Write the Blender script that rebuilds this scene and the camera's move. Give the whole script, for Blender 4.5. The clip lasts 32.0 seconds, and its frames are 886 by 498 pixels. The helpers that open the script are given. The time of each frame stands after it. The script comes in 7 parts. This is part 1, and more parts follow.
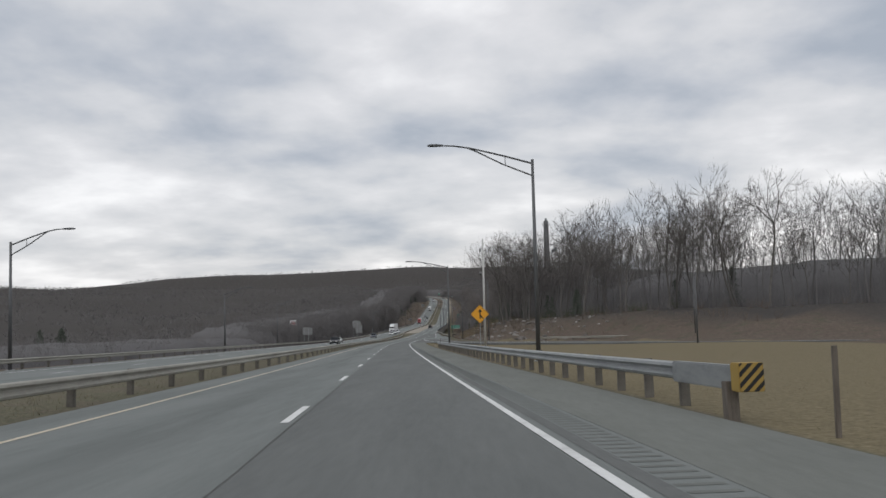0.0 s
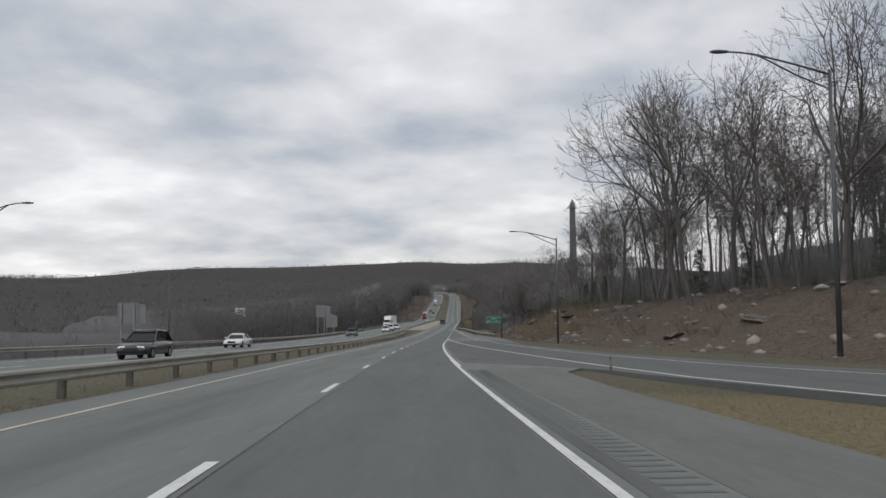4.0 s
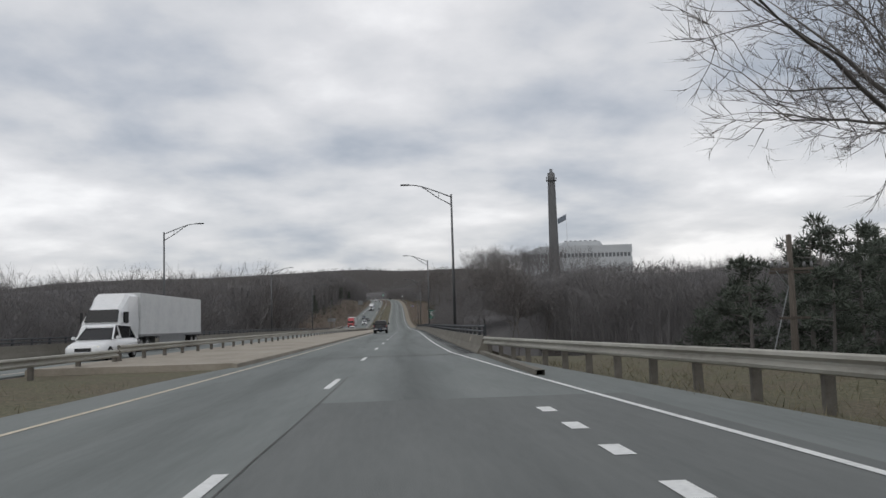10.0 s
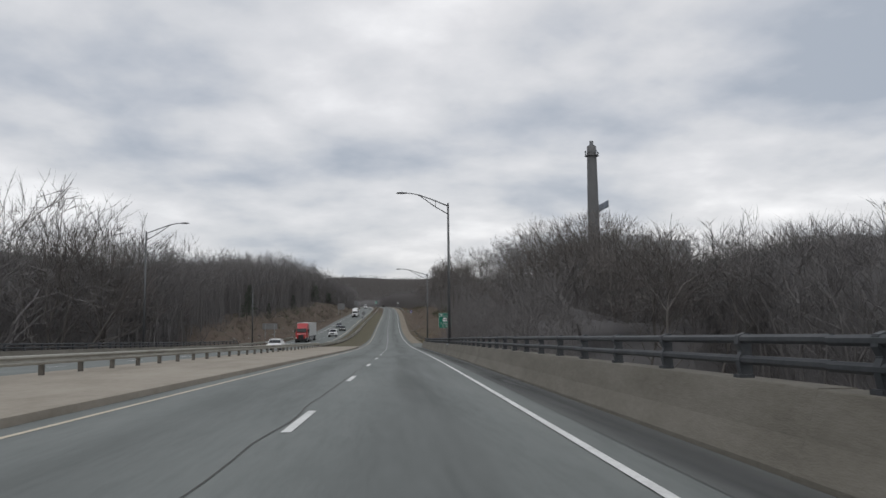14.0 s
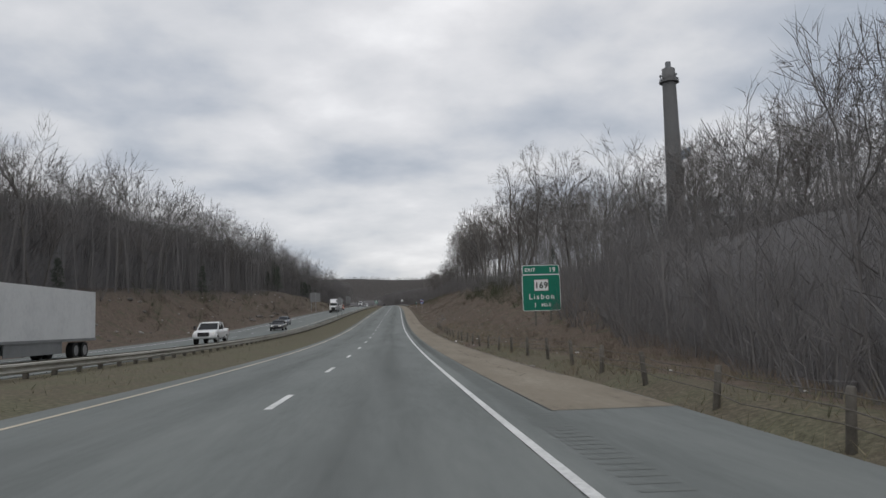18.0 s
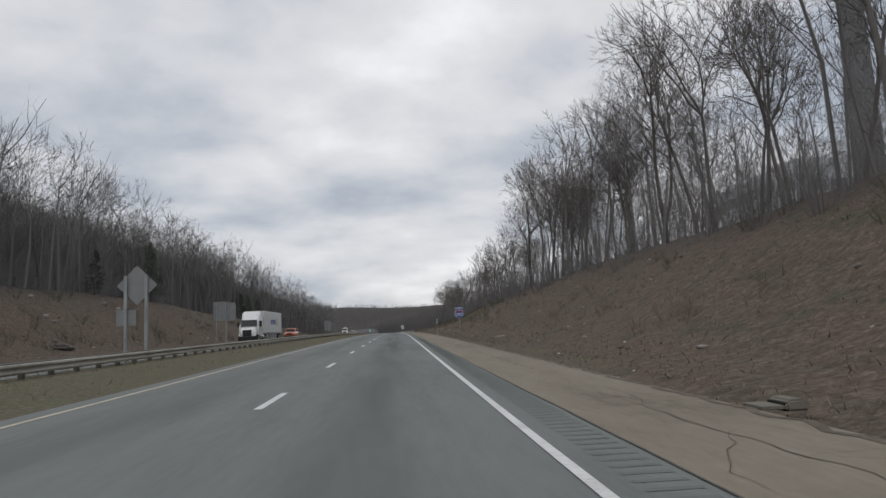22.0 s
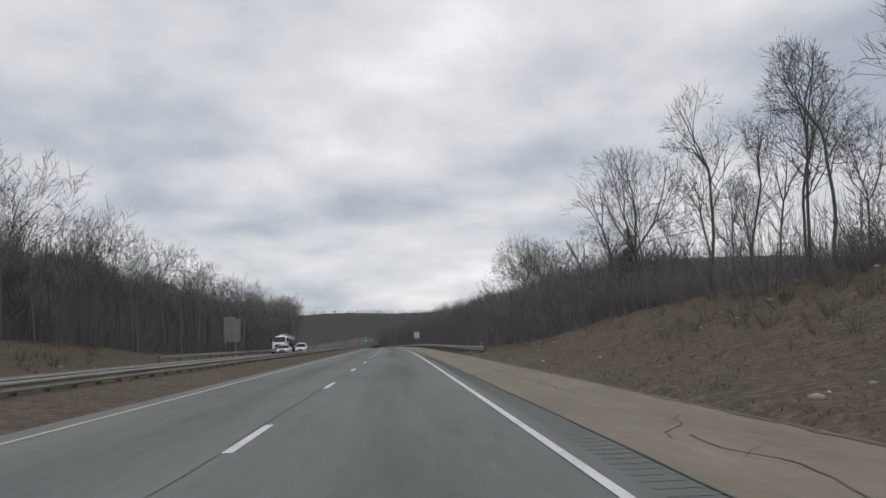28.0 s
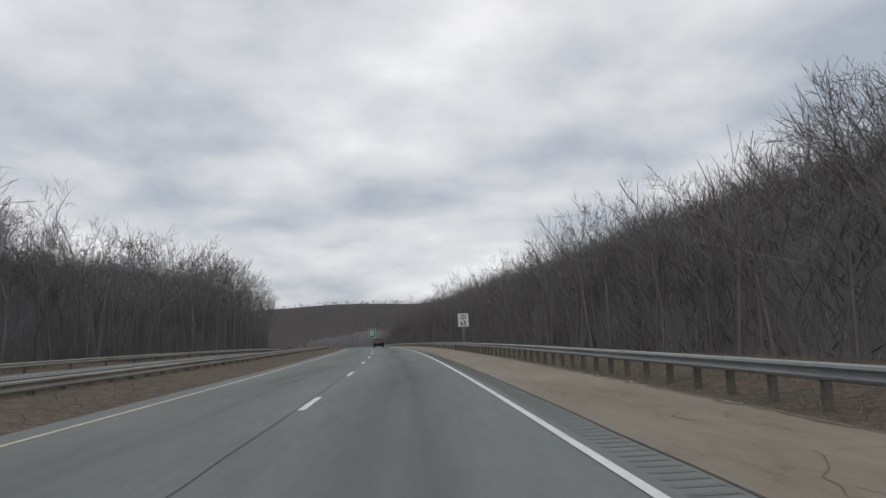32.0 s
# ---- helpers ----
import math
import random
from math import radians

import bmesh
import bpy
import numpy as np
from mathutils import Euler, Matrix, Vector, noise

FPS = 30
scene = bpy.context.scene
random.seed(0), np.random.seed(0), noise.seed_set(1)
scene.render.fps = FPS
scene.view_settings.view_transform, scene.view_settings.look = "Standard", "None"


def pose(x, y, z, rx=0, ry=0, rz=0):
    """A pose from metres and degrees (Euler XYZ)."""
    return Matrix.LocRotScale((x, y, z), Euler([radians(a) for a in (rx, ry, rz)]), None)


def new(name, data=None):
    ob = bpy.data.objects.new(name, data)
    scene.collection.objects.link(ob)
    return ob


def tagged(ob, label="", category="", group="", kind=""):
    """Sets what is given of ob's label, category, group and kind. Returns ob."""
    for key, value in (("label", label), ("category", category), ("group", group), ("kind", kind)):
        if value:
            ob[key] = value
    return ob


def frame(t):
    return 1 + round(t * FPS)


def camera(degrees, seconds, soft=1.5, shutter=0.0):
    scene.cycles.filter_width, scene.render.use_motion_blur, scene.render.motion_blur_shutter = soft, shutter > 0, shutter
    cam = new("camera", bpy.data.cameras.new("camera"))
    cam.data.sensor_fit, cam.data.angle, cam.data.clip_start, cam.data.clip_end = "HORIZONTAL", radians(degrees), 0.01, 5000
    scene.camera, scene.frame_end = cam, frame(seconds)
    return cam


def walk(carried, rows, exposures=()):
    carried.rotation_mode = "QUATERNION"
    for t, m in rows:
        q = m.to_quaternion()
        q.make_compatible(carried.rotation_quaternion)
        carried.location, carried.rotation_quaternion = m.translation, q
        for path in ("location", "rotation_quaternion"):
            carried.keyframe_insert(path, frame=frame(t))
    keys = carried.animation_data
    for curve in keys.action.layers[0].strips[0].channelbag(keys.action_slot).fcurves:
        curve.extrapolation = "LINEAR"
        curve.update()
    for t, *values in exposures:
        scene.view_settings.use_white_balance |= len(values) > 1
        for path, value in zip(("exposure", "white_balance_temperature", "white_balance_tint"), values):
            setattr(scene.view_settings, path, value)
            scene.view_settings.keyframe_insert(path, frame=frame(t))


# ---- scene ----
import collections
# ---------------------------------------------------------------- the road's line
# heading (degrees to the left of +y) and grade (degrees up) every 60 m along the dashed line
HEADING = [3.81, 3.74, 2.93, 1.11, -0.62, -1.18, -1.42, -1.63, -1.44, -0.92, -0.47, -0.41, -0.85, -1.0, -0.75, -0.56, -0.35, 0.12, 0.66]
GRADE = [-3.39, -3.13, -3.08, -3.0, -2.57, -1.88, -1.37, -1.25, -1.46, -1.52, -0.51, 0.85, 2.06, 2.1, 1.88, 1.78, 1.67, 1.58, 1.5]


def smooth_at(values, q):
    q = min(max(q, 0.0), len(values) - 1.001)
    i = int(q)
    u = q - i
    a, b = values[max(i - 1, 0)], values[i]
    c, d = values[i + 1], values[min(i + 2, len(values) - 1)]
    return b + 0.5 * u * (c - a + u * (2 * a - 5 * b + 4 * c - d + u * (3 * (b - c) + d - a)))


STEP = 2.0
S_MIN, S_MAX = -400.0, 3600.0


def trace_road():
    """x, y, z and heading every STEP metres from S_MIN to S_MAX; the origin is at s = 0."""
    n0, n1 = int(-S_MIN / STEP), int(S_MAX / STEP)
    def turn_at(s):
        h = smooth_at(HEADING, s / 60.0)
        if s > 1060:
            h += math.degrees(5.3e-4) * (min(s, 1650.0) - 1060.0)
        return math.radians(h)
    def grade_at(s):
        g = smooth_at(GRADE, s / 60.0)
        if s > 1080:
            g *= math.exp(-(s - 1080.0) / 330.0)
        return math.radians(g)
    rows = [None] * (n0 + n1 + 1)
    for direction, count in ((1, n1), (-1, n0)):
        x = y = z = 0.0
        for k in range(count + 1):
            s = direction * k * STEP
            h, g = turn_at(s), grade_at(s)
            rows[n0 + direction * k] = (x, y, z, h)
            m = s + direction * STEP / 2
            hm, gm = turn_at(m), grade_at(m)
            x += -math.sin(hm) * STEP * direction
            y += math.cos(hm) * STEP * direction
            z += math.tan(gm) * STEP * direction
    return np.array(rows)


ROAD = trace_road()


def on_road(s, l=0.0, z=0.0):
    """The place s metres along the road, l metres to the right of the dashed line, z above the carriageway."""
    q = min(max((s - S_MIN) / STEP, 0.0), len(ROAD) - 1.001)
    i = int(q)
    x, y, h0, turn = ROAD[i] + (ROAD[i + 1] - ROAD[i]) * (q - i)
    return Vector((x + math.cos(turn) * l, y + math.sin(turn) * l, h0 + z))


def heading(s):
    q = min(max((s - S_MIN) / STEP, 0.0), len(ROAD) - 1.001)
    return float(ROAD[int(q)][3])


def lerp(table, s):
    if s <= table[0][0]:
        return table[0][1]
    for (a, va), (b, vb) in zip(table, table[1:]):
        if s <= b:
            return va + (vb - va) * (s - a) / (b - a)
    return table[-1][1]


EYE = 1.22

# ---------------------------------------------------------------- camera and its walk
# seconds, metres along the road, metres right of the dashed line, yaw, pitch, roll
DRIVE = [
    (0, 0, 1.79, 0.2, 3.3, 1.45),
    (0.5, 16.35, 1.95, 0.38, 3.31, 1.46),
    (1, 32.69, 1.85, 0.38, 3.33, 1.4),
    (1.5, 49.01, 1.96, 0.29, 3.01, 0.99),
    (2, 65.33, 1.9, 0.33, 3.16, 1.26),
    (3, 97.9, 2.14, 0.32, 3.3, 0.71),
    (4, 130.43, 2.02, 0.23, 3.27, 0.54),
    (4.5, 146.67, 2.03, 0.03, 3.31, 0.33),
    (6.5, 211.51, 2.15, -1.74, 3.28, 0.83),
    (7, 227.71, 2.21, -2.08, 3.56, -0.18),
    (7.5, 243.89, 1.99, -2.78, 3.29, 0.26),
    (8, 260.08, 1.91, -3.1, 3.57, 0.35),
    (8.5, 276.27, 1.78, -3.59, 3.92, 0.5),
    (9, 292.46, 1.81, -3.72, 3.99, 0.97),
    (9.5, 308.67, 1.84, -3.93, 4.01, 1.31),
    (10, 324.88, 1.68, -4.24, 4.17, 1.72),
    (10.5, 341.1, 1.7, -4.01, 4.58, 2.05),
    (11, 357.34, 1.46, -3.97, 4.64, 2.23),
    (11.5, 373.59, 1.39, -4.02, 4.31, 2.29),
    (12, 389.86, 1.43, -3.92, 4.68, 2.42),
    (12.5, 406.14, 1.15, -4.37, 4.8, 1),
    (13, 422.45, 1.13, -4.09, 5.12, 1.16),
    (13.5, 438.77, 1.29, -4.39, 5.16, 0.79),
    (15.5, 504.24, 1.96, -4.54, 4.97, 0.31),
    (16, 520.65, 1.4, -4.54, 5.03, 0.06),
    (16.5, 537.08, 1.51, -4.62, 5.08, -0.09),
    (17, 553.52, 1.72, -4.38, 5.54, 0.28),
    (17.5, 569.99, 1.92, -4.28, 5.16, 1.04),
    (18, 586.49, 2.19, -4.16, 5.46, 1.74),
    (18.5, 603.01, 2.44, -3.7, 5.58, 1.61),
    (19, 619.56, 2.28, -3.53, 5.69, 2.53),
    (19.5, 636.14, 2.29, -3.09, 6.17, 2.81),
    (20, 652.75, 2.31, -3.85, 6.13, 3.36),
    (21, 686.03, 2.26, -3.88, 6.82, 3.23),
    (22, 719.39, 2.29, -4.26, 7.66, 2.79),
    (22.5, 736.09, 2.39, -4.1, 7.25, 3.09),
    (23, 752.79, 2.42, -4.01, 7.66, 3.43),
    (23.5, 769.48, 2.44, -4.03, 7.78, 3.42),
    (24, 786.17, 2.41, -4.09, 7.85, 3.41),
    (25, 819.47, 2.25, -3.68, 8.19, 3.36),
    (25.5, 836.07, 2.08, -3.42, 8.22, 2.99),
    (26, 852.63, 1.97, -3.41, 8.38, 2.88),
    (26.5, 869.13, 1.97, -3.43, 8.27, 2.45),
    (28.5, 934.56, 2.13, -3.78, 8.36, 2.52),
    (29, 950.75, 2.16, -3.63, 7.68, 2.66),
    (30, 982.93, 1.98, -2.93, 7.89, 2.57),
    (31, 1014.86, 1.88, -2.65, 8.05, 2.41),
    (32, 1046.55, 1.93, -2.35, 7.89, 2.69),
]
cam = camera(59.8, 32.0)
PATH = []
for t, s, l, yaw, pitch, roll in DRIVE:
    p = on_road(s, l, EYE)
    PATH.append((t, pose(p.x, p.y, p.z, 90 + pitch, roll, yaw)))
walk(cam, PATH)

# ---------------------------------------------------------------- sky and sun
world = bpy.data.worlds.new("overcast")
scene.world = world
world.use_nodes = True
nt = world.node_tree
nt.nodes.clear()


def wire(tree, kind, inputs=(), operation="", data_type="", layer_name=""):
    node = tree.nodes.new(kind)
    if operation:
        node.operation = operation
    if data_type:
        node.data_type = data_type
    if layer_name:
        node.layer_name = layer_name
    for key, value in dict(inputs).items():
        if isinstance(value, bpy.types.NodeSocket):
            tree.links.new(value, node.inputs[key])
        else:
            node.inputs[key].default_value = value
    return node


def ramp(tree, fac, stops):
    node = tree.nodes.new("ShaderNodeValToRGB")
    tree.links.new(fac, node.inputs[0])
    el = node.color_ramp.elements
    while len(el) < len(stops):
        el.new(0.5)
    for e, (pos, col) in zip(el, stops):
        e.position = pos
        e.color = (*col, 1) if len(col) == 3 else col
    return node.outputs[0]


sky = wire(nt, "ShaderNodeTexSky")
sky.sky_type = "NISHITA"
sky.sun_disc = False
sky.sun_elevation = radians(38)
sky.sun_rotation = radians(20)
way = wire(nt, "ShaderNodeTexCoord").outputs["Generated"]
sep = wire(nt, "ShaderNodeSeparateXYZ", {0: way})
up = wire(nt, "ShaderNodeMath", {0: sep.outputs[2], 1: 0.0}, operation="MAXIMUM").outputs[0]
up = wire(nt, "ShaderNodeMath", {0: up, 1: 0.22}, operation="ADD").outputs[0]
cx = wire(nt, "ShaderNodeMath", {0: sep.outputs[0], 1: up}, operation="DIVIDE").outputs[0]
cy = wire(nt, "ShaderNodeMath", {0: sep.outputs[1], 1: up}, operation="DIVIDE").outputs[0]
flat = wire(nt, "ShaderNodeCombineXYZ", {0: cx, 1: cy}).outputs[0]
big = wire(nt, "ShaderNodeTexNoise", {"Vector": flat, "Scale": 0.95, "Detail": 9.0, "Roughness": 0.52, "Distortion": 0.1}).outputs[0]
fine = wire(nt, "ShaderNodeTexNoise", {"Vector": flat, "Scale": 2.4, "Detail": 7.0, "Roughness": 0.5, "Distortion": 0.1}).outputs[0]
mixf = wire(nt, "ShaderNodeMix", {0: 0.27, 2: big, 3: fine}).outputs[0]
cloud = ramp(nt, mixf, [(0.38, (0.38, 0.425, 0.495)), (0.44, (0.51, 0.54, 0.595)), (0.49, (0.635, 0.65, 0.682)), (0.54, (0.735, 0.74, 0.765)), (0.62, (0.97, 0.97, 0.985))])
blend = wire(nt, "ShaderNodeMix", {0: 0.94, 6: sky.outputs[0], 7: cloud}, data_type="RGBA").outputs[2]
bg = wire(nt, "ShaderNodeBackground", {0: blend, 1: 1.0})
wire(nt, "ShaderNodeOutputWorld", {0: bg.outputs[0]})
sky_gain = wire(nt, "ShaderNodeVectorMath", {0: sky.outputs[0], 1: (0.1, 0.1, 0.1)}, operation="MULTIPLY").outputs[0]
nt.links.new(sky_gain, blend.node.inputs[6])

sun = new("sun", bpy.data.lights.new("sun", "SUN"))
sun.data.energy, sun.data.angle, sun.data.color = 0.7, radians(75), (1.0, 0.96, 0.9)
sun.rotation_euler = (radians(48), 0, radians(-20))
scene.view_settings.exposure = 0.0

# ---------------------------------------------------------------- materials


def material(name, stops, scale=3.0, rough=0.85, metal=0.0, bump=0.0, bump_scale=40.0, detail=6.0, stretch=(1, 1, 1), vary=0.0, spec=0.3, coords="Object", fine=0.35):
    """A surface of two scales of mottling between the given colours, with fine relief and some difference from piece to piece."""
    m = bpy.data.materials.new(name)
    m.use_nodes = True
    tr = m.node_tree
    bsdf = tr.nodes["Principled BSDF"]
    co = wire(tr, "ShaderNodeTexCoord").outputs[coords] if coords != "Place" else wire(tr, "ShaderNodeNewGeometry").outputs["Position"]
    co = wire(tr, "ShaderNodeVectorMath", {0: co, 1: stretch}, operation="MULTIPLY").outputs[0]
    a = wire(tr, "ShaderNodeTexNoise", {"Vector": co, "Scale": scale, "Detail": detail, "Roughness": 0.6}).outputs[0]
    b = wire(tr, "ShaderNodeTexNoise", {"Vector": co, "Scale": scale * 11, "Detail": 4.0, "Roughness": 0.65}).outputs[0]
    f = wire(tr, "ShaderNodeMix", {0: fine, 2: a, 3: b}).outputs[0]
    n = len(stops)
    col = ramp(tr, f, [(0.32 + 0.36 * i / max(n - 1, 1), c) for i, c in enumerate(stops)])
    if vary:
        r = wire(tr, "ShaderNodeObjectInfo").outputs["Random"]
        r = wire(tr, "ShaderNodeMapRange", {0: r, 3: 1 - vary, 4: 1 + vary}).outputs[0]
        col = wire(tr, "ShaderNodeVectorMath", {0: col, 1: r}, operation="MULTIPLY").outputs[0]
    tr.links.new(col, bsdf.inputs["Base Color"])
    bsdf.inputs["Roughness"].default_value = rough
    bsdf.inputs["Metallic"].default_value = metal
    bsdf.inputs["Specular IOR Level"].default_value = spec
    if bump:
        g = wire(tr, "ShaderNodeTexNoise", {"Vector": co, "Scale": bump_scale, "Detail": 5.0}).outputs[0]
        bn = wire(tr, "ShaderNodeBump", {"Strength": bump, "Distance": 0.05, "Height": g}).outputs[0]
        tr.links.new(bn, bsdf.inputs["Normal"])
    return m


def plain(name, col, rough=0.5, metal=0.0, spec=0.4, emit=0.0):
    m = material(name, [tuple(c * 0.92 for c in col), tuple(min(c * 1.06, 1) for c in col)], scale=4.0, rough=rough, metal=metal, spec=spec)
    if emit:
        b = m.node_tree.nodes["Principled BSDF"]
        b.inputs["Emission Color"].default_value = (*col, 1)
        b.inputs["Emission Strength"].default_value = emit
    return m


M_ASPHALT = material("asphalt", [(0.14, 0.154, 0.15), (0.179, 0.195, 0.19), (0.209, 0.225, 0.218)], scale=0.35, rough=0.92, bump=0.25, bump_scale=60, coords="Place", fine=0.3, stretch=(2.2, 0.25, 1))
M_ASPHALT_DARK = material("dark_asphalt", [(0.1, 0.107, 0.105), (0.13, 0.137, 0.134), (0.155, 0.162, 0.158)], scale=0.5, rough=0.92, bump=0.25, bump_scale=60, coords="Place", stretch=(2.0, 0.3, 1))
M_ASPHALT_LANE = material("repaved_asphalt", [(0.112, 0.12, 0.118), (0.14, 0.149, 0.146), (0.165, 0.174, 0.17)], scale=0.4, rough=0.92, bump=0.25, bump_scale=60, coords="Place", stretch=(2.2, 0.25, 1))
M_TAN = material("tan_shoulder", [(0.16, 0.137, 0.106), (0.225, 0.196, 0.154), (0.255, 0.224, 0.178), (0.31, 0.275, 0.222)], scale=0.5, rough=0.95, bump=0.3, bump_scale=50, coords="Place", stretch=(1.6, 0.35, 1))
M_CRACK = material("crack_sealant", [(0.06, 0.06, 0.057), (0.1, 0.098, 0.092)], rough=0.7, coords="Place")
M_TANCRACK = material("old_shoulder_crack", [(0.07, 0.058, 0.045), (0.13, 0.11, 0.085), (0.2, 0.175, 0.14)], scale=1.5, rough=0.9, coords="Place", fine=0.5)
M_WHITE = material("white_road_paint", [(0.5, 0.51, 0.5), (0.68, 0.69, 0.68), (0.78, 0.79, 0.78)], scale=1.2, rough=0.7, coords="Place", fine=0.5)
M_YELLOW = material("yellow_road_paint", [(0.42, 0.37, 0.28), (0.56, 0.5, 0.39), (0.64, 0.59, 0.49)], scale=1.2, rough=0.7, coords="Place", fine=0.5)
M_CONCRETE = material("concrete", [(0.12, 0.112, 0.093), (0.165, 0.154, 0.13), (0.21, 0.197, 0.172)], scale=0.8, rough=0.9, bump=0.2, bump_scale=30, coords="Place", stretch=(1, 0.5, 2.5))
M_CONCRETE_LIGHT = material("light_concrete", [(0.24, 0.215, 0.175), (0.31, 0.28, 0.235), (0.36, 0.33, 0.28)], scale=0.6, rough=0.92, bump=0.2, coords="Place", stretch=(1, 0.4, 1))
M_STEEL = material("galvanised_steel", [(0.2, 0.215, 0.22), (0.3, 0.315, 0.32), (0.36, 0.37, 0.37)], scale=0.9, rough=0.5, metal=0.55, coords="Place", stretch=(1, 0.4, 1), spec=0.4)
M_STEEL_RUST = material("weathered_rail_steel", [(0.23, 0.22, 0.19), (0.35, 0.34, 0.302), (0.43, 0.42, 0.38)], scale=0.9, rough=0.65, metal=0.3, coords="Place", stretch=(1, 0.3, 1))
M_POST = material("weathered_steel_post", [(0.09, 0.085, 0.075), (0.14, 0.13, 0.115), (0.18, 0.17, 0.155)], scale=5, rough=0.8, metal=0.2, vary=0.15)
M_RAIL_DARK = material("dark_bridge_rail", [(0.045, 0.05, 0.055), (0.07, 0.075, 0.082), (0.1, 0.105, 0.11)], scale=1.5, rough=0.55, metal=0.4, coords="Place")
M_POLE = material("lamp_pole_metal", [(0.1, 0.105, 0.11), (0.15, 0.155, 0.16)], scale=2.0, rough=0.5, metal=0.6, stretch=(1, 1, 0.3))
M_WOOD = material("weathered_wood_post", [(0.075, 0.065, 0.055), (0.12, 0.105, 0.09), (0.17, 0.15, 0.13)], scale=6, rough=0.95, stretch=(3, 3, 0.4), vary=0.2)
M_BARK = material("grey_bark", [(0.085, 0.08, 0.075), (0.13, 0.122, 0.115), (0.18, 0.169, 0.158)], scale=2.0, rough=0.95, bump=0.4, bump_scale=14, stretch=(2, 2, 0.5), vary=0.22)
M_TWIG = material("bare_twigs", [(0.12, 0.111, 0.107), (0.175, 0.162, 0.154)], scale=1.0, rough=0.95, vary=0.25)
M_FARTWIG = material("far_bare_woods", [(0.108, 0.104, 0.104), (0.142, 0.137, 0.136), (0.18, 0.172, 0.168)], scale=0.03, rough=0.95, coords="Place", fine=0.5)
M_THICKET = material("leafless_thicket", [(0.134, 0.129, 0.129), (0.163, 0.157, 0.156), (0.194, 0.186, 0.184)], scale=0.5, rough=0.97, coords="Place", fine=0.45, stretch=(1.6, 1.6, 0.25), bump=0.6, bump_scale=1.6)
# darker than the thicket: the hull's colour carries the shade deep in the woods
M_UNDER = material("shade_toned_understorey", [(0.118, 0.115, 0.118), (0.142, 0.139, 0.141), (0.166, 0.162, 0.164)], scale=0.25, rough=0.98, coords="Place", fine=0.6, stretch=(4, 4, 0.35), bump=0.7, bump_scale=2.5, spec=0.1)
M_PINE = material("pine_needles", [(0.07, 0.083, 0.07), (0.09, 0.106, 0.085), (0.115, 0.13, 0.102)], scale=1.2, rough=0.9, vary=0.25)
M_SHRUB = material("brown_brush", [(0.09, 0.074, 0.062), (0.13, 0.106, 0.088), (0.18, 0.148, 0.12)], scale=2.0, rough=0.95, vary=0.3)
M_STRAW = material("dry_grass_blades", [(0.15, 0.122, 0.084), (0.22, 0.18, 0.126), (0.28, 0.235, 0.17)], scale=0.6, rough=0.95, coords="Place")
M_ROCK = material("grey_ledge_rock", [(0.08, 0.072, 0.065), (0.15, 0.136, 0.124), (0.22, 0.2, 0.186)], scale=1.3, rough=0.92, bump=0.6, bump_scale=6, vary=0.2)


def litter_material(name, dark, pale):
    """Dead leaves, stalks and stones, each piece of its own shade."""
    m = bpy.data.materials.new(name)
    m.use_nodes = True
    tr = m.node_tree
    r = wire(tr, "ShaderNodeNewGeometry").outputs["Random Per Island"]
    col = ramp(tr, r, [(0.0, dark), (0.6, tuple((a + c) / 2 for a, c in zip(dark, pale))), (1.0, pale)])
    tr.links.new(col, tr.nodes["Principled BSDF"].inputs["Base Color"])
    tr.nodes["Principled BSDF"].inputs["Roughness"].default_value = 0.95
    return m


M_LITTER = litter_material("dead_leaves_and_stalks", (0.085, 0.068, 0.056), (0.25, 0.2, 0.158))
M_BLADE = litter_material("winter_grass_blades", (0.1, 0.098, 0.062), (0.25, 0.222, 0.15))
M_LAWN = litter_material("golden_winter_lawn", (0.11, 0.096, 0.056), (0.3, 0.25, 0.155))
M_TRASH = litter_material("pale_litter", (0.5, 0.49, 0.47), (0.8, 0.8, 0.8))
M_PEBBLE = litter_material("loose_grey_stones", (0.1, 0.093, 0.086), (0.36, 0.34, 0.32))


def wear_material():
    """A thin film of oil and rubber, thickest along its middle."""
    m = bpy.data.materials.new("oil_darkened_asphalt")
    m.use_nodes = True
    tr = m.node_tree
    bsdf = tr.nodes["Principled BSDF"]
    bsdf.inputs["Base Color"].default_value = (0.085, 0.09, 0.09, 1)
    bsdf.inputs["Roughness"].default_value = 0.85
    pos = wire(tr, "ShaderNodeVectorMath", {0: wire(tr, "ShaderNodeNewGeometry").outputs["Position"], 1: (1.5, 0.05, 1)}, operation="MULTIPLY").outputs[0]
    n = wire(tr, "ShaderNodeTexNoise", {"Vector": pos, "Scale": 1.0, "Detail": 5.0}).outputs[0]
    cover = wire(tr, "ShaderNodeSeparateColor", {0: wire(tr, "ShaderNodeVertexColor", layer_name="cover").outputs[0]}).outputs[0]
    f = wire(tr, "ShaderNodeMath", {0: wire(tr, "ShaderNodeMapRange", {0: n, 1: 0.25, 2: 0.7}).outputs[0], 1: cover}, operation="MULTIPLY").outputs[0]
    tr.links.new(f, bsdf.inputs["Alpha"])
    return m


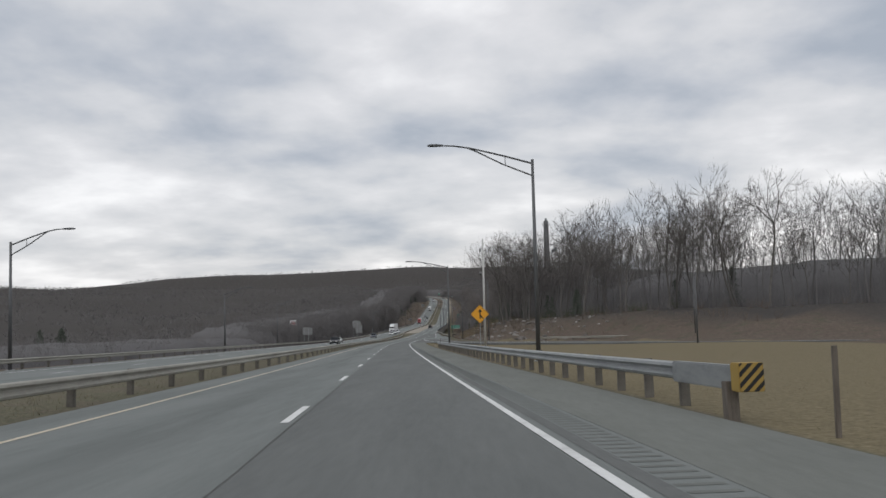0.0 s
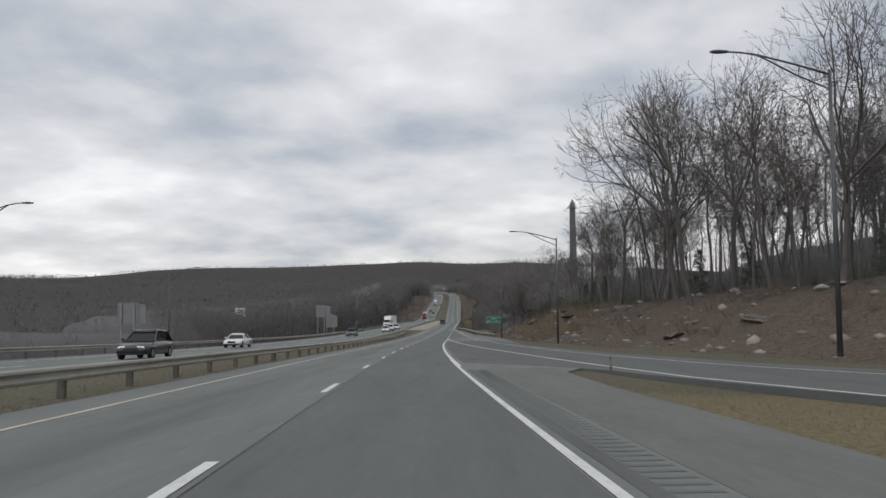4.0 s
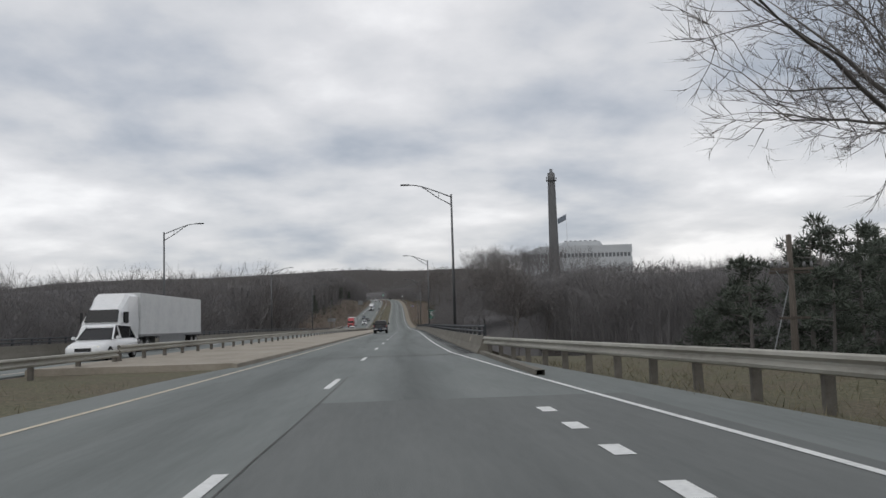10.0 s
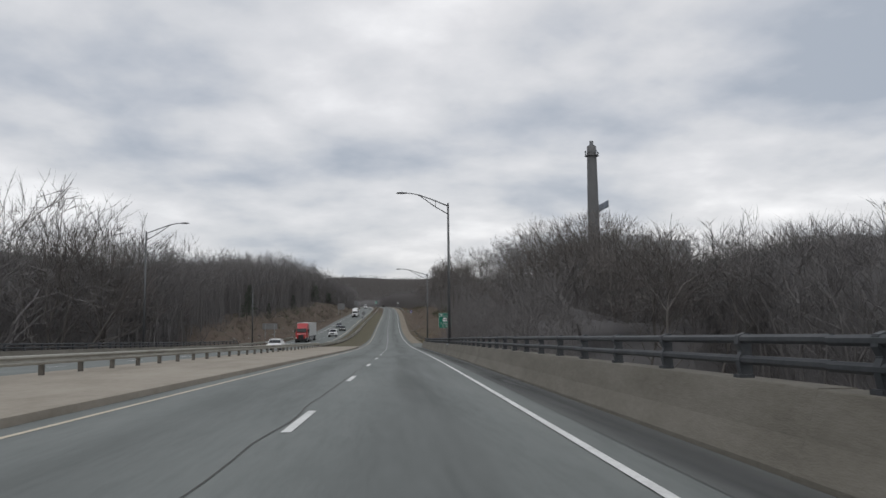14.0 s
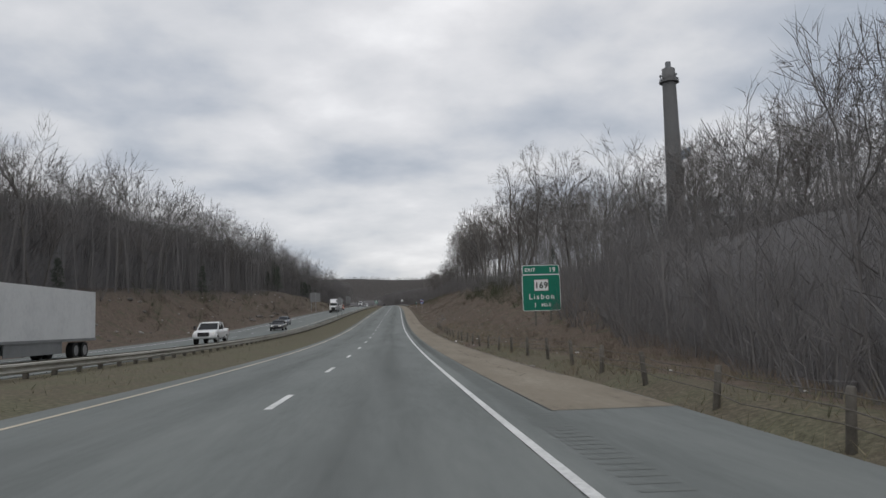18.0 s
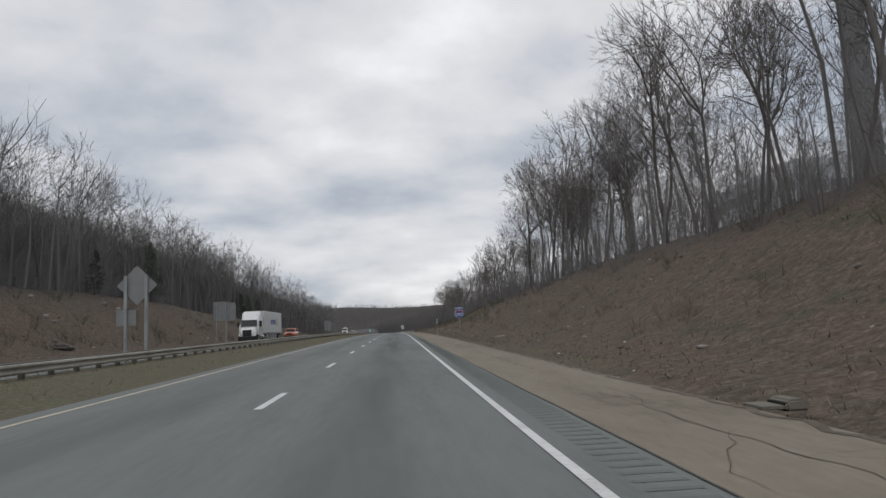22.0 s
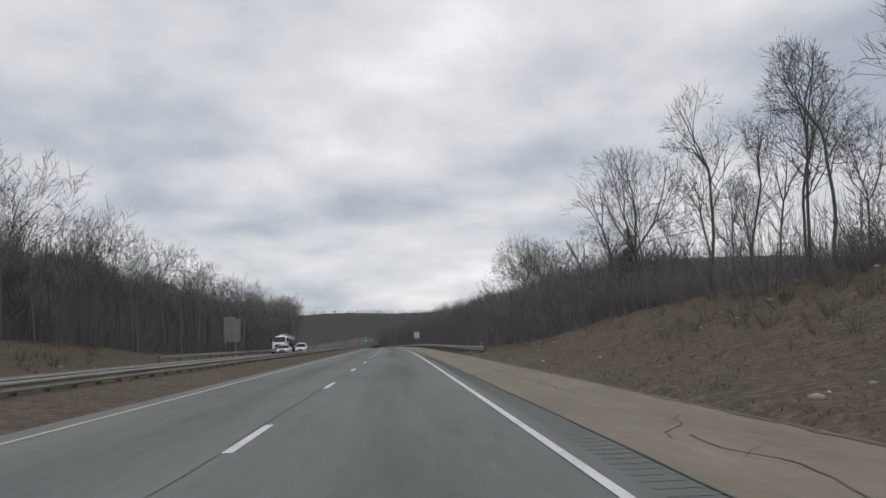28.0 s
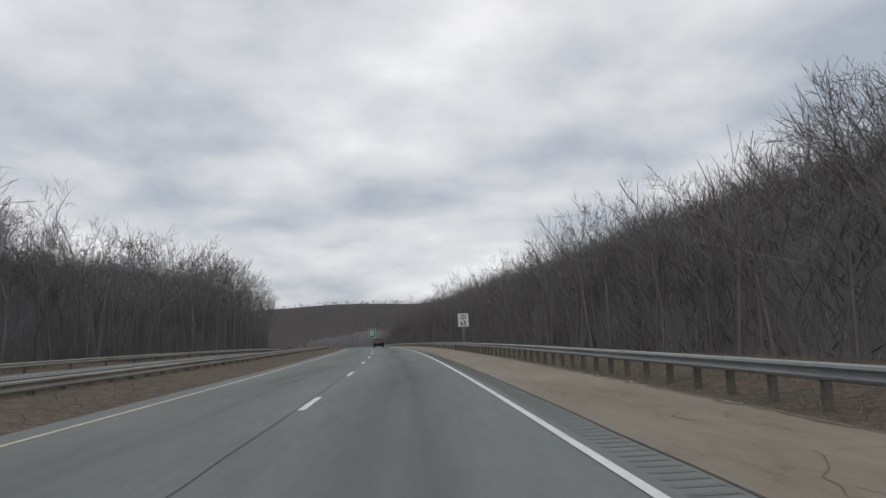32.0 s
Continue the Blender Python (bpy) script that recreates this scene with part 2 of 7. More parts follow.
M_WEAR = wear_material()
M_GREEN = material("green_sign_sheeting", [(0.004, 0.15, 0.1), (0.006, 0.18, 0.12)], scale=2, rough=0.45, spec=0.4)
M_SIGNWHITE = plain("white_sign_sheeting", (0.72, 0.74, 0.74), 0.45)
M_SIGNYELLOW = plain("yellow_orange_sign_sheeting", (0.75, 0.36, 0.03), 0.5)
M_SIGNBLACK = plain("black_sign_paint", (0.015, 0.015, 0.015), 0.5)
M_SIGNBLUE = plain("blue_sign_sheeting", (0.02, 0.08, 0.32), 0.5)
M_SIGNRED = plain("red_sign_sheeting", (0.35, 0.03, 0.04), 0.5)
M_ALU = material("bare_sign_back", [(0.2, 0.205, 0.21), (0.27, 0.275, 0.28)], scale=1.2, rough=0.55, metal=0.4)


def ground_material():
    """Leaf litter, brown brush, dry grass and grey-green turf in patches."""
    m = bpy.data.materials.new("roadside_ground")
    m.use_nodes = True
    tr = m.node_tree
    bsdf = tr.nodes["Principled BSDF"]
    pos = wire(tr, "ShaderNodeNewGeometry").outputs["Position"]
    n1 = wire(tr, "ShaderNodeTexNoise", {"Vector": pos, "Scale": 0.12, "Detail": 7.0, "Roughness": 0.62}).outputs[0]
    n2 = wire(tr, "ShaderNodeTexNoise", {"Vector": pos, "Scale": 2.8, "Detail": 8.0, "Roughness": 0.7}).outputs[0]
    n3 = wire(tr, "ShaderNodeTexNoise", {"Vector": pos, "Scale": 9.0, "Detail": 6.0, "Roughness": 0.7}).outputs[0]
    n4 = wire(tr, "ShaderNodeTexNoise", {"Vector": pos, "Scale": 0.55, "Detail": 5.0, "Roughness": 0.6}).outputs[0]
    mottle = wire(tr, "ShaderNodeMix", {0: 0.5, 2: n2, 3: n3}).outputs[0]
    litter = ramp(tr, mottle, [(0.34, (0.045, 0.036, 0.03)), (0.46, (0.097, 0.075, 0.061)), (0.56, (0.15, 0.118, 0.095)), (0.68, (0.26, 0.213, 0.175))])
    moss = ramp(tr, mottle, [(0.36, (0.038, 0.04, 0.028)), (0.5, (0.085, 0.084, 0.058)), (0.66, (0.17, 0.155, 0.11))])
    green = wire(tr, "ShaderNodeMapRange", {0: n4, 1: 0.52, 2: 0.66}).outputs[0]
    litter = wire(tr, "ShaderNodeMix", {0: green, 6: litter, 7: moss}, data_type="RGBA").outputs[2]
    turf = ramp(tr, n3, [(0.3, (0.07, 0.062, 0.045)), (0.5, (0.125, 0.11, 0.08)), (0.7, (0.2, 0.174, 0.128))])
    olive = ramp(tr, n3, [(0.3, (0.064, 0.063, 0.042)), (0.5, (0.12, 0.115, 0.077)), (0.7, (0.19, 0.175, 0.122))])
    turf = wire(tr, "ShaderNodeMix", {0: wire(tr, "ShaderNodeMapRange", {0: n4, 1: 0.42, 2: 0.56}).outputs[0], 6: turf, 7: olive}, data_type="RGBA").outputs[2]
    cover = wire(tr, "ShaderNodeVertexColor", layer_name="cover").outputs[0]
    csep = wire(tr, "ShaderNodeSeparateColor", {0: cover})
    edge = wire(tr, "ShaderNodeMath", {0: n1, 1: -0.5}, operation="ADD").outputs[0]
    g = wire(tr, "ShaderNodeMath", {0: csep.outputs[0], 1: edge}, operation="ADD").outputs[0]
    g = wire(tr, "ShaderNodeMapRange", {0: g, 1: 0.4, 2: 0.6}).outputs[0]
    col = wire(tr, "ShaderNodeMix", {0: g, 6: litter, 7: turf}, data_type="RGBA").outputs[2]
    lawn = ramp(tr, n3, [(0.3, (0.1, 0.085, 0.05)), (0.5, (0.175, 0.147, 0.09)), (0.7, (0.255, 0.215, 0.14))])
    lg = wire(tr, "ShaderNodeMath", {0: csep.outputs[2], 1: edge}, operation="ADD").outputs[0]
    lg = wire(tr, "ShaderNodeMapRange", {0: lg, 1: 0.4, 2: 0.7}).outputs[0]
    col = wire(tr, "ShaderNodeMix", {0: lg, 6: col, 7: lawn}, data_type="RGBA").outputs[2]
    wood = ramp(tr, n2, [(0.3, (0.045, 0.041, 0.039)), (0.6, (0.075, 0.069, 0.065)), (0.75, (0.11, 0.1, 0.093))])
    col = wire(tr, "ShaderNodeMix", {0: csep.outputs[1], 6: col, 7: wood}, data_type="RGBA").outputs[2]
    tr.links.new(col, bsdf.inputs["Base Color"])
    bsdf.inputs["Roughness"].default_value = 0.97
    bsdf.inputs["Specular IOR Level"].default_value = 0.15
    hgt = wire(tr, "ShaderNodeMix", {0: 0.5, 2: n2, 3: n3}).outputs[0]
    bn = wire(tr, "ShaderNodeBump", {"Strength": 0.45, "Distance": 0.08, "Height": hgt}).outputs[0]
    tr.links.new(bn, bsdf.inputs["Normal"])
    return m


M_GROUND = ground_material()

# ---------------------------------------------------------------- mesh helpers


def mesh_of(name, verts, faces, mat, smooth=False):
    me = bpy.data.meshes.new(name)
    me.from_pydata([tuple(v) for v in verts], [], faces)
    me.materials.append(mat)
    if smooth:
        me.polygons.foreach_set("use_smooth", [True] * len(me.polygons))
    me.update()
    return me


def mesh_from_arrays(name, co, tris, mat):
    """A mesh of triangles from numpy arrays."""
    me = bpy.data.meshes.new(name)
    me.vertices.add(len(co))
    me.vertices.foreach_set("co", np.asarray(co, np.float32).ravel())
    me.loops.add(3 * len(tris))
    me.loops.foreach_set("vertex_index", np.asarray(tris, np.int32).ravel())
    me.polygons.add(len(tris))
    me.polygons.foreach_set("loop_start", np.arange(0, 3 * len(tris), 3, dtype=np.int32))
    me.materials.append(mat)
    me.update(calc_edges=True)
    return me


def thing(name, label, category, group="", at=None, kind=""):
    e = new(name)
    e.empty_display_size = 0.2
    if at is not None:
        e.matrix_world = at
    return tagged(e, label, category, group, kind)


def part(name, me, parent, label="", m=None):
    ob = new(name, me)
    ob.parent = parent
    if m is not None:
        ob.matrix_basis = m
    if label:
        ob["label"] = label
    return ob


class Shape:
    """Collects boxes, tubes and prisms into one mesh."""

    def __init__(self):
        self.v, self.f = [], []

    def add(self, verts, faces):
        k = len(self.v)
        self.v += [Vector(p) for p in verts]
        self.f += [tuple(i + k for i in q) for q in faces]
        return self

    def box(self, x0, x1, y0, y1, z0, z1, m=None):
        vs = [Vector((x, y, z)) for z in (z0, z1) for y in (y0, y1) for x in (x0, x1)]
        if m is not None:
            vs = [m @ p for p in vs]
        return self.add(vs, [(0, 2, 3, 1), (4, 5, 7, 6), (0, 1, 5, 4), (2, 6, 7, 3), (0, 4, 6, 2), (1, 3, 7, 5)])

    def tube(self, pts, radii, sides=8, caps=True):
        pts = [Vector(p) for p in pts]
        if isinstance(radii, (int, float)):
            radii = [radii] * len(pts)
        rings = []
        for i, p in enumerate(pts):
            d = (pts[min(i + 1, len(pts) - 1)] - pts[max(i - 1, 0)]).normalized()
            a = d.orthogonal().normalized()
            b = d.cross(a)
            rings.append([p + radii[i] * (a * math.cos(2 * math.pi * k / sides) + b * math.sin(2 * math.pi * k / sides)) for k in range(sides)])
        faces = []
        for i in range(len(pts) - 1):
            for k in range(sides):
                k2 = (k + 1) % sides
                faces.append((i * sides + k, i * sides + k2, (i + 1) * sides + k2, (i + 1) * sides + k))
        if caps:
            faces.append(tuple(range(sides))[::-1])
            faces.append(tuple((len(pts) - 1) * sides + k for k in range(sides)))
        return self.add([p for r in rings for p in r], faces)

    def prism(self, outline, y0, y1):
        """An outline in x and z, drawn out along y."""
        n = len(outline)
        vs = [(x, y0, z) for x, z in outline] + [(x, y1, z) for x, z in outline]
        fs = [tuple(range(n)), tuple(range(2 * n - 1, n - 1, -1))]
        fs += [(k, k + n, (k + 1) % n + n, (k + 1) % n) for k in range(n)]
        return self.add(vs, fs)

    def mesh(self, name, mat, smooth=False, bevel=0.0):
        me = mesh_of(name, self.v, self.f, mat, smooth)
        bm = bmesh.new()
        bm.from_mesh(me)
        bmesh.ops.recalc_face_normals(bm, faces=bm.faces)
        if bevel:
            bmesh.ops.bevel(bm, geom=[e for e in bm.edges if len(e.link_faces) == 2 and e.calc_face_angle(0) > 0.6], offset=bevel, segments=2, affect="EDGES", clamp_overlap=True)
        bm.to_mesh(me)
        bm.free()
        return me


def stations(s0, s1, step):
    n = max(1, round((s1 - s0) / step))
    return [s0 + (s1 - s0) * i / n for i in range(n + 1)]


def sweep(s0, s1, outline, step=6.0, closed=False, shift=None, lift=None):
    """Verts and faces of an outline of (l, z) pairs drawn along the road; shift(s) moves it sideways, lift(s) up."""
    ss = stations(s0, s1, step)
    n = len(outline)
    vs = [on_road(s, l + (shift(s) if shift else 0), z + (lift(s) if lift else 0)) for s in ss for l, z in outline]
    fs = []
    for i in range(len(ss) - 1):
        for k in range(n if closed else n - 1):
            k2 = (k + 1) % n
            fs.append((i * n + k, i * n + k2, (i + 1) * n + k2, (i + 1) * n + k))
    if closed:
        fs.append(tuple(range(n)))
        fs.append(tuple((len(ss) - 1) * n + k for k in range(n - 1, -1, -1)))
    return vs, fs


def ribbon(s0, s1, left, right, z, step=6.0):
    """A strip between two lateral lines, each a number or a table."""
    ss = stations(s0, s1, step)
    f = lambda q, s: lerp(q, s) if isinstance(q, list) else q
    vs = [on_road(s, f(q, s), f(z, s)) for s in ss for q in (left, right)]
    return vs, [(2 * i, 2 * i + 1, 2 * i + 3, 2 * i + 2) for i in range(len(ss) - 1)]


def slab(s0, s1, left, right, z, step=6.0):
    """As ribbon(), with edges that go down into the ground."""
    ss = stations(s0, s1, step)
    f = lambda q, s: lerp(q, s) if isinstance(q, list) else q
    vs = [on_road(s, f(q, s), f(z, s) - d) for s in ss for q, d in ((left, 0.35), (left, 0.0), (right, 0.0), (right, 0.35))]
    fs = [(4 * i + k, 4 * i + k + 1, 4 * i + k + 5, 4 * i + k + 4) for i in range(len(ss) - 1) for k in range(3)]
    return vs, fs


def structure(name, vf, mat, label, category, kind="structure", smooth=False):
    return tagged(new(name, mesh_of(name, *vf, mat, smooth)), label, category, kind=kind)


# ---------------------------------------------------------------- the lie of the land
BRIDGE0, BRIDGE1 = 357.0, 566.0
# right of the carriageway: where the bank's foot lies, its rise over the first 14 m, and its rise 120 m out
R_FOOT = [(-100, 40), (60, 36), (110, 28), (150, 19), (200, 17), (240, 15), (285, 13), (310, 12.5), (330, 13.5), (570, 8.5), (605, 8.2), (660, 9.0), (700, 7.6), (985, 8.2), (1010, 10.5), (1400, 11)]
R_BANK = [(-100, 0), (70, 0.5), (110, 4.0), (200, 5.0), (275, 5.2), (304, 5.6), (312, 4.6), (322, -1.5), (345, -9), (568, -7), (600, -3), (625, 0.8), (650, 4.0), (690, 6.0), (740, 6.6), (800, 6.2), (860, 6.0), (910, 4.4), (960, 3.6), (988, 2.8), (1010, 0.5), (1060, -0.6), (1400, 0)]
R_FAR = [(-100, 2), (60, 4), (110, 9), (270, 10), (300, 7), (314, 4), (345, -6), (450, 4), (560, 9), (600, 10), (640, 12), (700, 18), (800, 18), (900, 15), (985, 10), (1100, 7), (1300, 14), (1700, 30), (2600, 70)]
# left of the other carriageway
L_FOOT = -23.5
L_BANK = [(-100, -1.5), (280, -3.0), (345, -10), (575, -6), (600, 3.6), (640, 6.2), (760, 6.9), (840, 7.2), (890, 6.0), (930, 5.2), (990, 3.6), (1025, 2.2), (1070, 0.6), (1400, 0.5)]
L_FAR = [(-100, -8), (250, -8), (345, -6), (560, 4), (600, 10), (700, 14), (820, 12), (1000, 7), (1200, 5), (1600, 25), (2600, 60)]
EDGE_R = [(-400, 6.4), (105, 6.3), (140, 6.5), (150, 6.5), (158, 7.0), (164, 12.4), (210, 12.0), (240, 12.8), (262, 12.9), (284, 11.0), (300, 8.9), (314, 8.2), (340, 6.3), (357, 4.9), (450, 5.0), (566, 5.25), (580, 5.7), (600, 6.5), (1000, 6.9), (3600, 6.9)]


def ease(u):
    u = min(max(u, 0.0), 1.0)
    return u * u * (3 - 2 * u)


def hills(x, y):
    """The wooded ridges round the valley."""
    h = -7.0
    for cx, cy, rx, ry, top in ((-330, 1330, 420, 330, 33), (-1000, 1500, 600, 500, 58), (-620, 900, 300, 420, 28), (60, 2350, 900, 520, 103), (1100, 1900, 700, 600, 80), (-900, 2300, 700, 500, 66), (190, 930, 170, 260, 14), (800, 700, 420, 500, 30)):
        d = ((x - cx) / rx) ** 2 + ((y - cy) / ry) ** 2
        h += top * math.exp(-1.6 * d)
    return h


def land(s, l):
    """Height of the ground above the carriageway."""
    r = noise.noise((s * 0.045, l * 0.07, 1.7)) + 0.5 * noise.noise((s * 0.13, l * 0.2, 5.1))
    p = on_road(s, l)
    if l > 0:
        e = lerp(EDGE_R, s)
        if BRIDGE0 + 6 < s < BRIDGE1 - 6:
            e = -40.0
        foot = max(lerp(R_FOOT, s), e + 0.6)
        bank, far = lerp(R_BANK, s), lerp(R_FAR, s)
        if l <= e + 0.2:
            z = -0.05
        elif l <= foot:
            z = -0.06 - 0.3 * math.sin(math.pi * min(1, (l - e) / max(foot - e, 0.6))) * (1 if foot - e < 8 else 0.6) + 0.05 * r
        else:
            u = (l - foot) / 14.0
            rough = (0.16 + 0.3 * min(abs(bank) / 5, 1)) * min(u * 3, 1)
            z = -0.06 + bank * (ease(u * 0.72 + 0.0) / ease(0.72) if u < 1 else 1.0) + rough * r
            if u > 1:
                z += (far - bank) * ease((l - foot - 14) / 110.0) + 1.2 * r * min(1, u - 1)
    else:
        if l > -22.6:
            z = -0.06
            if -11.2 < l < -4.8 and not BRIDGE0 - 8 < s < BRIDGE1 + 8:
                u = (l + 4.8) / -6.4
                z = -0.05 + (0.08 + 0.14 * ease((s - 560) / 30.0)) * math.sin(math.pi * min(u, 1)) + 0.04 * r
        else:
            bank, far = lerp(L_BANK, s), lerp(L_FAR, s)
            u = (L_FOOT - l) / 14.0
            z = -0.06
            if u > 0:
                z += bank * ease(min(u, 1)) + 0.35 * r * min(u * 3, 1)
                if u > 1:
                    z += (far - bank) * ease((u - 1) / 8.0) + 1.2 * r * min(1, u - 1)
    if BRIDGE0 + 4 < s < BRIDGE1 - 4:
        k = ease(min(s - BRIDGE0 - 4, BRIDGE1 - 4 - s) / 25.0)
        k2 = 1 - ease((abs(l + 8) - 38) / 50.0)
        z = z * (1 - k2) + k2 * (min(z, -3.0) * (1 - k) - 15.0 * k)
    away = ease((abs(l) - 120) / 200.0)
    wide_r = noise.noise((s * 0.0035, l * 0.004, 8.0))
    if s > 1500:
        k = ease((s - 1500) / 500.0) * max(ease((abs(l) - 14) / 60.0), ease((s - 1760) / 200.0))
        z = z * (1 - k) + (hills(p.x, p.y) - 17 - p.z) * k
    if away > 0:
        base = -8.0 + hills(p.x, p.y) - 9.0
        z = z * (1 - away) + (base - p.z + 16 * wide_r) * away
    return z


def ground():
    ss = stations(-150, 330, 5) + stations(334, 590, 4)[0:] + stations(595, 1200, 5) + stations(1210, 1600, 12) + stations(1640, 3400, 50)
    ls = [-1300, -1000, -800, -620, -480, -380, -300, -240, -190, -150, -120, -100, -85, -72, -60, -52, -46, -41, -37, -34, -31.5, -29, -27, -25.3, -23.8, -22.7, -22.3, -11.5, -10.8, -9.6, -8.4, -7.2, -6, -5, -4.7, 3, 4.9, 5.6, 6.3, 6.9, 7.5, 8.2, 9, 10, 11, 12.2, 13.5, 15, 16.5, 18.2, 20, 22, 24, 26.5, 29, 32, 35.5, 39, 44, 50, 57, 66, 77, 90, 105, 125, 150, 190, 240, 300, 380, 480, 620, 800, 1000, 1300]
    vs, cover = [], []
    for s in ss:
        for l in ls:
            vs.append(on_road(s, l, land(s, l)))
            turf = 0.0
            if -11.5 < l < -4:
                turf = 0.75 if s < 900 else 0.35
            elif 0 < l < lerp(R_FOOT, s) + 1.0:
                turf = 0.8 if s < 640 else 0.45
            elif -42 < l < -22 and s > 845:
                turf = 0.42
            wood = ease((l - lerp(R_FOOT, s) - 9) / 8.0) if l > 0 else ease((L_FOOT - 8 - l) / 8.0)
            if s > 1720:
                turf, wood = 0.0, 1.0
            if s < 95:
                wood = ease((l - 50) / 10.0) if l > 0 else wood
            lawn = 0.9 if 6.5 < l < lerp(R_FOOT, s) + 2.0 and s < 150 else 0.0
            cover.append((turf, wood, lawn))
    n = len(ls)
    fs = [(i * n + k, i * n + k + 1, (i + 1) * n + k + 1, (i + 1) * n + k) for i in range(len(ss) - 1) for k in range(n - 1)]
    ob = structure("ground", (vs, fs), M_GROUND, "brown brushy roadside ground with dry grass and leaf litter", "ground", smooth=True)
    layer = ob.data.color_attributes.new("cover", "FLOAT_COLOR", "POINT")
    layer.data.foreach_set("color", [c for a, b, d in cover for c in (a, b, d, 1)])


ground()

# ---------------------------------------------------------------- carriageways and their markings
structure("road", slab(-300, 1750, [(-400, -4.75), (345, -4.75), (357, -4.1), (566, -4.1), (580, -4.35), (640, -4.08), (900, -4.12), (1000, -4.25), (3600, -4.3)], EDGE_R, 0.0, 5), M_ASPHALT, "grey weathered asphalt highway carriageway", "road")
structure("road_opposite", slab(-300, 1750, -21.8, -11.3, 0.0, 6), M_ASPHALT, "grey asphalt carriageway for oncoming traffic", "road")
TAN0 = 598.0
TAN_LEFT = [(598, 4.5), (860, 4.47), (1000, 4.34), (1700, 4.34)]
structure("shoulder", slab(TAN0, 1700, TAN_LEFT, EDGE_R, 0.006, 5), M_TAN, "cracked tan paved road shoulder", "shoulder")
DASH = 12.192
PHASE = 3.92


def line(name, vf, mat, label):
    return structure(name, vf, mat, label, "road marking")


line("edge_line_left", ribbon(-200, 1740, -3.59, -3.48, 0.006, 6), M_YELLOW, "faded yellow edge line on the asphalt")
line("edge_line_right", ribbon(-200, 168, 3.53, 3.65, 0.01, 6), M_WHITE, "white edge line on the asphalt")
line("gore_line_left", ribbon(160, 258, [(160, 3.57), (233, 3.61), (243, 3.73), (258, 3.9)], [(160, 3.75), (233, 3.77), (243, 3.9), (258, 4.05)], 0.01, 4), M_WHITE, "broad white gore line on the asphalt")
RAMP_LEFT = [(60, 42), (90, 27), (120, 16.0), (140, 11.4), (151, 9.4), (160, 8.8), (180, 7.9), (210, 6.3), (235, 4.9), (249, 4.18), (258, 3.86)]
EDGE2 = [(100, 32), (130, 19.5), (150, 15.2), (158, 13.4), (175, 12.0), (205, 10.8), (240, 9.5), (255, 8.5), (268, 7.5), (277, 7.3), (288, 6.95), (300, 6.35), (314, 6.05), (331, 5.3), (345, 4.5), (360, 3.72), (375, 3.6), (420, 3.6), (1200, 3.6)]
wide = lambda t, w: [(s, l + w) for s, l in t]
line("gore_line_right", ribbon(60, 258, wide(RAMP_LEFT, 0.0), wide(RAMP_LEFT, 0.15), 0.012, 4), M_WHITE, "white line along the joining slip road")
line("slip_edge_line", ribbon(100, 560, wide(EDGE2, -0.06), wide(EDGE2, 0.05), 0.012, 4), M_WHITE, "white edge line on the asphalt")
line("edge_line_bridge", ribbon(560, 1740, [(560, 3.53), (640, 3.6), (700, 3.63), (1740, 3.67)], [(560, 3.64), (640, 3.71), (700, 3.74), (1740, 3.78)], 0.01, 6), M_WHITE, "white edge line on the asphalt")
structure("slip_road", slab(40, 240, [(40, 52), (60, 41), (90, 26), (120, 15.4), (140, 11.2), (144, 10.6), (150, 9.2), (155, 8.5), (159, 7.4), (164, 4.0), (240, 4.0)], [(40, 62), (60, 51), (100, 34.5), (130, 21.6), (150, 17.2), (158, 15.4), (175, 13.9), (205, 12.4), (240, 11.3)], 0.004, 4), M_ASPHALT_DARK, "darker asphalt slip road joining the highway", "road")
line("opposite_edge_yellow", ribbon(-200, 1740, -12.3, -12.16, 0.006, 8), M_YELLOW, "faded yellow edge line on the asphalt")
line("opposite_edge_white", ribbon(-200, 1740, -19.7, -19.55, 0.006, 8), M_WHITE, "white edge line on the asphalt")


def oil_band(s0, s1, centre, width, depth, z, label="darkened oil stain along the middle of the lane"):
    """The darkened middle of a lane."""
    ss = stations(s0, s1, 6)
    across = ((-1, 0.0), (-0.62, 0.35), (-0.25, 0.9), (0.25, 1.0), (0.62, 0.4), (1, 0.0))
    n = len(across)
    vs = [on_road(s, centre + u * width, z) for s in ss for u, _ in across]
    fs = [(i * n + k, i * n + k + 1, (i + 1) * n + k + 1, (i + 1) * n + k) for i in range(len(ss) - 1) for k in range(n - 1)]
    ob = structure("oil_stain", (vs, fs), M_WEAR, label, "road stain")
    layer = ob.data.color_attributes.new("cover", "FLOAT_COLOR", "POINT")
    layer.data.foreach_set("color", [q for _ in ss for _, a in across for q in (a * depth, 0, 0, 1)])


oil_band(338, 1500, 1.85, 1.1, 0.27, 0.003)
oil_band(-200, 1500, -1.75, 1.1, 0.18, 0.003)
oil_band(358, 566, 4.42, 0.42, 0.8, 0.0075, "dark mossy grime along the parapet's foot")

# ---------------------------------------------------------------- bare trees


def wide_edge(d):
    return [(s, l + d) for s, l in EDGE_R]


def blades(base, tip, r, rng):
    """Fine twigs of one long triangle each."""
    d = tip - base
    side = np.cross(d, rng.normal(0, 1, d.shape))
    side *= (r / (np.linalg.norm(side, axis=1) + 1e-9))[:, None]
    co = np.stack([base - side, base + side, tip], 1).reshape(-1, 3)
    return co, np.arange(3 * len(base)).reshape(-1, 3)


def unit(v):
    return v / (np.linalg.norm(v) + 1e-9)


